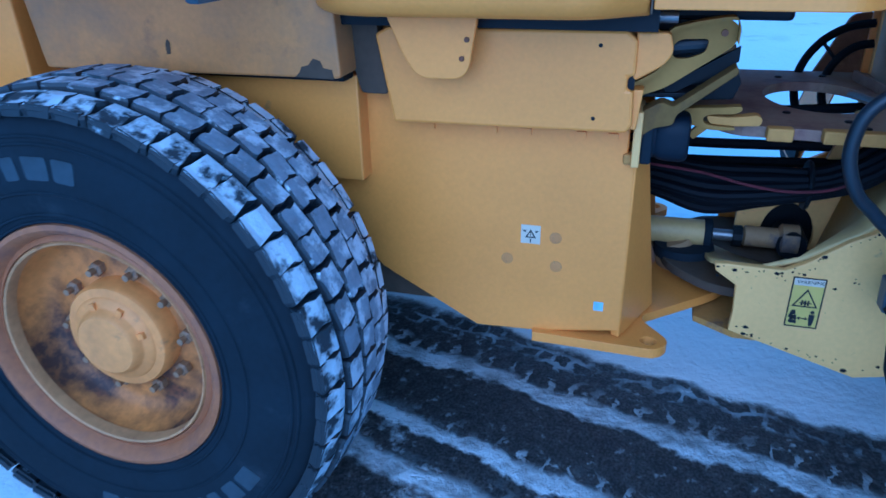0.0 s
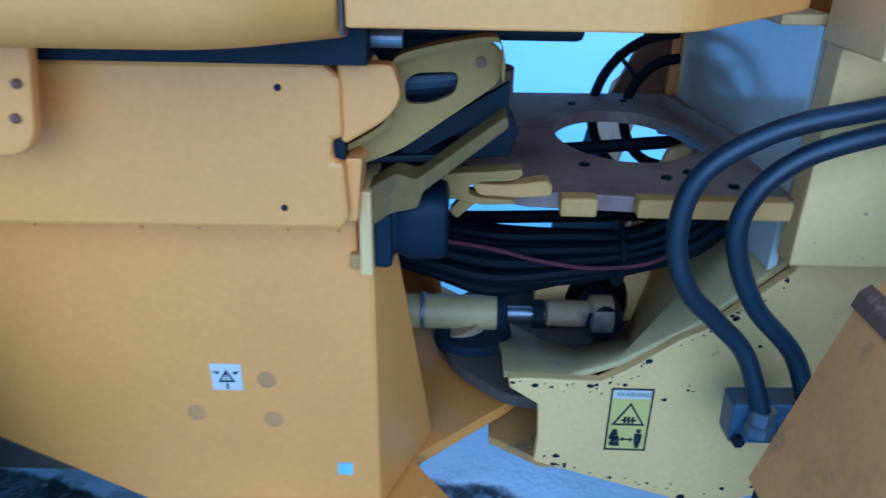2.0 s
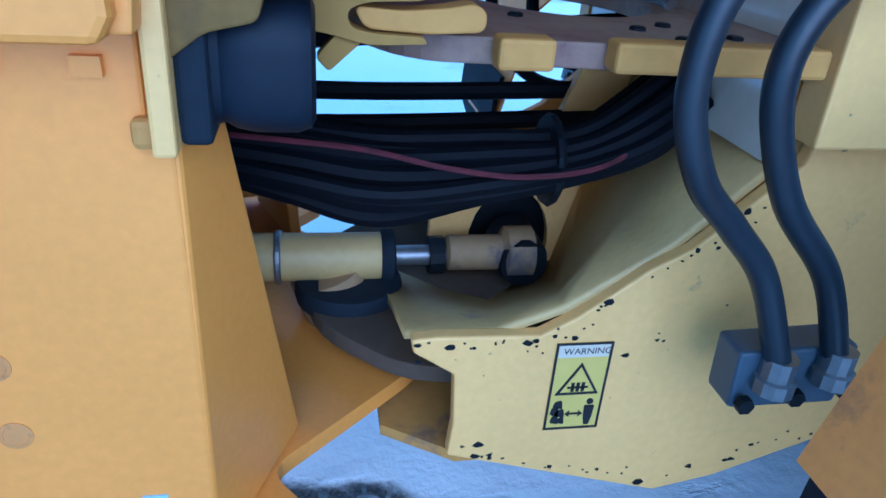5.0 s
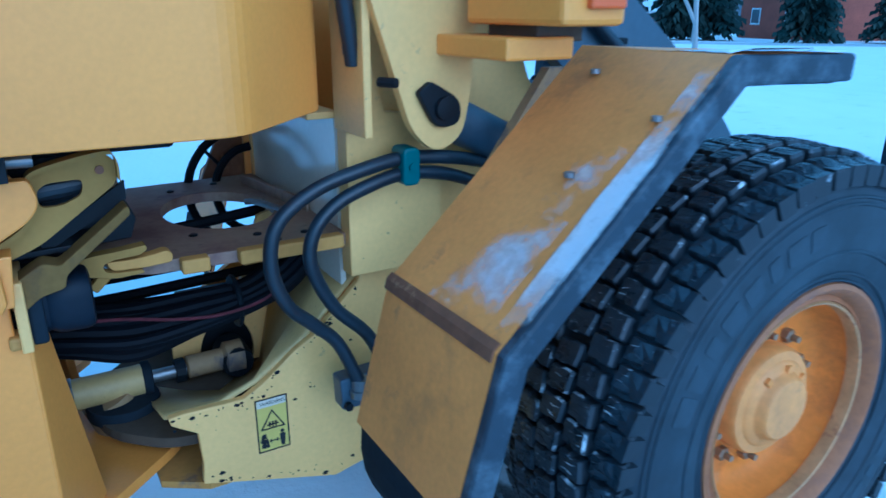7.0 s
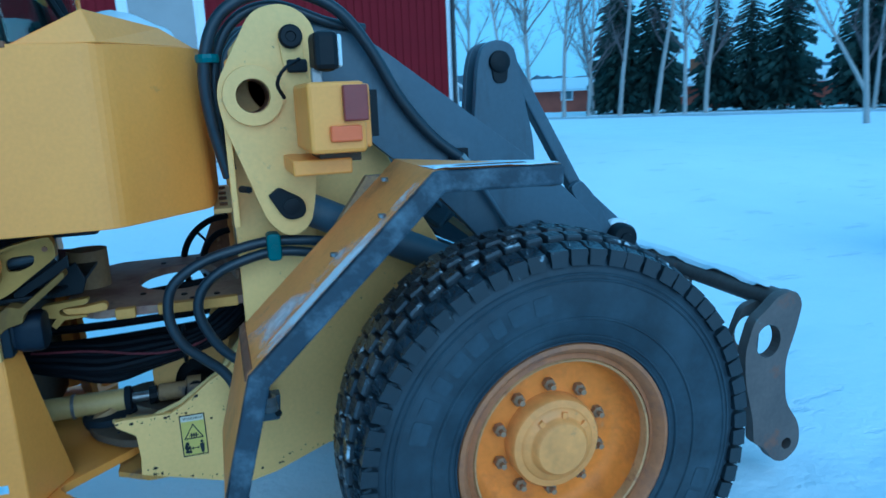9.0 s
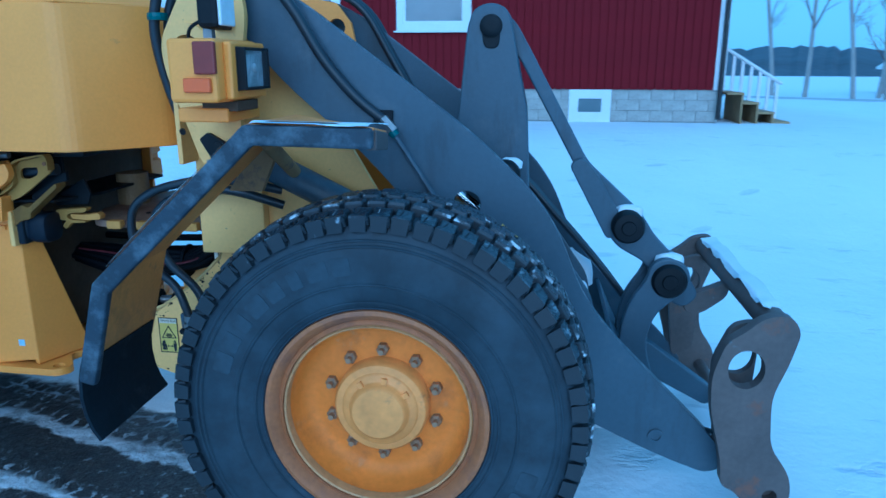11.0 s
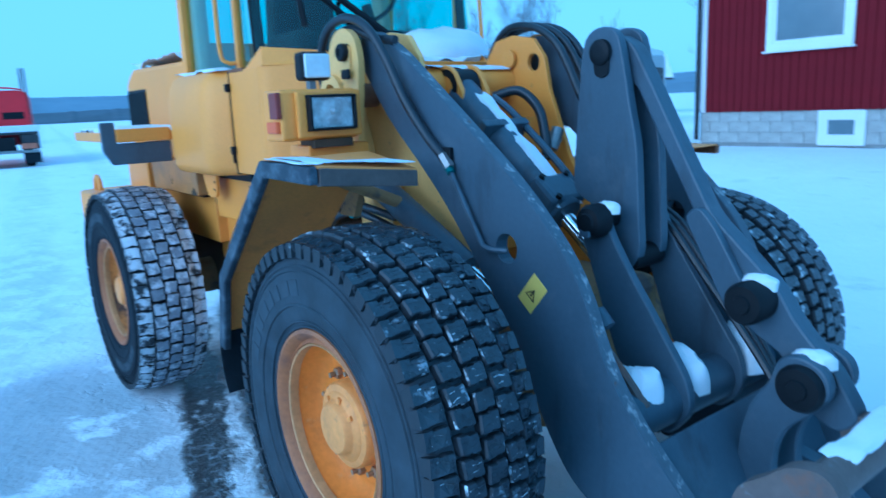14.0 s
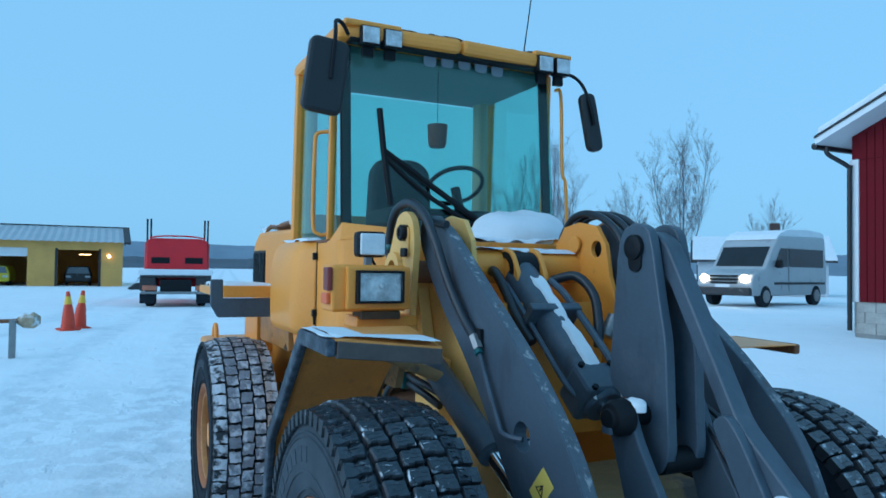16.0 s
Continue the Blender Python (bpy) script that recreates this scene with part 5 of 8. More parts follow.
ear = rounded([(-0.885, 1.76), (-0.875, 1.66), (-0.765, 1.33), (-0.70, 1.275), (-0.63, 1.31), (-0.605, 1.42), (-0.60, 1.60), (-0.56, 1.86), (-0.585, 1.96), (-0.66, 2.005), (-0.76, 1.985)], [0.05, 0.05, 0.06, 0.07, 0.07, 0.05, 0.05, 0.05, 0.05, 0.06, 0.06])
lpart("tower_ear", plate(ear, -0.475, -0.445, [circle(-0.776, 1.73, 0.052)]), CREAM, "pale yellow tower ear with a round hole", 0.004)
lpart("tower_ear", plate(ear, 2 * CL + 0.445, 2 * CL + 0.475, [circle(-0.776, 1.73, 0.052)]), YELLOW, "yellow tower ear with a round hole", 0.004)
bm = bmesh.new()
add_lathe(bm, [(0.052, -0.474), (0.052, -0.496), (0.090, -0.496), (0.092, -0.474)], 36, Matrix.Translation((-0.776, 0, 1.73)), closed=True)
lpart("ear_boss", bm, CREAM, smooth=True, mirror=True)
lpart("boss_bore", lathe([(0.05, -0.44), (0.052, -0.44), (0.052, -0.27), (0.05, -0.27)], 28, Matrix.Translation((-0.776, 0, 1.73)), closed=True), RUST, "rusty bore", mirror=True)
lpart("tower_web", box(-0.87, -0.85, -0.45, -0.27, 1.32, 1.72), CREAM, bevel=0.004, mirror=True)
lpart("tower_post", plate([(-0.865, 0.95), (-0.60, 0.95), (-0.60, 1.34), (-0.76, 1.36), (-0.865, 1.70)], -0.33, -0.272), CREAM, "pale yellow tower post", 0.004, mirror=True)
lpart("arm_pin", lathe([(0.036, -0.43), (0.036, -0.505), (0.030, -0.512), (0.016, -0.512), (0.014, -0.506)], 24, Matrix.Translation((-0.65, 0, 1.902))), BLACK, "black arm pin", smooth=True, mirror=True)
lpart("pin_lock", plate(rounded([(-0.69, 1.93), (-0.61, 1.93), (-0.615, 1.80), (-0.675, 1.80)], 0.03), -0.486, -0.475), CREAM, bevel=0.003, mirror=True)
lpart("pin_cap", box(-0.668, -0.605, -0.50, -0.486, 1.795, 1.835), BLACK, bevel=0.008, mirror=True)
lpart("retainer", plate(rounded([(-0.76, 1.42), (-0.725, 1.445), (-0.645, 1.40), (-0.645, 1.345), (-0.71, 1.335)], [0.01, 0.01, 0.04, 0.04, 0.03]), -0.495, -0.475), BLACK, "black pin retainer plate", 0.004, mirror=True)
lpart("cylinder_pin", lathe([(0.026, -0.43), (0.026, -0.506), (0.012, -0.508)], 20, Matrix.Translation((-0.69, 0, 1.383))), BLACK, smooth=True, mirror=True)
lpart("grease_nipple", rod((-0.838, -0.46, 1.445), (-0.815, -0.50, 1.445), 0.011, 8), BLACK)
lpart("lift_cylinder", rod((-0.69, -0.375, 1.383), (-0.04, -0.375, 1.068), 0.056, 24), GREY, "dark grey lift cylinder", smooth=True, mirror=True)
lpart("lift_rod", rod((-0.04, -0.375, 1.068), (0.34, -0.375, 0.884), 0.030, 20), CHROME, "chromed lift rod", smooth=True, mirror=True)
lpart("cross_tube", lathe([(0.078, -0.27), (0.078, 2 * CL + 0.27)], 32, Matrix.Translation((-0.70, 0, 1.76))), YELLOW, "yellow cross tube with snow", smooth=True)
for y in (CL - 0.085, CL + 0.06):
    lpart("tilt_lug", plate(rounded([(-0.80, 1.76), (-0.72, 1.86), (-0.58, 1.84), (-0.50, 1.70), (-0.54, 1.62), (-0.66, 1.66)], 0.05), y, y + 0.025), YELLOW, "yellow tilt cylinder lug", 0.004)
lpart("tower_front", box(-0.47, -0.45, -0.25, 2 * CL + 0.25, 1.0, 1.6), YELLOW)
lpart("round_plug", lathe([(0.042, 0), (0.042, 0.01), (0.03, 0.012)], 20, Matrix.Translation((-0.65, 2 * CL + 0.233, 1.875)) @ Matrix.Rotation(radians(180), 4, "Z")), YELLOW, smooth=True)
lpart("axle", rod((0, -0.75, 0.65), (0, 2 * CL + 0.75, 0.65), 0.13), GRIME)
lpart("axle_housing", box(-0.22, 0.22, -0.25, 2 * CL + 0.25, 0.45, 0.95), GRIME, bevel=0.05)

def strip(profile, y0, y1, t):
    """A bent sheet along a profile of x, z, t thick."""
    loop = list(profile)
    for i in range(len(profile) - 1, -1, -1):
        p = Vector(profile[i])
        ns = []
        for a, b in ((i - 1, i), (i, i + 1)):
            if a >= 0 and b < len(profile):
                d = (Vector(profile[b]) - Vector(profile[a])).normalized()
                n = Vector((-d.y, d.x))
                ns.append(n)
        n = sum(ns, Vector((0, 0))).normalized()
        p = p + n * t / max(0.5, n.dot(ns[0]))
        loop.append((p.x, p.y))
    return plate(loop, y0, y1)


# ---- loader: arms and linkage ----
arm = rounded([(-0.66, 1.955), (-0.57, 1.985), (-0.40, 1.905), (0.262, 1.415), (0.515, 1.16), (0.635, 0.86), (0.76, 0.70), (1.12, 0.345), (1.22, 0.22), (1.14, 0.165), (0.94, 0.235), (0.68, 0.357), (0.50, 0.424), (0.38, 0.58), (0.25, 0.86), (-0.14, 1.342), (-0.486, 1.638), (-0.66, 1.86)], [0.05, 0.05, 0.12, 0.15, 0.15, 0.15, 0.1, 0.06, 0.05, 0.05, 0.1, 0.1, 0.09, 0.12, 0.2, 0.2, 0.15, 0.06])
lpart("lift_arm", plate(arm, -0.405, -0.352, [circle(0.205, 1.187, 0.052)]), GREY, "dark grey lifting arm", 0.006, mirror=True)
WORNEDGE = mat("chipped_grey_edge", (0.085, 0.105, 0.13), 0.5, vary=0.3, grain=60, blot=8, bump=0.1, dirt=(0.30, 0.31, 0.32), dirt_amount=0.42, dirt_scale=26, second=(0.10, 0.055, 0.035), second_amount=0.28, second_scale=20)
rim_line = arm[2:next(i for i, q in enumerate(arm) if q[0] > 1.12)]
lpart("worn_edge", strip(rim_line, -0.400, -0.357, 0.0015), WORNEDGE, "chipped paint along the arm's edge", mirror=True)
lpart("arm_bush", lathe([(0.030, -0.33), (0.030, -0.412), (0.018, -0.412), (0.018, -0.33)], 20, Matrix.Translation((0.938, 0, 0.312)), closed=True), GREY, smooth=True, mirror=True)
lpart("arm_pipe", tube([(-0.09, -0.425, 1.49), (0.0, -0.43, 1.36), (0.10, -0.43, 1.205), (0.125, -0.43, 1.185), (0.16, -0.425, 1.180), (0.205, -0.40, 1.178)], 0.010, 8, 6), GREY, "grey pipe along the arm", smooth=True)
lpart("pipe_union", lathe([(0.020, -0.03), (0.020, 0.03)], 6, Matrix.Translation((-0.075, -0.43, 1.475)) @ Matrix.Rotation(radians(48), 4, "Y") @ Matrix.Rotation(radians(90), 4, "Z")), STEEL, "steel pipe union")
lpart("pipe_union", lathe([(0.016, -0.012), (0.016, 0.012)], 10, Matrix.Translation((-0.055, -0.432, 1.445)) @ Matrix.Rotation(radians(48), 4, "Y") @ Matrix.Rotation(radians(90), 4, "Z")), TEAL, "teal pipe seal")
lpart("union_clamp", box(-0.13, -0.06, -0.425, -0.405, 1.475, 1.525, ), BLACK, bevel=0.004)
lpart("arm_hose", tube([(-0.87, -0.40, 1.48), (-0.905, -0.43, 1.66), (-0.91, -0.455, 1.82), (-0.865, -0.465, 1.95), (-0.77, -0.47, 2.02), (-0.63, -0.47, 2.035), (-0.50, -0.465, 1.985), (-0.40, -0.455, 1.87), (-0.30, -0.44, 1.70), (-0.19, -0.43, 1.57), (-0.09, -0.428, 1.49)], 0.019, 10, 8), HOSE, "black hose arching over the tower", smooth=True)
lpart("arm_hose", tube([(-0.86, -0.36, 1.50), (-0.885, -0.40, 1.70), (-0.87, -0.42, 1.86), (-0.80, -0.43, 1.965), (-0.68, -0.43, 2.0), (-0.52, -0.42, 1.95), (-0.40, -0.40, 1.93)], 0.017, 10, 8), HOSE, smooth=True)
lpart("hose_clip", lathe([(0.034, -0.012), (0.036, 0), (0.034, 0.012)], 16, Matrix.Translation((-0.898, -0.45, 1.845)) @ Matrix.Rotation(radians(90), 4, "X")), TEAL, "teal hose clip")
for k, y in enumerate((0.47, 0.54, 0.60)):
    lpart("arm_hose", tube([(-0.80, y - 0.04, 1.70), (-0.83, y, 1.88), (-0.72 - 0.03 * k, y, 2.01), (-0.55, y, 2.02), (-0.38, y, 1.93), (-0.25, y, 1.72), (-0.12, y - 0.02, 1.50)], 0.018, 10, 8), HOSE, smooth=True)
lever = rounded([(0.155, 1.82), (0.18, 1.90), (0.25, 1.925), (0.32, 1.90), (0.345, 1.80), (0.375, 1.64), (0.405, 1.51), (0.425, 1.12), (0.37, 1.04), (0.29, 1.10), (0.25, 1.26), (0.11, 1.33), (0.12, 1.45)], [0.04, 0.04, 0.04, 0.04, 0.05, 0.05, 0.05, 0.06, 0.05, 0.05, 0.06, 0.05, 0.05])
for y in (0.035, 0.165):
    lpart("tilt_lever", plate(lever, y, y + 0.04), GREY, "tall dark grey tilt lever", 0.006)
lpart("lever_pin", lathe([(0.04, 0.02), (0.04, 0.21)], 20, Matrix.Translation((0.252, 0, 1.832))), BLACK, smooth=True)
lpart("lever_pin_cap", lathe([(0.046, 0.034), (0.044, 0.018), (0.030, 0.012), (0.016, 0.012)], 20, Matrix.Translation((0.252, 0, 1.832))), BLACK, "black pin cap", smooth=True)
link = rounded([(0.20, 1.84), (0.26, 1.90), (0.345, 1.86), (0.42, 1.73), (0.668, 1.285), (0.90, 1.075), (0.96, 0.98), (1.085, 0.85), (1.165, 0.72), (1.10, 0.66), (0.99, 0.72), (0.93, 0.86), (0.80, 0.93), (0.735, 1.03), (0.62, 1.255), (0.36, 1.72), (0.24, 1.77)], 0.04)
lpart("tilt_link", plate(link, 0.083, 0.157), GREY, "long dark grey tilt link", 0.008)
lpart("lever_pin_plate", plate(rounded([(0.212, 1.86), (0.292, 1.86), (0.285, 1.745), (0.225, 1.745)], 0.03), 0.026, 0.036), BLACK, "dark pin keeper plate", 0.003)
lpart("link_tab", plate(rounded([(0.585, 1.28), (0.64, 1.315), (0.70, 1.25), (0.84, 1.02), (0.76, 0.96)], 0.03), 0.05, 0.085), GREY, bevel=0.006)
for x, z, r in ((0.838, 1.03, 0.068), (1.02, 0.805, 0.074)):
    lpart("link_pin", lathe([(r, 0.10), (r, 0.004), (r * 0.85, -0.012), (r * 0.45, -0.014), (r * 0.40, -0.022)], 24, Matrix.Translation((x, 0, z))), BLACK, "black link pin", smooth=True)
ban = rounded([(1.01, 0.905), (1.09, 0.875), (1.112, 0.80), (1.06, 0.735), (0.985, 0.665), (0.955, 0.60), (0.945, 0.52), (0.957, 0.45), (0.985, 0.37), (0.955, 0.295), (0.885, 0.275), (0.835, 0.33), (0.828, 0.48), (0.835, 0.60), (0.865, 0.71), (0.93, 0.81), (0.945, 0.88)], 0.045)
for y in (0.02, 0.19):
    lpart("link_end_pin", lathe([(0.058, y), (0.058, y - 0.02), (0.045, y - 0.026), (0.02, y - 0.028)], 20, Matrix.Translation((0.905, 0, 0.355))), BLACK, "black pin at the link's end", smooth=True)
for y in (0.01, 0.165):
    lpart("curved_link", plate(ban, y, y + 0.045), GREY, "curved dark grey link", 0.008)
brc = rounded([(0.235, 1.235), (0.28, 1.315), (0.345, 1.30), (0.385, 1.20), (0.46, 1.085), (0.555, 0.955), (0.635, 0.84), (0.70, 0.75), (0.715, 0.64), (0.62, 0.53), (0.50, 0.60), (0.40, 0.79)], 0.05)
for y in (-0.075, 0.245):
    lpart("lever_bracket", plate(brc, y, y + 0.035), GREY, "dark grey lever bracket", 0.006)
lpart("bracket_pin", lathe([(0.062, -0.07), (0.062, -0.115), (0.050, -0.135), (0.034, -0.140), (0.030, -0.148), (0.012, -0.150)], 22, Matrix.Translation((0.328, 0, 1.252))), BLACK, "black pivot pin cap", smooth=True)
lpart("pin_keeper", box(0.30, 0.345, -0.148, -0.132, 1.20, 1.225), GREY, bevel=0.004)
lpart("pivot_shaft", rod((0.30, -0.07, 1.25), (0.30, 2 * CL + 0.10, 1.25), 0.04), BLACK, smooth=True)
lpart("arm_cross_tube", rod((0.60, -0.33, 0.66), (0.60, 2 * CL + 0.33, 0.66), 0.085, 24), GREY, "dark grey cross tube", smooth=True)
lpart("pivot_shaft", rod((0.37, 0.04, 1.10), (0.37, 0.20, 1.10), 0.045), BLACK, smooth=True)
TY = 0.085
lpart("tilt_cylinder", rod((-0.60, TY, 1.72), (0.0, TY, 1.235), 0.078, 28), GREY, "dark grey tilt cylinder with snow", smooth=True)
lpart("tilt_pipe", tube([(-0.56, TY - 0.10, 1.68), (-0.40, TY - 0.105, 1.56), (-0.10, TY - 0.105, 1.31), (-0.03, TY - 0.08, 1.25)], 0.012, 8, 5), GREY, smooth=True)
lpart("cylinder_gland", lathe([(0.075, -0.03), (0.082, -0.02), (0.082, 0.03), (0.06, 0.04)], 24, Matrix.Translation((0.0, TY, 1.235)) @ Matrix.Rotation(radians(39), 4, "Y") @ Matrix.Rotation(radians(90), 4, "Z")), GREY, smooth=True)
lpart("tilt_rod", rod((0.0, TY, 1.235), (0.24, TY, 1.04), 0.035, 20), CHROME, smooth=True)
tilt = Matrix.Translation((-0.30, TY, 1.4775)) @ Matrix.Rotation(radians(39), 4, "Y")
lpart("cylinder_head", box(0.25, 0.40, -0.095, 0.095, -0.092, 0.085, tilt), GREY, "square dark grey cylinder head", 0.02)
for x, y in ((0.385, -0.07), (0.385, 0.07), (0.27, -0.07), (0.27, 0.07)):
    lpart("head_bolt", lathe([(0.013, 0), (0.013, 0.014)], 6, tilt @ Matrix.Translation((x, y, 0.085)) @ Matrix.Rotation(radians(90), 4, "X")), BLACK)
lpart("cylinder_eye", lathe([(0.055, -0.075), (0.085, -0.07), (0.085, 0.07), (0.055, 0.075)], 24, Matrix.Translation((-0.63, TY + 0.0, 1.745)), closed=True), BLACK, "black cylinder eye", smooth=True)
lpart("side_pipe", tube([(-0.50, TY + 0.10, 1.70), (-0.38, TY + 0.115, 1.62), (-0.08, TY + 0.115, 1.38), (-0.02, TY + 0.10, 1.31)], 0.016, 8, 5), GREY, smooth=True)
lpart("side_pipe_clamp", box(-0.22, -0.18, -0.125, 0.13, -0.03, 0.085, tilt @ Matrix.Translation((0.12, 0, 0))), GREY, bevel=0.006)
lpart("tilt_hose", tube([(-0.52, CL + 0.11, 1.70), (-0.42, CL + 0.17, 1.72), (-0.33, CL + 0.20, 1.64), (-0.28, CL + 0.19, 1.52), (-0.24, CL + 0.16, 1.42)], 0.022, 10, 6), HOSE, "black hose beside the tilt cylinder", smooth=True)
lpart("tilt_hose", tube([(-0.72, -0.02, 1.70), (-0.60, -0.06, 1.74), (-0.50, -0.06, 1.66), (-0.42, -0.05, 1.55), (-0.30, -0.04, 1.44)], 0.022, 10, 6), HOSE, smooth=True)
lpart("hose_elbow", lathe([(0.030, -0.05), (0.034, 0.0), (0.030, 0.05)], 12, Matrix.Translation((-0.30, CL + 0.27, 1.50)) @ Matrix.Rotation(radians(60), 4, "X")), STEEL, smooth=True)
for k in range(3):
    lpart("linkage_hose", tube([(0.10, 0.24 + 0.04 * k, 1.30), (0.35, 0.26 + 0.04 * k, 1.22), (0.55, 0.25 + 0.04 * k, 1.02), (0.75, 0.24 + 0.03 * k, 0.80), (0.9, 0.22, 0.62)], 0.014, 8, 6), HOSE, smooth=True)
lpart("arm_cross_plate", plate([(0.76, 0.645), (0.775, 0.655), (0.89, 0.40), (0.87, 0.39)], -0.33, 2 * CL + 0.33), GREY, "dark grey cross plate between the arms", 0.003)
lpart("sleeved_hose", tube([(0.42, -0.26, 0.96), (0.55, -0.25, 0.82), (0.66, -0.24, 0.70)], 0.018, 8, 5), COUPLER, smooth=True)
lpart("tube_plug", rod((0.50, -0.29, 1.00), (0.545, -0.29, 0.955), 0.03, 12), GREY)
# quick coupler
cpl = rounded([(1.09, 0.62), (1.13, 0.75), (1.19, 0.79), (1.245, 0.845), (1.33, 0.858), (1.372, 0.80), (1.345, 0.68), (1.30, 0.55), (1.315, 0.36), (1.40, 0.24), (1.405, 0.13), (1.33, 0.075), (1.27, 0.09), (1.21, 0.17), (1.16, 0.19), (1.15, 0.30), (1.10, 0.48)], 0.05)
for y in (-0.52, 2 * CL + 0.47):
    lpart("coupler_plate", plate(cpl, y, y + 0.05, [circle(1.205, 0.65, 0.062, 22, 0.072), circle(1.335, 0.16, 0.026)]), COUPLER, "worn brown-grey coupler plate", 0.006)
    lpart("coupler_rib", plate(rounded([(1.12, 0.62), (1.18, 0.77), (1.28, 0.79), (1.26, 0.30), (1.16, 0.25)], 0.04), y + (0.13 if y < 0 else -0.13), y + (0.165 if y < 0 else -0.095), [circle(1.205, 0.65, 0.062, 18, 0.072)]), COUPLER, bevel=0.005)
lpart("coupler_tube", rod((1.305, -0.47, 0.80), (1.305, 2 * CL + 0.47, 0.80), 0.048, 24), COUPLER, "coupler tube under a strip of snow", smooth=True)
lpart("coupler_pin_tube", rod((1.335, -0.47, 0.16), (1.335, 2 * CL + 0.47, 0.16), 0.03, 20), COUPLER, smooth=True)
lpart("coupler_lug", plate(rounded([(1.10, 0.72), (1.18, 0.74), (1.29, 0.79), (1.28, 0.72), (1.18, 0.64), (1.11, 0.64)], 0.03), 0.09, 0.15), COUPLER, bevel=0.006)
lpart("coupler_hose", tube([(0.95, -0.2, 0.25), (1.05, -0.28, 0.30), (1.12, -0.36, 0.33), (1.18, -0.42, 0.34)], 0.010, 8, 5), HOSE, smooth=True)
lpart("lower_bar", plate(rounded([(0.80, 0.34), (0.95, 0.28), (1.30, 0.10), (1.33, 0.18), (1.0, 0.42), (0.85, 0.45)], 0.04), 0.30, 0.37), GREY, bevel=0.006)


# ---- loader: front fender and lamps ----
def twist(v):
    """The flat top leans down and back towards the machine at its front edge."""
    k = max(0.0, (v.co.x + 0.36) / 0.37) * max(0.0, (v.co.y + 0.99) / 0.41)
    v.co.z -= 0.046 * k
    v.co.x -= 0.055 * k


fen = [(0.005, 1.512), (-0.365, 1.518), (-0.885, 1.030), (-0.975, 0.70)]
for part_name, y0, y1, t, m, lab, bev in (("fender", -0.992, -0.580, 0.007, FENDER, "angled yellow front fender, dented and rusty", 0.0), ("fender_lip", -1.022, -0.988, 0.058, FENDERLIP, "dark rubber fender lip dusted with snow", 0.009)):
    bm = strip(fen, y0, y1, t)
    for v in bm.verts:
        twist(v)
    lpart(part_name, bm, m, lab, bev)
    lpart(part_name, strip([(x, z - 0.09) for x, z in fen], 2 * CL - y1, 2 * CL - y0, t * 0.8), RUST if part_name == "fender_lip" else m, lab, bev)
lpart("mud_flap", strip([(-0.958, 0.76), (-0.972, 0.70), (-0.976, 0.64), (-0.968, 0.58), (-0.950, 0.53), (-0.925, 0.49)], -1.02, -0.60, 0.012), RUBBER, "black rubber mud flap", mirror=True)
bm = plate(rounded([(-0.02, 1.448), (0.010, 1.450), (0.012, 1.506), (-0.02, 1.504)], 0.004), -0.986, -0.582)
for v in bm.verts:
    twist(v)
lpart("fender_nose", bm, COUPLER, "worn brown folded fender edge", 0.003)
lpart("fender_crease", strip([(-0.874, 1.046), (-0.888, 1.034), (-0.894, 1.012)], -0.985, -0.575, 0.004), RUST, "rust along the fender crease")
lpart("fender_brace", rod((-0.45, -0.30, 1.25), (-0.40, -0.75, 1.44), 0.025), GRIME, mirror=True)
lpart("fender_bracket", plate([(-0.62, 1.25), (-0.50, 1.25), (-0.40, 1.47), (-0.46, 1.47)], -0.58, -0.55), GRIME, mirror=True)
for x, y in ((-0.43, -0.70), (-0.50, -0.95), (-0.62, -0.85)):
    lpart("fender_bolt", lathe([(0.011, -0.004), (0.011, 0.006)], 8, Matrix.Translation((x, y, 1.525 - max(0, -0.37 - x) * 0.945)) @ Matrix.Rotation(radians(90), 4, "X") @ Matrix.Rotation(0, 4, "Y")), STEEL)


REFLECTOR = mat("dull_lamp_mirror", (0.75, 0.77, 0.78), 0.4, vary=0.5, grain=90, blot=22, bump=0.15, metal=0.4)
WORKLENS = mat("white_lamp_glass", (0.72, 0.75, 0.76), 0.1, vary=0.12, grain=60, blot=18, bump=0.1)


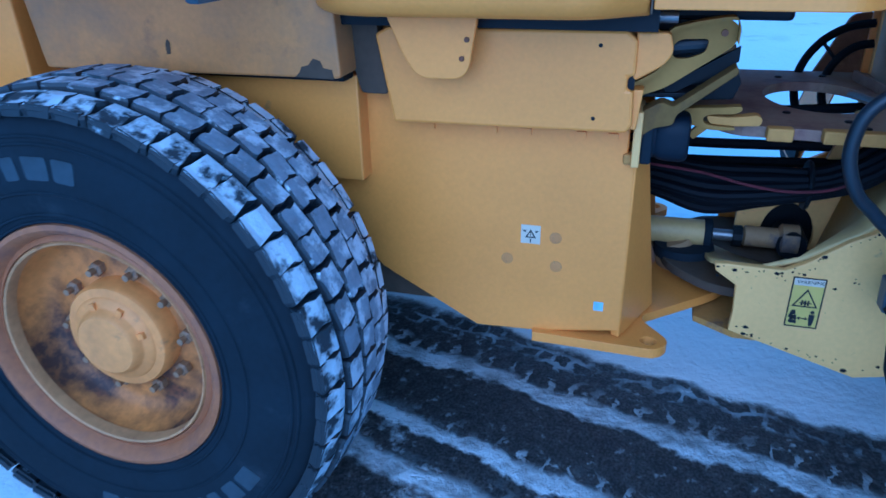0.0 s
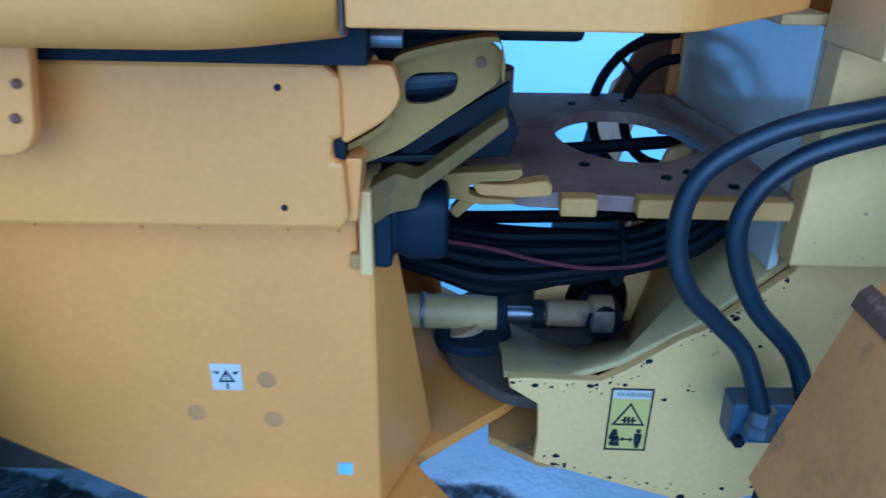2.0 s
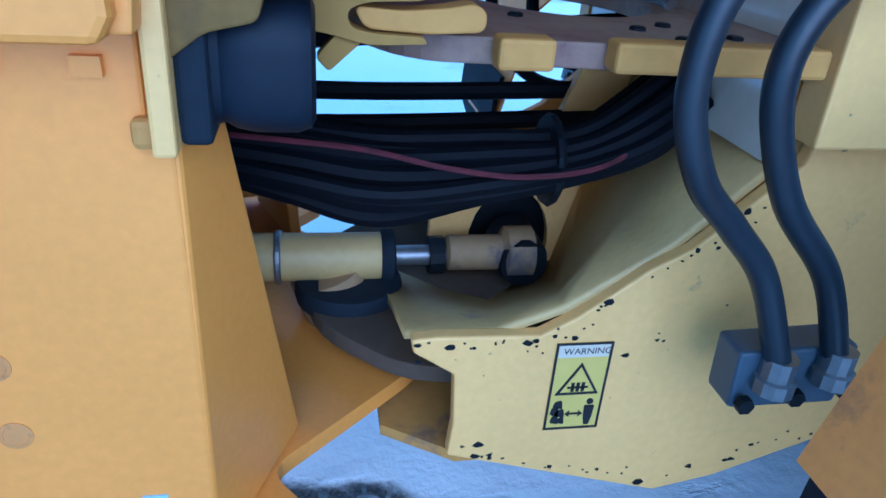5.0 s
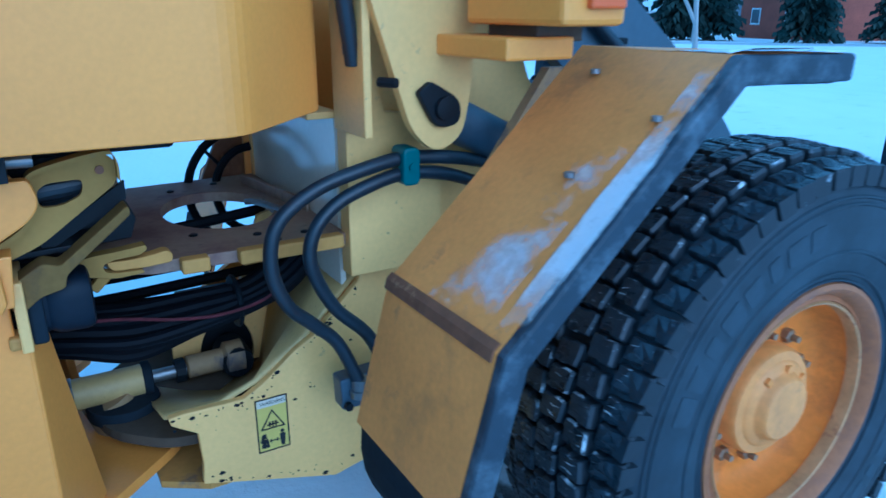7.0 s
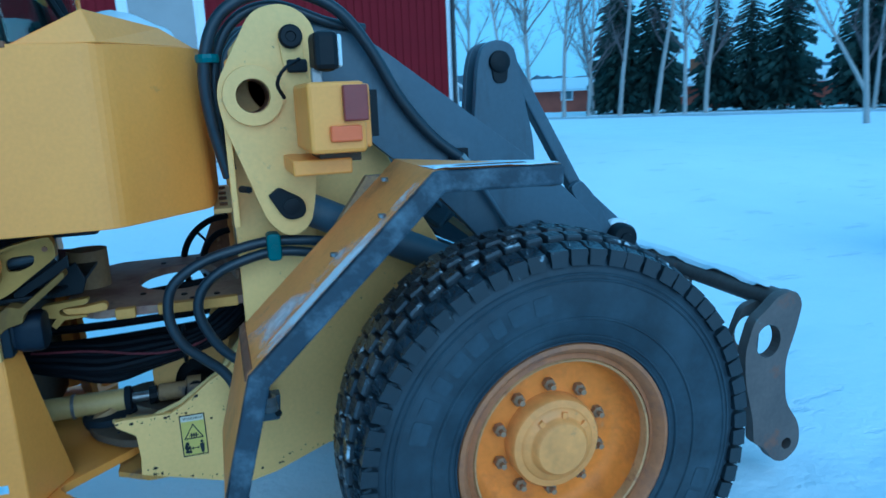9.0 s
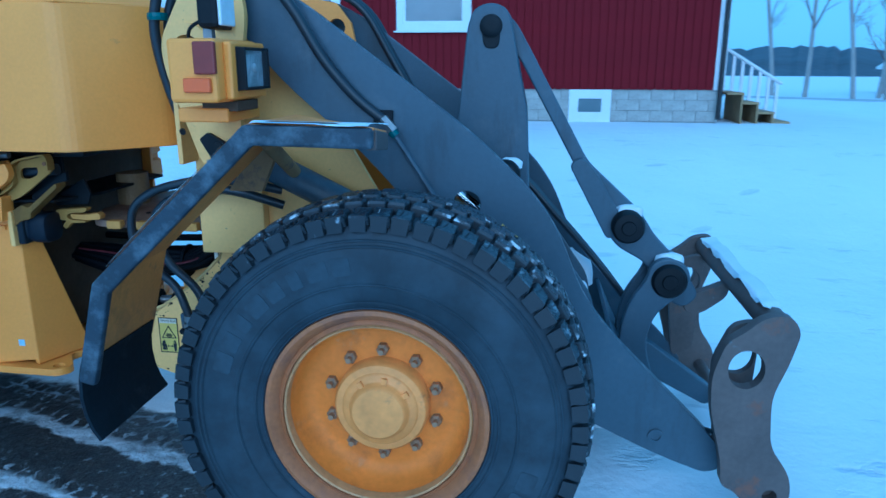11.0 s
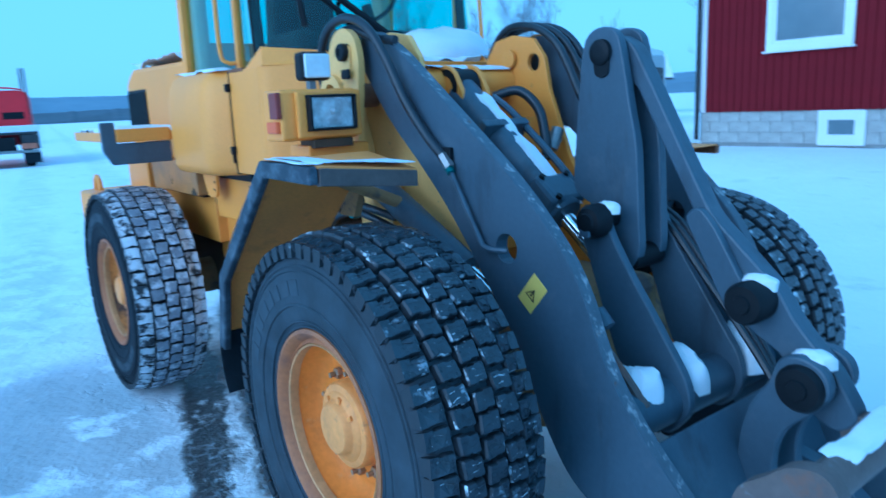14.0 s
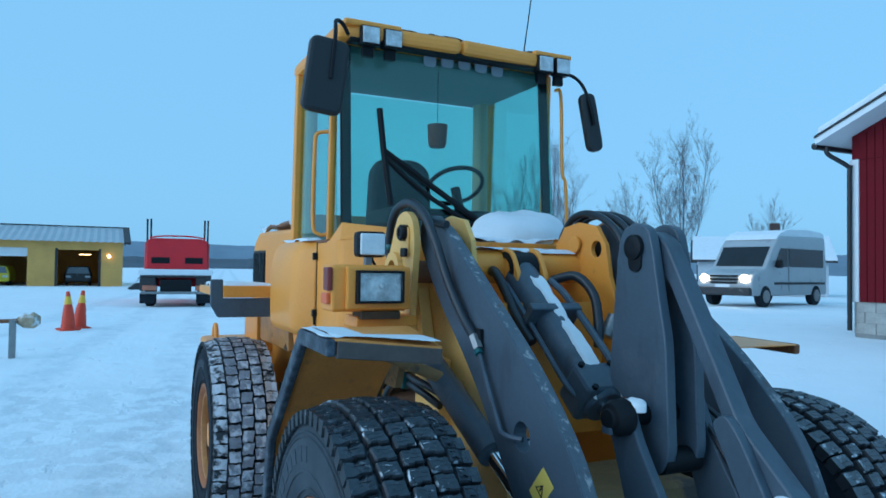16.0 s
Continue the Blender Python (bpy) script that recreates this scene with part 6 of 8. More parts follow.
def lamp_box(sy):
    """The headlamp housing on one side; sy -1 for the right side of the machine."""
    def yy(v):
        return v if sy < 0 else 2 * CL - v

    def b(name, x0, x1, y0, y1, z0, z1, m, label="", bev=0.006):
        lo, hi = sorted((yy(y0), yy(y1)))
        return lpart(name, box(x0, x1, lo, hi, z0, z1), m, label, bev)

    b("lamp_housing", -0.66, -0.505, -0.855, -0.53, 1.567, 1.757, YELLOW, "boxy yellow headlamp housing", 0.012)
    b("lamp_frame", -0.507, -0.480, -0.80, -0.525, 1.575, 1.75, YELLOW, "yellow headlamp frame", 0.008)
    b("lamp_recess", -0.482, -0.476, -0.765, -0.560, 1.600, 1.735, BLACK, "", 0.003)
    b("reflector", -0.477, -0.472, -0.752, -0.570, 1.610, 1.726, REFLECTOR, "dull mirror of the headlamp", 0.003)
    yc = yy(-0.655)
    lpart("reflector_bowl", lathe([(0.052, 0.010), (0.050, 0.002), (0.030, -0.001), (0.012, 0.001)], 20, Matrix.Translation((-0.4695, yc, 1.672)) @ Matrix.Rotation(radians(90), 4, "Z")), REFLECTOR, smooth=True)
    lpart("bulb", lathe([(0.013, 0.004), (0.013, -0.006), (0.006, -0.009)], 12, Matrix.Translation((-0.468, yc, 1.672)) @ Matrix.Rotation(radians(90), 4, "Z")), LENS)
    glass = b("headlamp", -0.459, -0.454, -0.754, -0.568, 1.608, 1.728, CLEAR, "square glass headlamp", 0.002)
    glass.visible_shadow = False
    for lo, hi, z0, z1 in ((-0.762, -0.752, 1.603, 1.733), (-0.570, -0.562, 1.603, 1.733), (-0.752, -0.570, 1.603, 1.611), (-0.752, -0.570, 1.725, 1.733)):
        b("lamp_bezel", -0.478, -0.451, lo, hi, z0, z1, BLACK, "", 0.002)
    b("tail_reflector", -0.568, -0.500, -0.874, -0.853, 1.652, 1.747, mat("red_lens", (0.22, 0.03, 0.02), 0.35, vary=0.2) if "red_lens" not in bpy.data.materials else bpy.data.materials["red_lens"], "dull red lens", 0.005)
    b("turn_signal", -0.607, -0.521, -0.872, -0.853, 1.598, 1.641, mat("orange_lens", (0.75, 0.13, 0.02), 0.35, vary=0.1) if "orange_lens" not in bpy.data.materials else bpy.data.materials["orange_lens"], "orange turn signal", 0.005)
    b("lamp_tray", -0.70, -0.53, -0.74, -0.47, 1.50, 1.545, YELLOW, "yellow lamp bracket", 0.006)
    b("lamp_base", -0.62, -0.50, -0.73, -0.56, 1.535, 1.568, DIMBROWN, "rusty strip under the lamp", 0.003)
    b("work_lamp", -0.615, -0.545, -0.735, -0.608, 1.790, 1.898, BLACK, "black work lamp", 0.016)
    b("work_lamp_lens", -0.548, -0.535, -0.726, -0.617, 1.799, 1.889, WORKLENS, "square frosted lens", 0.010)
    b("work_lamp_foot", -0.62, -0.59, -0.685, -0.655, 1.755, 1.80, STEEL, "", 0.003)


lamp_box(-1)
lpart("lamp_cable", tube([(-0.64, -0.60, 1.83), (-0.69, -0.62, 1.80), (-0.71, -0.60, 1.76), (-0.69, -0.56, 1.72)], 0.006, 6, 5), BLACK, smooth=True)


# ---- writing and stickers ----
def text_mesh(body, size, m):
    cu = bpy.data.curves.new("lettering", "FONT")
    cu.body, cu.size, cu.align_x, cu.align_y = body, size, "CENTER", "CENTER"
    ob = bpy.data.objects.new("lettering", cu)
    scene.collection.objects.link(ob)
    dg = bpy.context.evaluated_depsgraph_get()
    me = bpy.data.meshes.new_from_object(ob.evaluated_get(dg))
    bpy.data.objects.remove(ob)
    bm = bmesh.new()
    bm.from_mesh(me)
    bmesh.ops.transform(bm, matrix=m, verts=bm.verts)
    return bm


PAPER = mat("yellow_warning_paper", (0.68, 0.50, 0.10), 0.5, vary=0.1, grain=30)
PALE = mat("pale_sticker_paper", (0.68, 0.58, 0.42), 0.5, vary=0.12, grain=30)
INK = mat("black_ink", (0.012, 0.012, 0.014), 0.5, vary=0.1)
BLUEP = mat("pale_blue_sticker", (0.40, 0.58, 0.70), 0.5, vary=0.15, grain=60, blot=30)


def ring_tri(bm, cx, cz, s, y0, y1, w=0.006):
    o = [(cx - s, cz - s * 0.75), (cx + s, cz - s * 0.75), (cx, cz + s * 0.95)]
    c = Vector((cx, cz - s * 0.18))
    i = [tuple(c + (Vector(p) - c) * (1 - w * 2.2 / s)) for p in o]
    add_plate(bm, o, [i], y0, y1)


# tall warning sticker on the front frame
y = -0.2705
sx, sz = -1.082, 0.560
lpart("warning_sticker", box(sx - 0.042, sx + 0.042, y - 0.0015, y + 0.001, sz - 0.078, sz + 0.078), PAPER, "yellow warning sticker with black triangle")
bm = bmesh.new()
y0, y1 = y - 0.0028, y - 0.0015
add_plate(bm, [(sx - 0.043, sz - 0.079), (sx + 0.043, sz - 0.079), (sx + 0.043, sz + 0.079), (sx - 0.043, sz + 0.079)], [[(sx - 0.0395, sz - 0.0755), (sx + 0.0395, sz - 0.0755), (sx + 0.0395, sz + 0.0755), (sx - 0.0395, sz + 0.0755)]], y0, y1)
ring_tri(bm, sx, sz + 0.012, 0.034, y0, y1, 0.003)
for dx in (-0.008, 0.0, 0.008):
    add_box(bm, sx + dx - 0.0025, sx + dx + 0.0025, y0, y1, sz - 0.008, sz + 0.008)
add_box(bm, sx - 0.016, sx + 0.016, y0, y1, sz - 0.002, sz + 0.001)
for dx, dz, w, h in ((-0.026, -0.032, 0.008, 0.008), (-0.030, -0.044, 0.007, 0.010), (-0.022, -0.048, 0.009, 0.008), (-0.028, -0.060, 0.007, 0.009), (-0.018, -0.062, 0.006, 0.007)):
    add_plate(bm, rounded([(sx + dx - w, sz + dz - h * 0.6), (sx + dx + w, sz + dz - h), (sx + dx + w * 0.7, sz + dz + h), (sx + dx - w * 0.6, sz + dz + h * 0.7)], 0.003, 2), [], y0, y1)
add_plate(bm, circle(sx + 0.024, sz - 0.028, 0.0055, 10), [], y0, y1)
add_plate(bm, rounded([(sx + 0.016, sz - 0.035), (sx + 0.032, sz - 0.035), (sx + 0.031, sz - 0.054), (sx + 0.028, sz - 0.072), (sx + 0.020, sz - 0.072), (sx + 0.017, sz - 0.054)], 0.002, 2), [], y0, y1)
add_box(bm, sx - 0.008, sx + 0.010, y0, y1, sz - 0.0515, sz - 0.0485)
for q in (-1, 1):
    add_plate(bm, [(sx + 0.001 + q * 0.014, sz - 0.050), (sx + 0.001 + q * 0.007, sz - 0.044), (sx + 0.001 + q * 0.007, sz - 0.056)], [], y0, y1)
lpart("sticker_print", bm, INK, parent=None)
lpart("sticker_head", box(sx - 0.0385, sx + 0.0385, y - 0.0024, y - 0.0014, sz + 0.054, sz + 0.075), PALE)
tm = text_mesh("WARNING", 0.0150, Matrix.Translation((sx + 0.005, y - 0.003, sz + 0.0645)) @ Matrix.Rotation(radians(90), 4, "X"))
lpart("lettering", tm, INK, "small black word on the sticker")
# small pale sticker
y = -0.4405
lpart("small_sticker", box(-1.866, -1.812, y - 0.0015, y + 0.001, 0.735, 0.790), PALE, "pale sticker with a black triangle")
bm = bmesh.new()
ring_tri(bm, -1.839, 0.764, 0.015, y - 0.0028, y - 0.0015, 0.0025)
for sx in (-1, 1):
    add_plate(bm, [(-1.839 + sx * 0.024, 0.775), (-1.839 + sx * 0.012, 0.774), (-1.839 + sx * 0.014, 0.768)], [], y - 0.0028, y - 0.0015)
add_box(bm, -1.8405, -1.8375, y - 0.0028, y - 0.0015, 0.738, 0.749)
add_box(bm, -1.840, -1.838, y - 0.0028, y - 0.0015, 0.758, 0.771)
lpart("sticker_print", bm, INK)
lpart("blue_sticker", box(-1.654, -1.627, y - 0.0015, y + 0.001, 0.549, 0.576), BLUEP, "faded pale blue sticker")
# diamond of paper on the arm
y = -0.4055
m = Matrix.Translation((0.327, 0, 1.050)) @ Matrix.Rotation(radians(40), 4, "Y")
bm = bmesh.new()
add_box(bm, -0.038, 0.038, y - 0.0015, y + 0.001, -0.062, 0.062, m)
lpart("arm_sticker", bm, PAPER, "torn yellow warning sticker")
bm = bmesh.new()
ring_tri(bm, 0, -0.002, 0.024, y - 0.0028, y - 0.0015, 0.003)
add_box(bm, -0.003, 0.003, y - 0.0028, y - 0.0015, -0.01, 0.012)
bmesh.ops.transform(bm, matrix=m, verts=bm.verts)
lpart("sticker_print", bm, INK)


# ---- snow lying on the machine ----
DUST = SNOW.copy()
DUST.name = "thin_dusting_of_snow"
dn, dl = DUST.node_tree.nodes, DUST.node_tree.links
lays, gaps, fade = dn.new("ShaderNodeAttribute"), dn.new("ShaderNodeTexNoise"), dn.new("ShaderNodeMapRange")
lays.attribute_name = "cover"
gaps.inputs["Scale"].default_value, gaps.inputs["Detail"].default_value, gaps.inputs["Roughness"].default_value = 26, 8, 0.7
spot = dn.new("ShaderNodeTexCoord")
dl.new(spot.outputs["Object"], gaps.inputs["Vector"])
ragged, clear, blend = dn.new("ShaderNodeMath"), dn.new("ShaderNodeBsdfTransparent"), dn.new("ShaderNodeMixShader")
ragged.operation = "MULTIPLY_ADD"
ragged.inputs[1].default_value = 0.9
dl.new(gaps.outputs[0], ragged.inputs[0])
dl.new(lays.outputs["Fac"], ragged.inputs[2])
fade.inputs[1].default_value, fade.inputs[2].default_value, fade.inputs[4].default_value = 0.42, 1.0, 0.88
dl.new(ragged.outputs[0], fade.inputs[0])
dl.new(fade.outputs[0], blend.inputs[0])
dl.new(clear.outputs[0], blend.inputs[1])
dl.new(dn["Principled BSDF"].outputs[0], blend.inputs[2])
dl.new(blend.outputs[0], dn["Material Output"].inputs[0])


def drift(name, label, origin, u, v, thick, cover, seed, nu=60, nv=44, edge=0.12, material=SNOW):
    """A thin uneven layer of snow on a flat surface spanned by u and v."""
    o, u, v = Vector(origin), Vector(u), Vector(v)
    n = u.cross(v).normalized()
    if n.z < 0:
        n = -n
    bm = bmesh.new()
    lay = bm.verts.layers.float.new("cover")
    grid = {}
    for i in range(nu + 1):
        for j in range(nv + 1):
            a, b = i / nu, j / nv
            f = noise.fractal(Vector((a * u.length * 5 + seed, b * v.length * 5, seed)), 0.9, 2.1, 4) * 0.5 + cover
            f -= max(0, edge - min(a, 1 - a, b, 1 - b)) / edge * 0.45
            grid[i, j] = (o + u * a + v * b, f)
    made = {}

    def vert(i, j):
        if (i, j) not in made:
            p, f = grid[i, j]
            made[i, j] = bm.verts.new(p + n * (thick * min(1, max(0, f * 2.2)) ** 0.6 - (0.003 if f <= 0 and material is SNOW else 0)))
            made[i, j][lay] = f
        return made[i, j]
    for i in range(nu):
        for j in range(nv):
            q = [(i, j), (i + 1, j), (i + 1, j + 1), (i, j + 1)]
            if max(grid[k][1] for k in q) > (0.0 if material is SNOW else -0.2):
                bm.faces.new([vert(*k) for k in q])
    return tagged(part(name, bm, material, None, smooth=True), label, "snow", "snow on the loader", "stuff")


s1 = Vector((-0.52, 0, -0.488))
f0 = Vector((-0.372, 0, 1.514))
drift("snow", "thin white patch low on the sloping fender", f0 + s1 * 0.60 + Vector((0, -0.93, 0)), s1 * 0.36, (0, 0.20, 0), 0.004, 0.40, 3.1, 60, 50, 0.35, DUST)
drift("snow", "thin frost halfway up the sloping fender", f0 + s1 * 0.34 + Vector((0, -0.95, 0)), s1 * 0.34, (0, 0.17, 0), 0.003, 0.14, 6.6, 90, 70, 0.3, DUST)
drift("snow", "band of snow along the sloping fender lip", f0 + s1 * 0.0 + Vector((0, -1.019, 0.004)), s1 * 0.97, (0, 0.066, 0), 0.004, 0.34, 1.6, 200, 24, 0.12, DUST)
drift("snow", "snow on the flat fender top", (-0.36, -0.987, 1.5165), (0.345, 0, -0.006), (-0.02, 0.395, -0.030), 0.012, 0.9, 8.3, 60, 60, 0.05)
drift("snow", "snow on the flat fender lip", (-0.33, -1.020, 1.519), (0.32, 0, -0.006), (0, 0.034, 0), 0.006, 0.9, 4.3, 60, 8, 0.04)
drift("snow", "snow on the rear fender", (-3.3, -1.0, 1.602), (0.92, 0, 0), (0, 0.36, 0), 0.03, 0.4, 9.1)
drift("snow", "thin snow below the windscreen", (-1.38, -0.20, 1.886), (0.42, 0, 0), (0, 0.85, 0), 0.03, 0.55, 2.4)
drift("snow", "snow on the door shoulder", (-2.28, -0.665, 1.894), (0.66, 0, 0), (0, 0.09, 0.006), 0.016, 0.4, 4.4, 60, 12)
drift("snow", "snow on the engine hood", (-3.6, -0.55, 2.012), (1.2, 0, 0), (0, 1.3, 0), 0.05, 0.6, 6.4)
drift("snow", "snow on the cab roof", (-2.35, -0.50, 3.064), (0.95, 0, 0), (0, 1.3, 0), 0.03, 0.5, 7.7)


def mound(label, at, r, seed, cat_name="snow"):
    """A rounded heap of snow, flat below."""
    bm = bmesh.new()
    n, rows = 26, 9
    ringv = []
    for k in range(rows):
        e = 0.5 * math.pi * k / rows
        ring = []
        for i in range(n):
            a = 2 * math.pi * i / n
            d = Vector((math.cos(a) * math.cos(e), math.sin(a) * math.cos(e), math.sin(e)))
            f = 1 + 0.18 * noise.noise(d * 1.5 + Vector((seed, 0, seed))) + 0.10 * noise.noise(d * 3.7 + Vector((0, seed, 0))) + 0.04 * noise.noise(d * 9 + Vector((seed, seed, 0)))
            ring.append(bm.verts.new((at[0] + r[0] * d.x * f, at[1] + r[1] * d.y * f, at[2] + r[2] * d.z * f - (0.02 if k == 0 else 0))))
        ringv.append(ring)
    top = bm.verts.new((at[0], at[1], at[2] + r[2]))
    for a, b in zip(ringv, ringv[1:]):
        for i in range(n):
            bm.faces.new((a[i], a[(i + 1) % n], b[(i + 1) % n], b[i]))
    for i in range(n):
        bm.faces.new((ringv[-1][i], ringv[-1][(i + 1) % n], top))
    return tagged(part("snow", bm, SNOW, None, smooth=True), label, "snow", "snow on the loader", "stuff")


mound("rounded heap of snow beside the lifting arm", (0.575, -0.185, 0.675), (0.105, 0.085, 0.125), 1.3)
mound("rounded heap of snow between the lever brackets", (0.585, 0.05, 0.69), (0.11, 0.09, 0.13), 2.3)
mound("rounded heap of snow between the lever brackets", (0.62, 0.36, 0.69), (0.12, 0.07, 0.14), 3.1)
mound("deep heap of snow below the windscreen", (-1.20, 0.44, 1.88), (0.22, 0.34, 0.19), 8.2)
mound("flat heap of snow low between the arms", (0.78, -0.16, 0.30), (0.16, 0.16, 0.10), 4.2)
mound("cap of snow on the link pin", (1.025, 0.075, 0.880), (0.060, 0.05, 0.030), 5.5)
mound("cap of snow on the pivot", (0.345, -0.045, 1.296), (0.05, 0.03, 0.022), 6.5)
mound("cap of snow on the upper link pin", (0.845, 0.085, 1.085), (0.060, 0.04, 0.028), 7.5)
for (a, b, r, w, t, seed) in (((1.305, -0.42, 0.80), (1.305, 0.62, 0.80), 0.047, 0.075, 0.02, 1.0), ((-0.70, -0.24, 1.76), (-0.70, 0.44, 1.76), 0.077, 0.12, 0.02, 2.0)):
    drift("snow", "snow lying along a tube", (a[0] - w / 2, a[1], a[2] + r * 0.92), (w, 0, 0), (0, b[1] - a[1], 0), t, 0.5, seed, 10, 40, 0.2)
drift("snow", "snow along the tilt cylinder", (-0.53, TY - 0.03, 1.745), (0.53, 0, -0.43), (0, 0.075, 0), 0.024, 0.42, 3.3, 70, 14, 0.2)
drift("snow", "snow on the tilt cylinder end", (-0.06, TY - 0.07, 1.355), (0.11, 0, -0.10), (0, 0.14, 0), 0.02, 0.5, 5.3, 30, 24, 0.2)
drift("snow", "thin snow on the long tilt link", (0.72, 0.09, 1.215), (0.20, 0, -0.20), (0, 0.06, 0), 0.018, 0.35, 2.3, 40, 12, 0.2)


# ---- the red house ----
RED = mat("dark_red_board_paint", (0.135, 0.009, 0.015), 0.85, vary=0.2, grain=30, blot=1.5, bump=0.1, spec=0.15)
WHITE = mat("white_paint", (0.72, 0.74, 0.76), 0.55, vary=0.08, grain=30, blot=2, bump=0.05)
BLOCK = mat("light_concrete_block", (0.40, 0.39, 0.36), 0.85, vary=0.3, grain=30, blot=4, bump=0.2)
MORTAR = mat("grey_mortar", (0.26, 0.26, 0.25), 0.9, vary=0.2, grain=40)
PIPE = mat("black_gutter_steel", (0.012, 0.012, 0.014), 0.4, vary=0.2)
DARKGLASS = mat("dim_window_glass", (0.13, 0.16, 0.18), 0.06, vary=0.2, grain=3, blot=1, bump=0.0, spec=0.8)
HX0, HX1, HY = -6.0, 3.62, 10.4
house = thing("red_house", "dark red board house with white trim, snowy roof, block base", "house", (-1.2, HY, 0.62))


def hpart(name, bm, material, label="", bevel=0.0, parent=None, smooth=False):
    for v in bm.verts:
        v.co -= Vector((-1.2, HY, 0.62))
    return part(name, bm, material, parent or house, label, bevel, smooth)


def gable(x):
    return 4.22 + 0.41 * (4.81 - abs(x + 1.19))


hwall = hpart("wall", plate([(HX0, 1.28), (HX1, 1.28), (HX1, gable(HX1)), (-1.19, gable(-1.19)), (HX0, gable(HX0))], HY, HY + 8.0), RED)
hbase = hpart("foundation", box(HX0 + 0.03, HX1 - 0.03, HY + 0.03, HY + 7.97, 0.3, 1.28), MORTAR)
for side_x, ex in ((-1, HX0 - 0.33), (1, HX1 + 0.33)):
    z0, z1 = gable(ex), gable(-1.19)
    hpart("roof", plate([(ex, z0), (-1.19, z1), (-1.19, z1 + 0.13), (ex, z0 + 0.13)], HY - 0.55, HY + 8.5), WHITE, "white roof edge")
    hpart("roof_snow", plate([(ex - 0.02 * side_x, z0 + 0.13), (-1.19, z1 + 0.13), (-1.19, z1 + 0.38), (ex, z0 + 0.30)], HY - 0.52, HY + 8.5), SNOW, "thick snow on the roof", 0.05)
    hpart("roof_edging", plate([(ex, z0 + 0.11), (-1.19, z1 + 0.11), (-1.19, z1 + 0.15), (ex, z0 + 0.15)], HY - 0.58, HY - 0.55), PIPE, "dark metal roof edging")
    hpart("gutter", rod((ex + 0.05 * side_x, HY - 0.5, z0 - 0.02), (ex + 0.05 * side_x, HY + 8.4, z0 - 0.02), 0.06, 12), PIPE, "black gutter", smooth=True)
    cx = HX0 + 0.02 if side_x < 0 else HX1 - 0.04
    hpart("downpipe", tube([(ex + 0.1, HY - 0.35, z0 - 0.05), (ex + 0.12 * -side_x, HY - 0.35, z0 - 0.18), (cx, HY - 0.12, z0 - 0.42), (cx, HY - 0.10, z0 - 0.6), (cx, HY - 0.10, 1.2), (cx, HY - 0.10, 0.75)], 0.042, 10, 5), PIPE, "black downpipe", smooth=True)
    hpart("corner_board", box(HX0 - 0.03, HX0 + 0.14, HY - 0.035, HY + 0.1, 1.26, 3.80) if side_x < 0 else box(HX1 - 0.14, HX1 + 0.03, HY - 0.035, HY + 0.1, 1.26, 3.80), WHITE, "white corner board", 0.004)


def house_window(x0, x1, z0, z1):
    w = new("window")
    w.parent = house
    bm = plate([(x0, z0), (x1, z0), (x1, z1), (x0, z1)], HY - 0.055, HY + 0.02, [[(x0 + 0.12, z0 + 0.12), (x1 - 0.12, z0 + 0.12), (x1 - 0.12, z1 - 0.12), (x0 + 0.12, z1 - 0.12)]])
    hpart("window_frame", bm, WHITE, "white window frame", 0.005, w)
    hpart("pane", box(x0 + 0.12, x1 - 0.12, HY - 0.02, HY - 0.012, z0 + 0.12, z1 - 0.12), DARKGLASS, "dim reflecting pane", 0, w)
    hpart("sash", box(x0 + 0.12, x0 + 0.17, HY - 0.035, HY - 0.02, z0 + 0.12, z1 - 0.12), WHITE, "", 0, w)
    hpart("sash", box(x1 - 0.17, x1 - 0.12, HY - 0.035, HY - 0.02, z0 + 0.12, z1 - 0.12), WHITE, "", 0, w)
    hpart("sash", box(x0 + 0.17, x1 - 0.17, HY - 0.035, HY - 0.02, z0 + 0.12, z0 + 0.17), WHITE, "", 0, w)
    hpart("sill", box(x0 - 0.04, x1 + 0.04, HY - 0.10, HY - 0.02, z0 - 0.03, z0), WHITE, "", 0.004, w)


for x0, x1 in ((-4.70, -3.25), (-2.20, -0.83)):
    house_window(x0, x1, 2.29, 3.72)
for x0, x1 in ((-3.74, -2.99), (0.97, 1.72)):
    w = new("vent_window")
    w.parent = house
    hpart("vent_frame", plate([(x0, 0.68), (x1, 0.68), (x1, 1.26), (x0, 1.26)], HY - 0.03, HY + 0.03, [[(x0 + 0.17, 0.86), (x1 - 0.17, 0.86), (x1 - 0.17, 1.10), (x0 + 0.17, 1.10)]]), WHITE, "white vent frame", 0.005, w)
    hpart("vent_slot", box(x0 + 0.17, x1 - 0.17, HY - 0.002, HY + 0.02, 0.86, 1.10), DARKGLASS, "dark vent opening", 0, w)
porch = bpy.data.materials.new("warm_lamp_glow")
porch.use_nodes = True
porch.node_tree.nodes["Principled BSDF"].inputs["Emission Color"].default_value = (1.0, 0.62, 0.22, 1)
porch.node_tree.nodes["Principled BSDF"].inputs["Emission Strength"].default_value = 6.0
hpart("wall_lamp", lathe([(0.03, -0.07), (0.07, -0.03), (0.07, 0.05), (0.02, 0.08)], 14, Matrix.Translation((3.45, HY + 0.5, 3.98)) @ Matrix.Rotation(radians(90), 4, "X")), porch, "lit lamp under the eave", smooth=True)

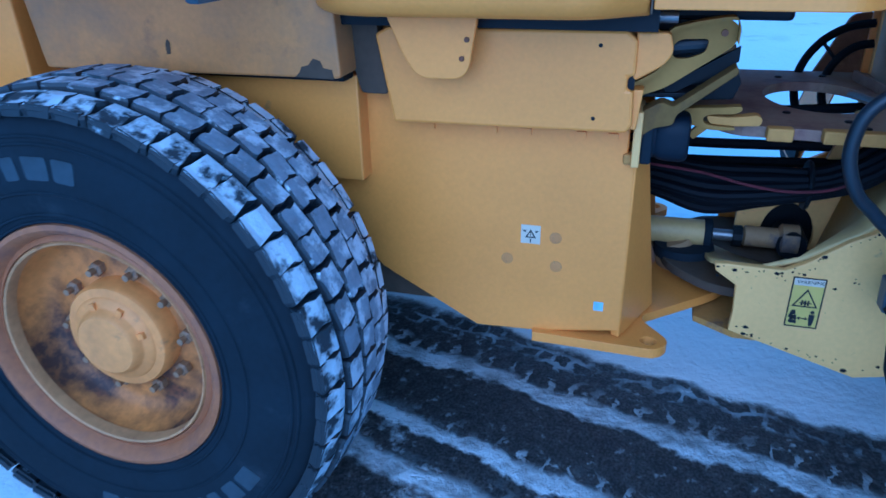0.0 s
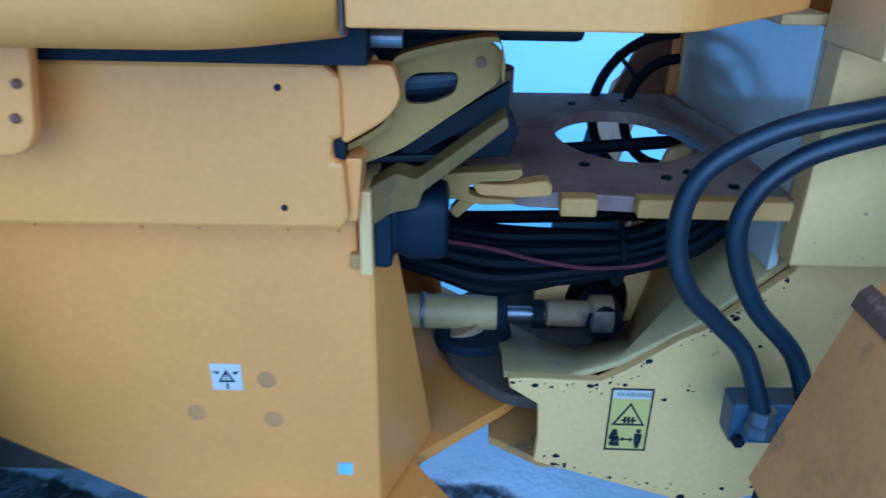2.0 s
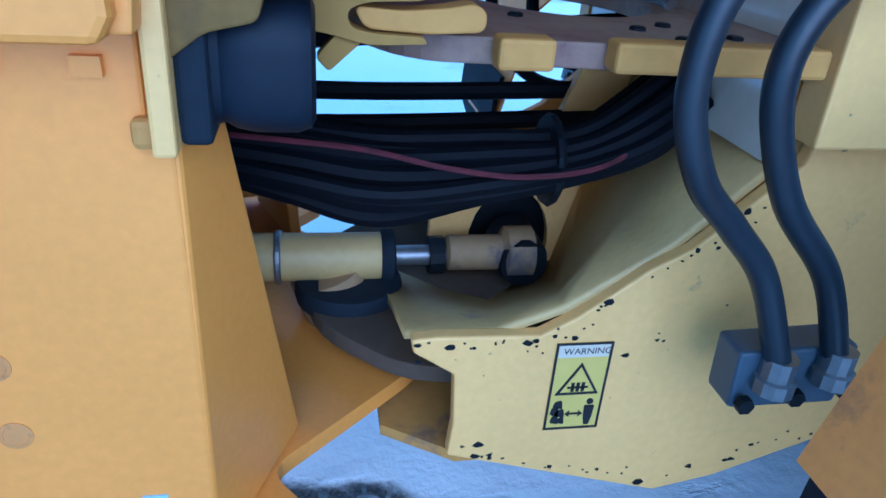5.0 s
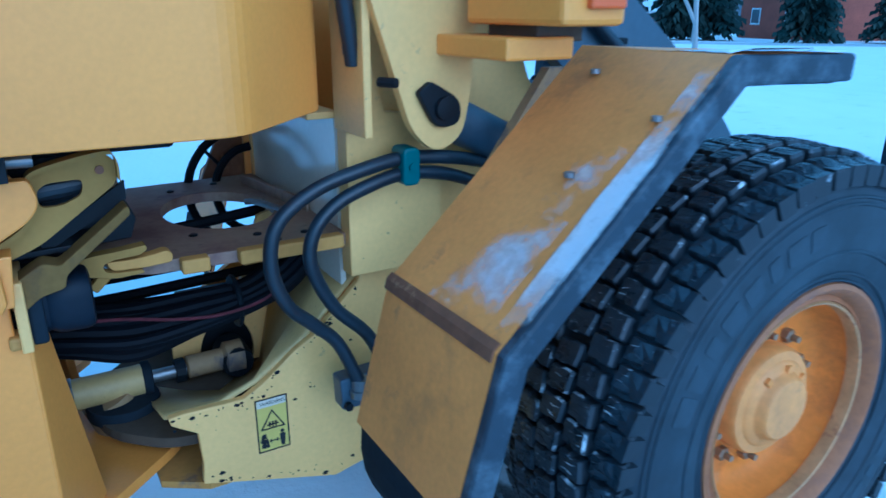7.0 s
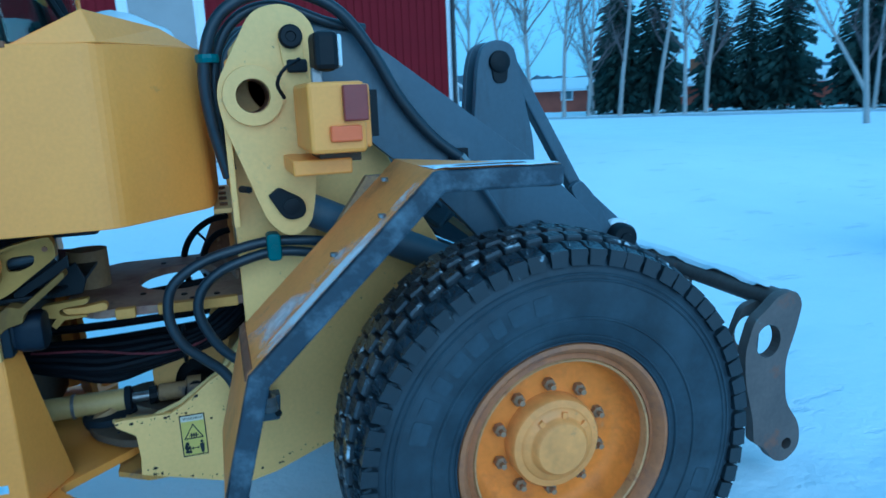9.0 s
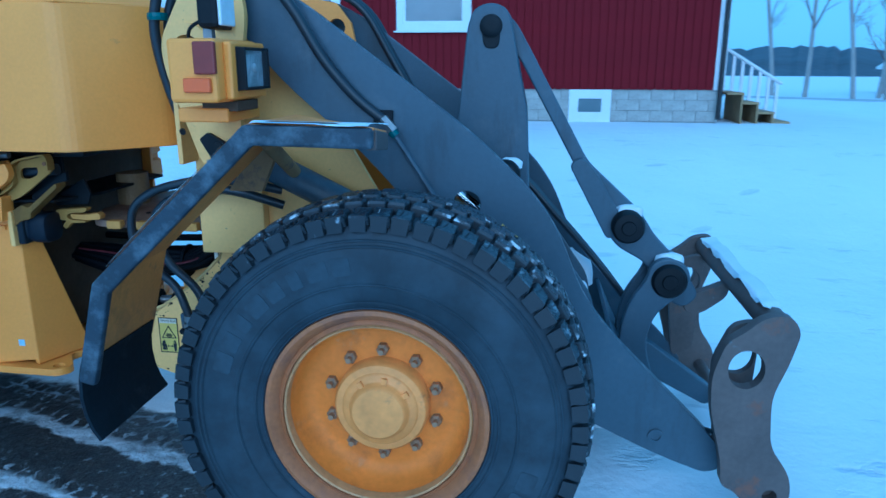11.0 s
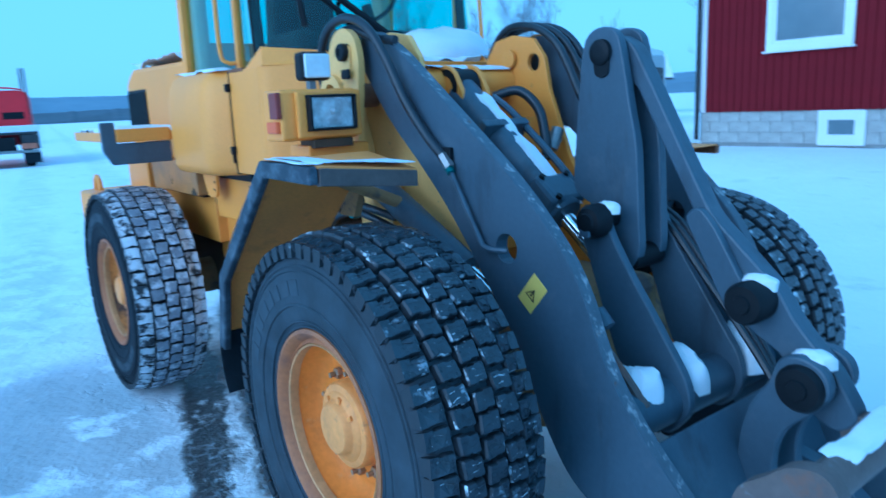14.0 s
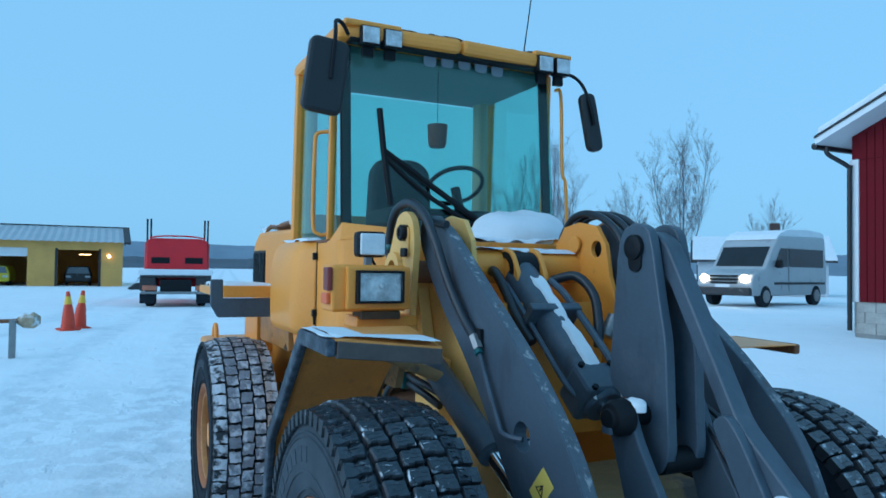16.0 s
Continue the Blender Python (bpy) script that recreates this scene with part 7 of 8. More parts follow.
# porch steps at the end of the house
PLANK = mat("pale_timber", (0.34, 0.24, 0.12), 0.8, vary=0.3, grain=20, blot=4)
steps = thing("porch_steps", "pale timber porch steps with a white railing", "steps", (4.3, 11.2, 0.6))
for i in range(4):
    z = 0.66 + 0.17 * (3 - i)
    part("tread", box(-0.5 + 0.28 * i, -0.2 + 0.28 * i, -0.5, 0.7, z - 0.6, z - 0.56), PLANK, steps, bevel=0.005)
    part("riser", box(-0.24 + 0.28 * i, -0.21 + 0.28 * i, -0.5, 0.7, -0.1, z - 0.6), PLANK, steps)
for i in range(8):
    part("baluster", box(-0.5 + 0.17 * i, -0.44 + 0.17 * i, 0.70, 0.73, 0.6 - 0.10 * i, 1.5 - 0.10 * i), WHITE, steps)
part("handrail", rod((-0.5, 0.715, 1.52), (0.8, 0.715, 0.74), 0.035, 8), WHITE, steps)

# ---- traffic cones ----
ORANGE = mat("red_orange_cone", (0.62, 0.055, 0.02), 0.5, vary=0.15, grain=20, blot=5)
BAND = mat("yellow_cone_band", (0.80, 0.48, 0.05), 0.5, vary=0.1)
def cone(x, y, lean, label):
    z = height(x, y) - 0.01
    c = thing("traffic_cone", label, "traffic cone", (x, y, z), "traffic cones")
    c.rotation_euler, c.scale = (radians(lean), radians(3), 0.4), (1.1, 1.1, 1.2)
    part("base", plate(rounded([(-0.2, -0.2), (0.2, -0.2), (0.2, 0.2), (-0.2, 0.2)], 0.04), 0, 0.03, axis="z"), ORANGE, c, bevel=0.008)
    rz = Matrix.Rotation(radians(90), 4, "X")
    part("body", lathe([(0.15, 0.03), (0.10, 0.40), (0.06, 0.56)], 20, rz), ORANGE, c, smooth=True)
    part("band", lathe([(0.082, 0.505), (0.052, 0.66)], 20, rz), BAND, c, "yellow reflecting band", smooth=True)
    part("tip", lathe([(0.052, 0.66), (0.036, 0.75), (0.02, 0.755)], 16, rz), ORANGE, c, smooth=True)


cone(-16.6, -2.42, 3, "red-orange traffic cone with yellow band, standing in snow")
cone(-17.2, -2.22, -4, "red-orange traffic cone leaning slightly, standing in snow")
bar = thing("barrier_post", "grey steel post with a bar, standing in snow", "post", (-11.6, -3.05, height(-11.6, -3.05)))
part("post", box(-0.05, 0.05, -0.05, 0.05, -0.1, 0.62), STEEL, bar, bevel=0.006)
part("bar", rod((0, -2.0, 0.56), (-0.1, 0.15, 0.60), 0.035, 10), RUST, bar)
part("bar_end", lathe([(0.05, -0.15), (0.13, -0.05), (0.14, 0.1), (0.07, 0.2)], 14, Matrix.Translation((-0.1, 0.2, 0.6))), mat("snowy_canvas", (0.42, 0.33, 0.22), 0.9, vary=0.4, grain=20, blot=6, dirt=(0.75, 0.77, 0.8), dirt_amount=0.5, dirt_scale=5), bar, smooth=True)

# ---- red truck ----
TRED = mat("bright_red_truck_paint", (0.62, 0.012, 0.022), 0.4, vary=0.12, grain=20, blot=2, bump=0.02)
CHASSIS = mat("dirty_dark_chassis", (0.035, 0.035, 0.038), 0.7, vary=0.4, grain=20, blot=5, dirt=(0.16, 0.15, 0.14), dirt_amount=0.3, dirt_scale=4)
tz = height(-25.8, 0.72)
truck = thing("red_truck", "red truck with stakes, snow on its flat bed", "truck", (-25.8, 0.72, tz))
truck.rotation_euler = (0, 0, radians(-6))
part("bed", box(-5.0, 0.0, -1.25, 1.25, 1.08, 1.22), CHASSIS, truck, bevel=0.02)
part("bed_snow", box(-1.2, 0.05, -1.30, 1.30, 1.16, 1.38), SNOW, truck, "snow on the bed", bevel=0.05)
part("headboard", plate(rounded([(-1.12, 1.36), (1.12, 1.36), (1.10, 2.50), (0.85, 2.58), (-0.85, 2.58), (-1.10, 2.50)], 0.06), -1.5, -1.2, axis="x"), TRED, truck, "red headboard", bevel=0.03)
for y in (-0.60, 0.62):
    part("slot", box(-1.21, -1.185, y - 0.33, y + 0.33, 1.60, 1.84), BLACK, truck, "dark slot", bevel=0.01)
part("rim_bar", tube([(-1.1, -1.0, 2.58), (-1.1, -0.5, 2.66), (-1.1, 0.5, 2.66), (-1.1, 1.0, 2.58)], 0.03, 8), TRED, truck, smooth=True)
for y in (-1.08, -0.95, 0.98, 1.10):
    part("stake", rod((-1.3, y, 1.2), (-1.3, y * 1.02, 3.32), 0.035, 8), CHASSIS, truck, "dark steel stake")
part("bumper", box(-0.12, 0.04, -1.22, 1.22, 0.46, 0.56), STEEL, truck, "bare steel bumper bar", bevel=0.02)
for y in (-0.98, 0.98):
    part("mudguard", box(-1.5, -0.02, y - 0.27, y + 0.27, 0.58, 1.08), CHASSIS, truck, "dirty grey mudguard", bevel=0.03)
    part("mud_flap", box(-0.06, -0.03, y - 0.26, y + 0.26, 0.12, 0.48), RUBBER, truck, "black mud flap")
part("tail_board", box(-0.3, 0.0, -0.55, 0.55, 0.50, 1.0), BLACK, truck, bevel=0.01)
TAIL = mat("dull_tail_lamp", (0.45, 0.16, 0.09), 0.4, vary=0.3)
for y in (-0.92, 0.92):
    part("tail_lamp", box(-0.1, 0.03, y - 0.24, y + 0.24, 0.60, 0.78), TAIL, truck, bevel=0.01)
    for k in (0, 1):
        part("truck_wheel", lathe([(0.28, -0.15), (0.48, -0.15), (0.51, -0.1), (0.51, 0.1), (0.48, 0.15), (0.28, 0.15)], 28, Matrix.Translation((-0.9 - 1.35 * k, y, 0.49))), RUBBER, truck, "black truck tyre", smooth=True)
part("cab", box(-6.6, -1.6, -1.2, 1.2, 0.7, 2.45), TRED, truck, bevel=0.08)

# ---- yellow garage ----
OCHRE = mat("ochre_yellow_render", (0.66, 0.37, 0.10), 0.8, vary=0.15, grain=10, blot=1)
SHEET = mat("snowy_corrugated_sheet", (0.42, 0.45, 0.48), 0.5, vary=0.15, grain=6, blot=1)
gx, gz = -53.0, height(-53.0, -5)
garage = thing("yellow_garage", "long ochre-yellow garage with open doors and sheet roof", "garage", (gx, -8.0, gz))
wallg = plate([(-8.5, -0.2), (7.45, -0.2), (7.45, 3.15), (-8.5, 3.15)], -0.25, 0.0, [[(3.35, -0.1), (5.90, -0.1), (5.90, 2.5), (3.35, 2.5)], [(-2.6, -0.1), (1.55, -0.1), (1.55, 2.6), (-2.6, 2.6)]], "x")
part("wall", wallg, OCHRE, garage, "ochre front wall")
part("side_wall", plate([(-10, -0.2), (-0.25, -0.2), (-0.25, 3.15), (-5, 4.3), (-10, 3.15)], 7.2, 7.45), OCHRE, garage)
part("side_wall", plate([(-10, -0.2), (-0.25, -0.2), (-0.25, 3.15), (-5, 4.3), (-10, 3.15)], -8.5, -8.25), OCHRE, garage)
part("back_wall", box(-10.2, -10, -8.5, 7.45, -0.2, 3.15), OCHRE, garage)
bm = bmesh.new()
n = 70
for i in range(n):
    y0, y1 = -8.8 + 16.7 * i / n, -8.8 + 16.7 * (i + 1) / n
    d = 0.05 * (i % 2)
    vs = [bm.verts.new(p) for p in ((0.5, y0, 3.05 + d), (0.5, y1, 3.1 - d), (-5, y1, 4.35 - d), (-5, y0, 4.3 + d))]
    bm.faces.new(vs)
    vs = [bm.verts.new(p) for p in ((-10.5, y0, 3.05 + d), (-10.5, y1, 3.1 - d), (-5, y1, 4.35 - d), (-5, y0, 4.3 + d))]
    bm.faces.new(vs)
part("roof", bm, SHEET, garage, "ribbed sheet roof dusted with snow")
part("verge", plate([(0.55, 2.95), (0.55, 3.12), (-5, 4.42), (-5, 4.22)], 7.5, 7.95), CHASSIS, garage, "dark verge")
part("ridge", box(-5.1, -4.9, -8.8, 7.9, 4.34, 4.42), CHASSIS, garage)
part("door_leaf", box(-0.2, -0.1, -2.6, 1.55, 2.0, 2.6), WHITE, garage, "half-raised white door")
part("door_trim", box(-0.02, 0.03, 3.2, 3.35, -0.1, 2.6), CHASSIS, garage)
part("door_trim", box(-0.02, 0.03, 5.90, 6.05, -0.1, 2.6), CHASSIS, garage)
part("wall_lamp", lathe([(0.06, -0.1), (0.15, 0), (0.06, 0.12)], 12, Matrix.Translation((0.15, 6.55, 2.1))), porch, garage, "lit wall lamp", smooth=True)
part("inside_lamp", box(-6.1, -6.05, 4.5, 5.3, 2.22, 2.30), porch, garage, "lit strip lamp inside")
part("floor", box(-10, -0.25, -8.3, 7.2, -0.2, -0.05), MORTAR, garage)


def far_car(x, y, z, color, label, category):
    c = thing("parked_car", label, category, (x, y, z))
    part("body", plate(rounded([(-0.85, 0.25), (0.85, 0.25), (0.88, 0.8), (0.68, 1.35), (-0.68, 1.35), (-0.88, 0.8)], 0.12), -4.0, 0, axis="x"), color, c, bevel=0.1)
    part("windscreen", plate([(-0.72, 0.85), (0.72, 0.85), (0.6, 1.28), (-0.6, 1.28)], 0.0, 0.02, axis="x"), DARKGLASS, c)
    for y2 in (-0.62, 0.62):
        part("headlamp", box(-0.02, 0.03, y2 - 0.16, y2 + 0.16, 0.55, 0.70), LENS, c, bevel=0.02)
        part("tyre", lathe([(0.15, -0.1), (0.32, -0.1), (0.32, 0.1), (0.15, 0.1)], 18, Matrix.Translation((-0.7, y2 * 1.2, 0.32))), RUBBER, c)


far_car(gx - 1.2, -8.0 + 4.6, gz, mat("black_car_paint", (0.015, 0.016, 0.02), 0.25, vary=0.2), "black car parked inside the garage", "car")
far_car(gx - 0.8, -8.0 - 0.4, gz, mat("yellow_vehicle_paint", (0.60, 0.50, 0.02), 0.4, vary=0.15), "yellow vehicle parked inside the garage", "car")
boat = thing("tarpaulin_heap", "snow-dusted tarpaulin over a trailer", "tarpaulin", (-46, 0.5, height(-46, 0.5)))
boat.scale = (0.9, 0.75, 0.36)
part("cover", plate(rounded([(-1.2, 0.0), (1.1, 0.0), (0.6, 1.2), (0.2, 2.2), (-0.2, 2.3), (-0.6, 1.0)], 0.2), -1, 1, axis="x"), CHASSIS, boat, bevel=0.1)
part("snow_cover", plate(rounded([(-0.7, 1.1), (0.6, 1.25), (0.2, 2.25), (-0.2, 2.35)], 0.1), 0.95, 1.05, axis="x"), SNOW, boat, bevel=0.05)

# ---- white van ----
VANW = mat("silver_white_van_paint", (0.36, 0.38, 0.40), 0.3, vary=0.1, grain=20, blot=2, bump=0.02)
VANGLASS = mat("dark_van_glass", (0.02, 0.025, 0.03), 0.12, vary=0.2, grain=3, blot=1, bump=0.0, spec=0.25)
VX, VY, VA = -15.43, 19.44, -78.1
van = thing("white_van", "silver-white minibus with lit headlamps, snow on its roof", "van", (VX, VY, height(VX, VY)))
van.rotation_euler = (0, 0, radians(VA))
prof = rounded([(-2.6, 0.35), (2.55, 0.35), (2.62, 0.75), (2.45, 1.05), (1.75, 1.25), (1.15, 2.05), (0.75, 2.38), (-2.45, 2.42), (-2.6, 1.2)], [0.08, 0.1, 0.1, 0.12, 0.15, 0.15, 0.15, 0.15, 0.1])
part("body", plate(prof, -0.98, 0.98), VANW, van, "silver-white body", bevel=0.09)
part("roof_snow", plate(rounded([(-2.5, 2.36), (1.0, 2.24), (0.75, 2.44), (0.2, 2.60), (-1.2, 2.66), (-2.4, 2.58)], [0.04, 0.08, 0.1, 0.15, 0.15, 0.12]), -0.93, 0.93), SNOW, van, "snow on the roof", bevel=0.12)
m = Matrix.Translation((1.46, 0, 1.66)) @ Matrix.Rotation(radians(37), 4, "Y")
bm = box(-0.01, 0.012, -0.84, 0.84, -0.42, 0.42, Matrix.Translation((1.455, 0, 1.66)) @ Matrix.Rotation(radians(-36.9), 4, "Y"))
part("windscreen", bm, VANGLASS, van, "dark windscreen", bevel=0.02)
for s in (-1, 1):
    y = s * 0.985
    part("front_side_window", plate(rounded([(0.30, 1.32), (1.20, 1.32), (0.78, 1.95), (0.30, 1.95)], 0.05), min(y, y + s * 0.01), max(y, y + s * 0.01)), VANGLASS, van)
    part("rear_side_window", plate(rounded([(-2.3, 1.32), (0.18, 1.32), (0.18, 1.95), (-2.25, 1.95)], 0.06), min(y, y + s * 0.01), max(y, y + s * 0.01)), VANGLASS, van, "long dark side window")
    part("side_mirror", box(1.0, 1.15, min(s * 1.0, s * 1.2), max(s * 1.0, s * 1.2), 1.28, 1.55), BLACK, van, bevel=0.03)
    for x in (1.75, -1.75):
        part("wheel", lathe([(0.2, -0.1), (0.34, -0.12), (0.35, 0.1), (0.2, 0.12)], 24, Matrix.Translation((x, s * 0.88, 0.33))), RUBBER, van, "black tyre", smooth=True)
        part("wheel_rim", lathe([(0.21, -0.02), (0.21, 0.02)], 18, Matrix.Translation((x, s * 1.0, 0.33))), STEEL, van)
    part("door_seam", box(0.22, 0.24, min(y, y + s * 0.008), max(y, y + s * 0.008), 0.5, 2.0), BLACK, van)
    part("trim_strip", box(-2.4, 1.2, min(y, y + s * 0.015), max(y, y + s * 0.015), 0.72, 0.80), CHASSIS, van)
lampglow = bpy.data.materials.new("headlamp_glow")
lampglow.use_nodes = True
lampglow.node_tree.nodes["Principled BSDF"].inputs["Emission Color"].default_value = (1.0, 0.72, 0.38, 1)
lampglow.node_tree.nodes["Principled BSDF"].inputs["Emission Strength"].default_value = 25.0
for s in (-1, 1):
    part("headlamp", lathe([(0.13, -0.03), (0.12, 0.03)], 16, Matrix.Translation((2.60, s * 0.72, 0.92)) @ Matrix.Rotation(radians(90), 4, "Z")), lampglow, van, "lit headlamp")
for i in range(3):
    part("grille_bar", box(2.56, 2.64, -0.48, 0.48, 0.74 + 0.11 * i, 0.80 + 0.11 * i), BLACK, van)
part("bumper", box(2.3, 2.70, -0.95, 0.95, 0.35, 0.62), CHASSIS, van, bevel=0.05)
part("plate_bar", box(2.70, 2.71, -0.26, 0.26, 0.62, 0.72), WHITE, van, "plain pale plate")
part("red_mark", box(-1.1, -1.0, -1.0, -0.985, 1.05, 1.25), TRED, van)

# ---- small house with a dark garage behind the van ----
PALEB = mat("pale_blue_boards", (0.50, 0.54, 0.58), 0.7, vary=0.12, grain=10, blot=1)
CHIM = mat("sooty_brick", (0.07, 0.045, 0.04), 0.9, vary=0.3, grain=20, blot=5)
cz = height(-26, 27)
cot = thing("small_house", "pale small house with snowy roof and brick chimney", "house", (-26.0, 27.0, cz))
cot.rotation_euler, cot.scale = (0, 0, radians(-45)), (0.85, 0.85, 0.78)
part("wall", plate([(-2.2, 0), (2.2, 0), (2.2, 2.3), (0, 3.5), (-2.2, 2.3)], 0, 7), PALEB, cot)
for s in (-1, 1):
    part("roof", plate([(s * 2.6, 2.1), (0, 3.52), (0, 3.64), (s * 2.6, 2.22)], -0.4, 7.4), CHASSIS, cot, "dark roof edge")
    part("roof_snow", plate([(s * 2.6, 2.22), (0, 3.64), (0, 3.9), (s * 2.55, 2.42)], -0.3, 7.4), SNOW, cot, "snowy roof", bevel=0.04)
part("chimney", box(0.2, 0.75, 4.1, 4.65, 3.0, 4.7), CHIM, cot, "sooty brick chimney", bevel=0.02)
# flat black sheet on the wall for the unlit inside
part("garage_opening", box(-1.6, 1.6, -0.05, 0.0, 0.0, 1.9), BLACK, cot, "dark garage opening")
barrel = thing("orange_drum", "orange drum beside the garage", "drum", (-24.6, 24.6, height(-24.6, 24.6)))
part("drum_body", lathe([(0.28, 0), (0.30, 0.3), (0.28, 0.9)], 18, Matrix.Rotation(radians(90), 4, "X")), ORANGE, barrel, smooth=True)
hut = thing("snowy_shed", "low shed with a steep snow-covered roof", "shed", (-13.6, 24.5, height(-13.6, 24.5)))
hut.rotation_euler = (0, 0, radians(-40))
part("roof", plate([(-2.0, 0.5), (0, 3.1), (2.0, 0.5)], 0, 5), SNOW, hut, "steep snowy roof", bevel=0.08)
part("wall", box(-1.7, 1.7, 0.1, 4.9, -0.2, 0.6), RUST, hut)

# ---- wheel of a truck parked in front ----
tw = thing("tractor_wheel", "large black snow tyre standing on the snow", "wheel", (6.00, 1.63, 0.34))
tw.rotation_euler, tw.scale = (0, 0, radians(20)), (1.27, 1.27, 1.27)
part("tyre", lathe([(0.29, -0.12), (0.47, -0.14), (0.51, -0.10), (0.515, 0.0), (0.51, 0.10), (0.47, 0.14), (0.29, 0.12)], 48, closed=True), RUBBER, tw, smooth=True)
part("rim", lathe([(0.29, -0.1), (0.25, -0.05), (0.12, -0.03), (0.12, 0.05), (0.29, 0.1)], 32, closed=True), STEEL, tw, smooth=True)
bm = bmesh.new()
for i in range(40):
    for yk in (-0.09, -0.03, 0.03, 0.09):
        add_box(bm, 0.505, 0.528, yk - 0.024, yk + 0.024, -0.03, 0.03, Matrix.Rotation(2 * math.pi * (i + (0.5 if yk in (-0.03, 0.09) else 0)) / 40, 4, "Y"))
part("tread", bm, RUBBER, tw, kind="stuff")


# ---- road, far buildings, hills ----
road_m = mat("packed_snow_road", (0.48, 0.50, 0.53), 0.8, vary=0.2, grain=3, blot=0.5, bump=0.2)
def band_mesh(name, a, b, half, lift, material, label, category):
    a, b = Vector(a), Vector(b)
    d = (b - a).normalized()
    n = Vector((-d.y, d.x))
    verts, faces = [], []
    k = 60
    for i in range(k + 1):
        p = a + (b - a) * i / k
        for s in (-1, -0.33, 0.33, 1):
            q = p + n * half * s
            verts.append((q.x, q.y, height(q.x, q.y) + lift - (0.12 if abs(s) == 1 else 0)))
    for i in range(k):
        for j in range(3):
            o = i * 4 + j
            faces.append((o, o + 1, o + 5, o + 4))
    me = bpy.data.meshes.new(name)
    me.from_pydata(verts, [], faces)
    me.materials.append(material)
    tagged(new(name, me), label, category, kind="structure")


band_mesh("road", (-10, 78), (75, 5), 3.0, 0.05, road_m, "packed-snow road beyond the field", "road")

BRICK = mat("brown_red_brick", (0.30, 0.085, 0.05), 0.8, vary=0.3, grain=6, blot=0.8)
def brick_house(x, y, rot, w, d, h, roof_h, label, windows):
    z = height(x, y)
    b = thing("brick_house", label, "house", (x, y, z))
    b.rotation_euler = (0, 0, radians(rot))
    part("wall", plate([(-w / 2, -1.5), (w / 2, -1.5), (w / 2, h), (-w / 2, h)], 0, d), BRICK, b)
    part("roof", plate([(-0.7, h - 0.15), (d / 2, h + roof_h), (d + 0.7, h - 0.15), (d + 0.7, h + 0.1), (d / 2, h + roof_h + 0.35), (-0.7, h + 0.1)], -w / 2 - 0.5, w / 2 + 0.5, axis="x"), SNOW, b, "snowy roof")
    part("gable", plate([(0, h - 0.02), (d, h - 0.02), (d / 2, h + roof_h - 0.05)], w / 2 - 0.2, w / 2, axis="x"), BRICK, b)
    part("gable", plate([(0, h - 0.02), (d, h - 0.02), (d / 2, h + roof_h - 0.05)], -w / 2, -w / 2 + 0.2, axis="x"), BRICK, b)
    part("chimney", box(w * 0.02, w * 0.02 + 1.3, d / 2 - 0.6, d / 2 + 0.6, h + roof_h - 0.6, h + roof_h + 1.7), RUST, b, "brick chimney")
    for xw in windows:
        wn2 = new("window")
        wn2.parent = b
        part("window_frame", box(xw - 0.7, xw + 0.7, -0.06, 0.0, 1.2, 2.7), WHITE, wn2)
        part("pane", box(xw - 0.55, xw + 0.55, -0.09, -0.06, 1.35, 2.55), DARKGLASS, wn2)


brick_house(59.4, 40.7, -110, 10, 8.5, 5.2, 4.4, "brown-red brick house with a snowy roof", [-2.5, 2.5])
brick_house(46, 62, -45, 34, 8, 2.4, 1.0, "long low brown-red brick building behind the spruces", [-12, -6, 0, 6, 12])

# the hills' pale grey-blue includes the haze of distance
HILL = mat("hazy_snowy_hill", (0.20, 0.25, 0.31), 0.9, vary=0.25, grain=0.05, blot=0.01, bump=0.0)
WOOD = mat("far_bare_woods", (0.085, 0.10, 0.125), 0.9, vary=0.4, grain=0.3, blot=0.05, bump=0.0)
def ridge(name, r, lo, hi, seed, material, a0, a1, label, jag):
    verts, faces = [], []
    n = 220
    for i in range(n + 1):
        a = radians(a0 + (a1 - a0) * i / n)
        h = lo + (hi - lo) * (0.5 + 0.5 * noise.noise(Vector((i * 0.035, seed, 0)))) + jag * noise.noise(Vector((i * 1.3, seed, 5)))
        for k, f in enumerate((0, 0.6, 1.0)):
            verts.append((math.cos(a) * (r + 60 * k), math.sin(a) * (r + 60 * k), -6 + (h + 6) * f))
    for i in range(n):
        for k in (0, 1):
            o = i * 3 + k
            faces.append((o, o + 3, o + 4, o + 1))
    me = bpy.data.meshes.new(name)
    me.from_pydata(verts, [], faces)
    me.materials.append(material)
    tagged(new(name, me), label, "hills", kind="structure")


ridge("backdrop_hills", 620, 14, 32, 1.0, HILL, 95, 265, "distant snowy wooded hills with haze in their colour", 0.6)
ridge("backdrop_woods", 300, 3.5, 8.0, 4.0, WOOD, 140, 220, "dark far belt of bare woods", 1.2)
ridge("backdrop_woods", 190, 5.0, 10.0, 9.0, WOOD, 5, 100, "far belt of bare woods", 2.0)
ridge("backdrop_woods", 260, 4.0, 9.0, 7.0, WOOD, 225, 365, "far belt of bare woods", 1.5)

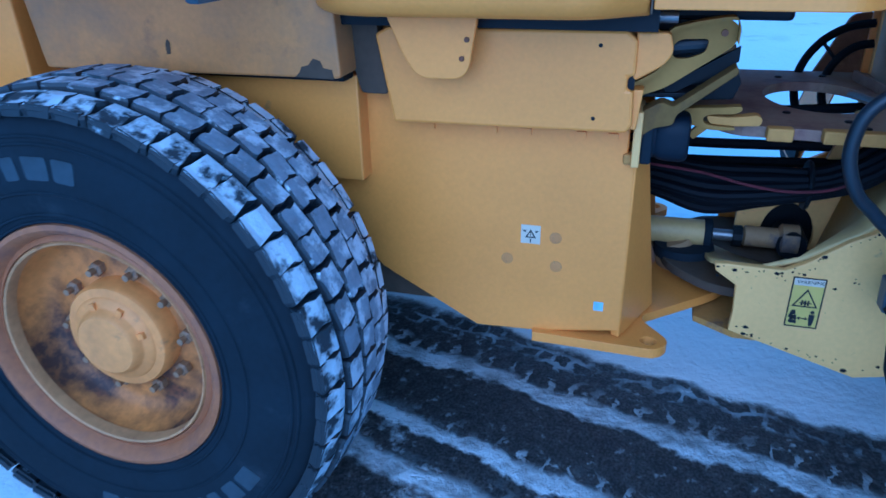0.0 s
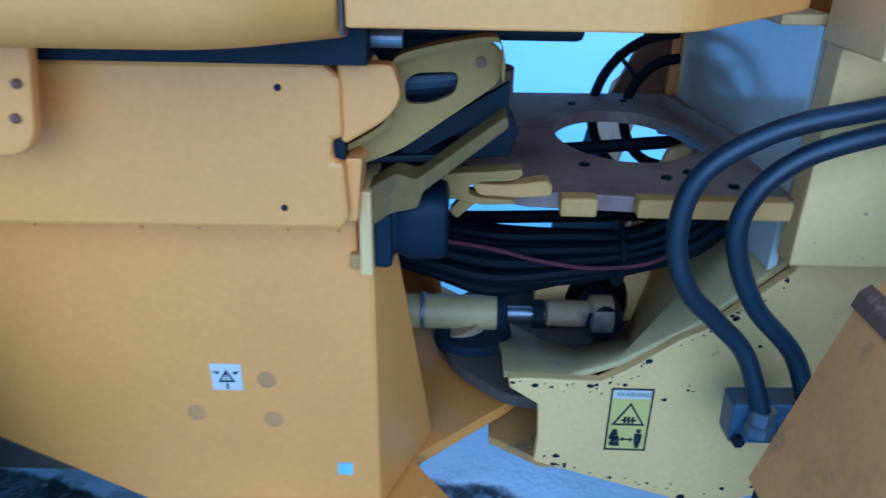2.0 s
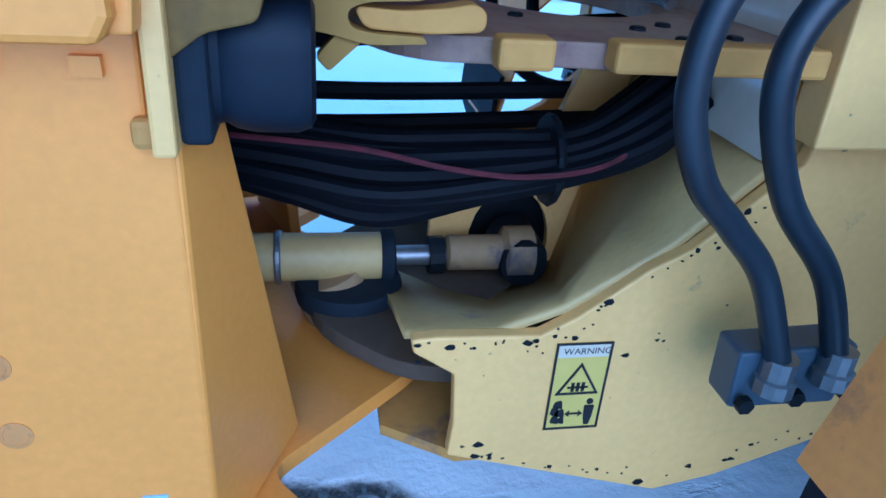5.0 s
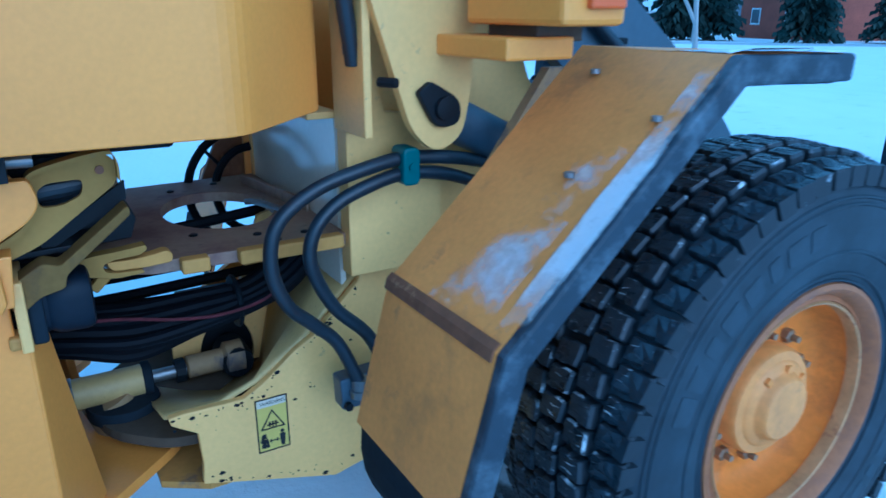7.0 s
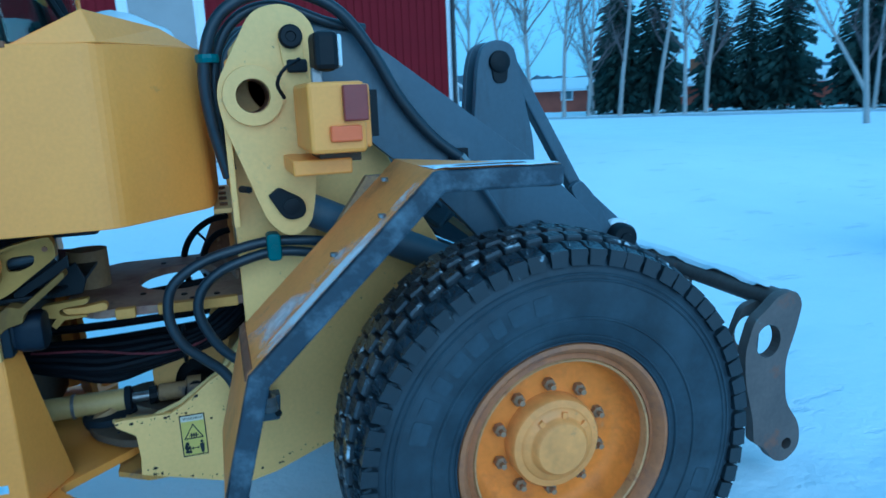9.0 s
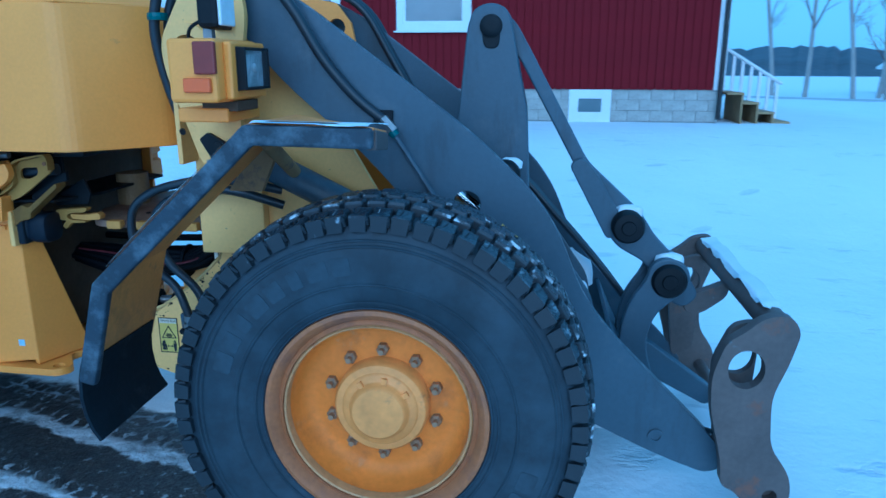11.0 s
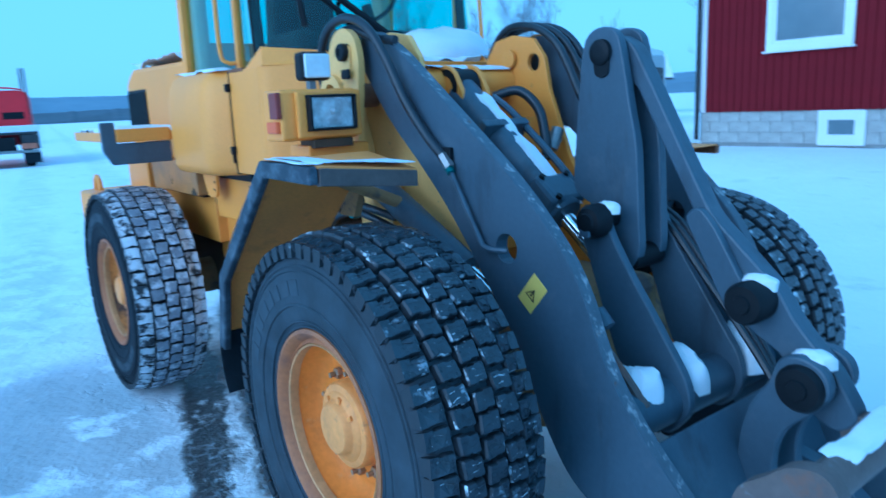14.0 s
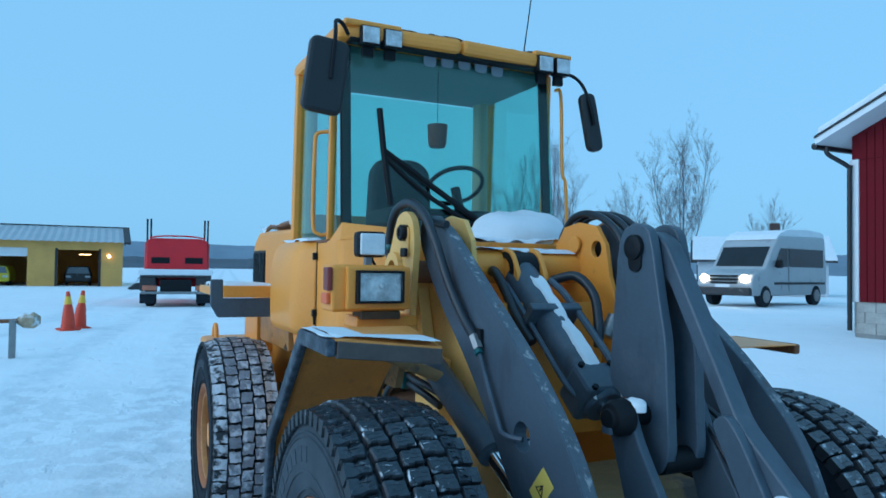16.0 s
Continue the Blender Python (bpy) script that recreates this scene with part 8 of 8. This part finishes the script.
# ---- trees ----
NEEDLE = mat("dark_spruce_needles", (0.026, 0.050, 0.042), 0.75, vary=0.5, grain=3, blot=0.6, bump=0.0, dirt=(0.45, 0.50, 0.52), dirt_amount=0.12, dirt_scale=2.0)
BARK = mat("grey_spruce_bark", (0.10, 0.075, 0.06), 0.9, vary=0.3, grain=12, blot=3)
BIRCH = mat("white_birch_bark", (0.34, 0.33, 0.32), 0.8, vary=0.2, grain=8, blot=1.5, dirt=(0.05, 0.045, 0.04), dirt_amount=0.2, dirt_scale=3.0)
STEM = mat("grey_brown_twigs", (0.12, 0.12, 0.135), 0.85, vary=0.3, grain=4, blot=1)
TWIG = mat("brown_birch_twigs", (0.14, 0.115, 0.115), 0.85, vary=0.3, grain=4, blot=1)


def spruce_meshes(seed, h):
    rnd = random.Random(seed)
    bm = bmesh.new()
    levels = int(h * 3.4)
    for i in range(levels):
        f = i / levels
        z = h * (0.07 + 0.91 * f)
        rad = h * 0.17 * (1 - f) ** 0.85 * rnd.uniform(0.75, 1.15) + 0.10
        n = max(4, int(11 * (1 - f)) + 3)
        off = rnd.random() * 6.28
        for k in range(n):
            a = off + 6.28 * k / n + rnd.uniform(-0.25, 0.25)
            r = rad * rnd.uniform(0.65, 1.1)
            d = Vector((math.cos(a), math.sin(a), 0))
            s = Vector((-d.y, d.x, 0))
            droop = -0.42 * r
            for q in range(4):
                t0, t1 = q / 4, min(1.0, (q + 1.45) / 4)
                w = r * 0.20 * (1 - 0.55 * t0) * rnd.uniform(0.7, 1.3)
                p0 = d * r * t0 + Vector((0, 0, z + droop * t0 ** 1.3))
                p1 = d * r * t1 + Vector((0, 0, z + droop * t1 ** 1.3 + 0.08 * r * t1))
                side = rnd.uniform(-0.4, 0.4) * w
                tip1, tip2 = p1 + s * (w + side) - Vector((0, 0, 0.16 * r)), p1 - s * (w - side) - Vector((0, 0, 0.16 * r))
                v = [bm.verts.new(p) for p in (p0, tip1, p1, tip2)]
                bm.faces.new((v[0], v[1], v[2]))
                bm.faces.new((v[0], v[2], v[3]))
    crown = mesh_of(bm, "crown")
    crown.materials.append(NEEDLE)
    trunk = mesh_of(tube([(0, 0, -0.3), (0, 0, h * 0.5), (0, 0, h)], 0.017 * h, 8, 3, taper=0.02), "trunk")
    trunk.materials.append(BARK)
    return trunk, crown


def birch_meshes(seed, h, lean=0.0, spread=1.0, fork=False, dense=False):
    rnd = random.Random(seed)
    trunk_bm, twig_bm = bmesh.new(), bmesh.new()

    def grow(p, d, length, r, depth):
        pts = [p]
        q = Vector(p)
        n = 4 if depth < 2 else 3
        for i in range(n):
            d = (d + Vector((rnd.uniform(-1, 1), rnd.uniform(-1, 1), rnd.uniform(-0.3, 0.7))) * (0.10 if depth == 0 else 0.22)).normalized()
            if depth >= 3:
                d = (d + Vector((0, 0, -0.10))).normalized()
            q = q + d * length / n
            pts.append(q.copy())
        bm = trunk_bm if depth == 0 else twig_bm
        add_tube(bm, pts, r, 7 if depth == 0 else 4 if depth < 3 else 3, 2 if depth < 2 else 1, taper=r * 0.35, curve=depth < 2)
        if depth >= 4:
            return
        kids = ((17, 9, 6, 3) if dense else (11 if not fork else 9, 6, 5, 3))[depth]
        for k in range(kids):
            t = rnd.uniform(0.22 if depth == 0 else 0.15, 1.0)
            i = min(len(pts) - 2, int(t * (len(pts) - 1)))
            base = pts[i].lerp(pts[i + 1], t * (len(pts) - 1) - i)
            a = rnd.uniform(0, 6.28)
            out = Vector((math.cos(a), math.sin(a), rnd.uniform(0.55, 1.3) if depth == 0 else rnd.uniform(0.1, 0.9)))
            nd = (d * (0.75 if dense else 0.45) + out.normalized() * spread).normalized()
            grow(base, nd, length * rnd.uniform(0.26, 0.42) * (1.15 - 0.5 * t if depth == 0 else 1.1), max(0.0045, r * rnd.uniform(0.20, 0.30)) if dense else max(0.006, r * rnd.uniform(0.28, 0.42)), depth + 1)

    grow(Vector((0, 0, -0.3)), Vector((lean, 0, 1)).normalized(), h, (0.0065 if dense else 0.013) * h, 0)
    if dense:
        # slim stems side by side from one root
        for k in range(3):
            a = 2.1 * k + seed
            grow(Vector((0.25 * math.cos(a), 0.25 * math.sin(a), -0.3)), Vector((0.20 * math.cos(a), 0.20 * math.sin(a), 1)).normalized(), h * rnd.uniform(0.75, 0.95), 0.005 * h, 0)
    if fork:
        grow(Vector((lean * h * 0.12, 0, h * 0.12)), Vector((lean + 0.55, 0.2, 1)).normalized(), h * 0.75, 0.009 * h, 0)
    a, b = mesh_of(trunk_bm, "trunk"), mesh_of(twig_bm, "crown")
    a.materials.append(STEM if dense else BIRCH)
    b.materials.append(STEM if dense else TWIG)
    return a, b


def plant(name, meshes, x, y, rot, scale, label, category, group, sink=0.0):
    t = thing(name, label, category, (x, y, height(x, y) - sink), group)
    t.rotation_euler, t.scale = (0, 0, rot), (scale, scale, scale)
    for nm, me in zip(("trunk", "crown"), meshes):
        o = new(nm, me)
        o.parent = t


spruces = [spruce_meshes(s, 15) for s in (1, 2, 3)]
for k, (x, y, s) in enumerate(((33.8, 53.5, 1.05), (36.4, 52.2, 1.15), (40.3, 48.9, 0.93), (42.2, 47.1, 0.97), (44.3, 45.3, 1.12), (48.0, 41.0, 1.25), (49.5, 39.8, 1.15), (50.6, 31.4, 1.0), (35.0, 56.0, 1.2), (57.5, 28.5, 0.95))):
    plant("spruce", spruces[k % 3], x, y, k * 1.3, s, "tall dark green spruce dusted with snow", "spruce", "spruces by the road")
yard_trees = [birch_meshes(s, 12.5, 0.0, 0.50, False, True) for s in (27, 24)]
birches = [birch_meshes(s, 13, 0.03 * (s - 2), 0.9) for s in (1, 2, 3, 4)]
for k, (x, y, s) in enumerate(((22.6, 52.0, 1.05), (24.6, 51.5, 0.95), (27.0, 51.0, 1.1), (29.0, 50.5, 0.9), (30.2, 47.6, 1.15), (32.6, 46.2, 1.2), (34.6, 45.2, 1.05), (36.2, 44.8, 1.15), (44.0, 36.5, 0.9), (26.0, 56.0, 1.2), (21.0, 57.0, 1.1), (31.5, 54.0, 1.2), (19.5, 60.0, 1.15))):
    plant("birch", birches[k % 4], x, y, k * 2.1, s, "tall bare birch with white trunk", "birch", "birches by the road")
plant("birch", birch_meshes(11, 11, 0.10, 1.0, True), 27.0, 21.9, 2.4, 1.0, "leaning forked birch with white trunk in the snow field", "birch", "")
for k, (x, y, s) in enumerate(((-43.5, 37.2, 0.62), (-41.0, 40.5, 0.92), (-36.0, 44.5, 0.50), (-46.0, 31.5, 0.85), (-33.0, 56.0, 0.8), (-30.0, 58.0, 0.85), (-50.0, 30.5, 0.8))):
    plant("bare_tree", yard_trees[k % 2], x, y, k * 1.7, s, "bare deciduous tree beyond the yard", "tree", "bare trees beyond the yard", 0.3)

# ---- boards and blocks of the house ----
bmesh_cache = {}
w = 0.128
k = int((HX1 - HX0) / 0.146)
for tier in (0, 1):
    for i in range(k):
        x = HX0 + 0.15 + i * 0.146
        if x + w > HX1 - 0.14:
            break
        z0, z1 = (1.262, 3.775) if tier == 0 else (3.79, min(gable(x), gable(x + w)) - 0.02)
        key = (tier, round(z1, 2))
        if key not in bmesh_cache:
            bmesh_cache[key] = mesh_of(box(0, w, -0.018, 0, z0, z1), "board")
            bmesh_cache[key].materials.append(RED)
        o = new("board", bmesh_cache[key])
        o.parent = hwall
        o.location = Vector((x, HY, 0)) - Vector((-1.2, HY, 0.62))
blk = {}
for row in range(3):
    x = HX0 + 0.03 - (0.2 if row % 2 else 0)
    while x < HX1 - 0.05:
        x0, x1 = max(x, HX0 + 0.03), min(x + 0.385, HX1 - 0.03)
        key = round(x1 - x0, 2)
        if x1 - x0 > 0.05:
            if key not in blk:
                blk[key] = mesh_of(box(0, x1 - x0, -0.012, 0.05, 0, 0.183), "block")
                blk[key].materials.append(BLOCK)
            o = new("block", blk[key])
            o.parent = hbase
            o.location = Vector((x0, HY + 0.03 - random.uniform(0, 0.006), 0.705 + row * 0.19)) - Vector((-1.2, HY, 0.62))
        x += 0.40
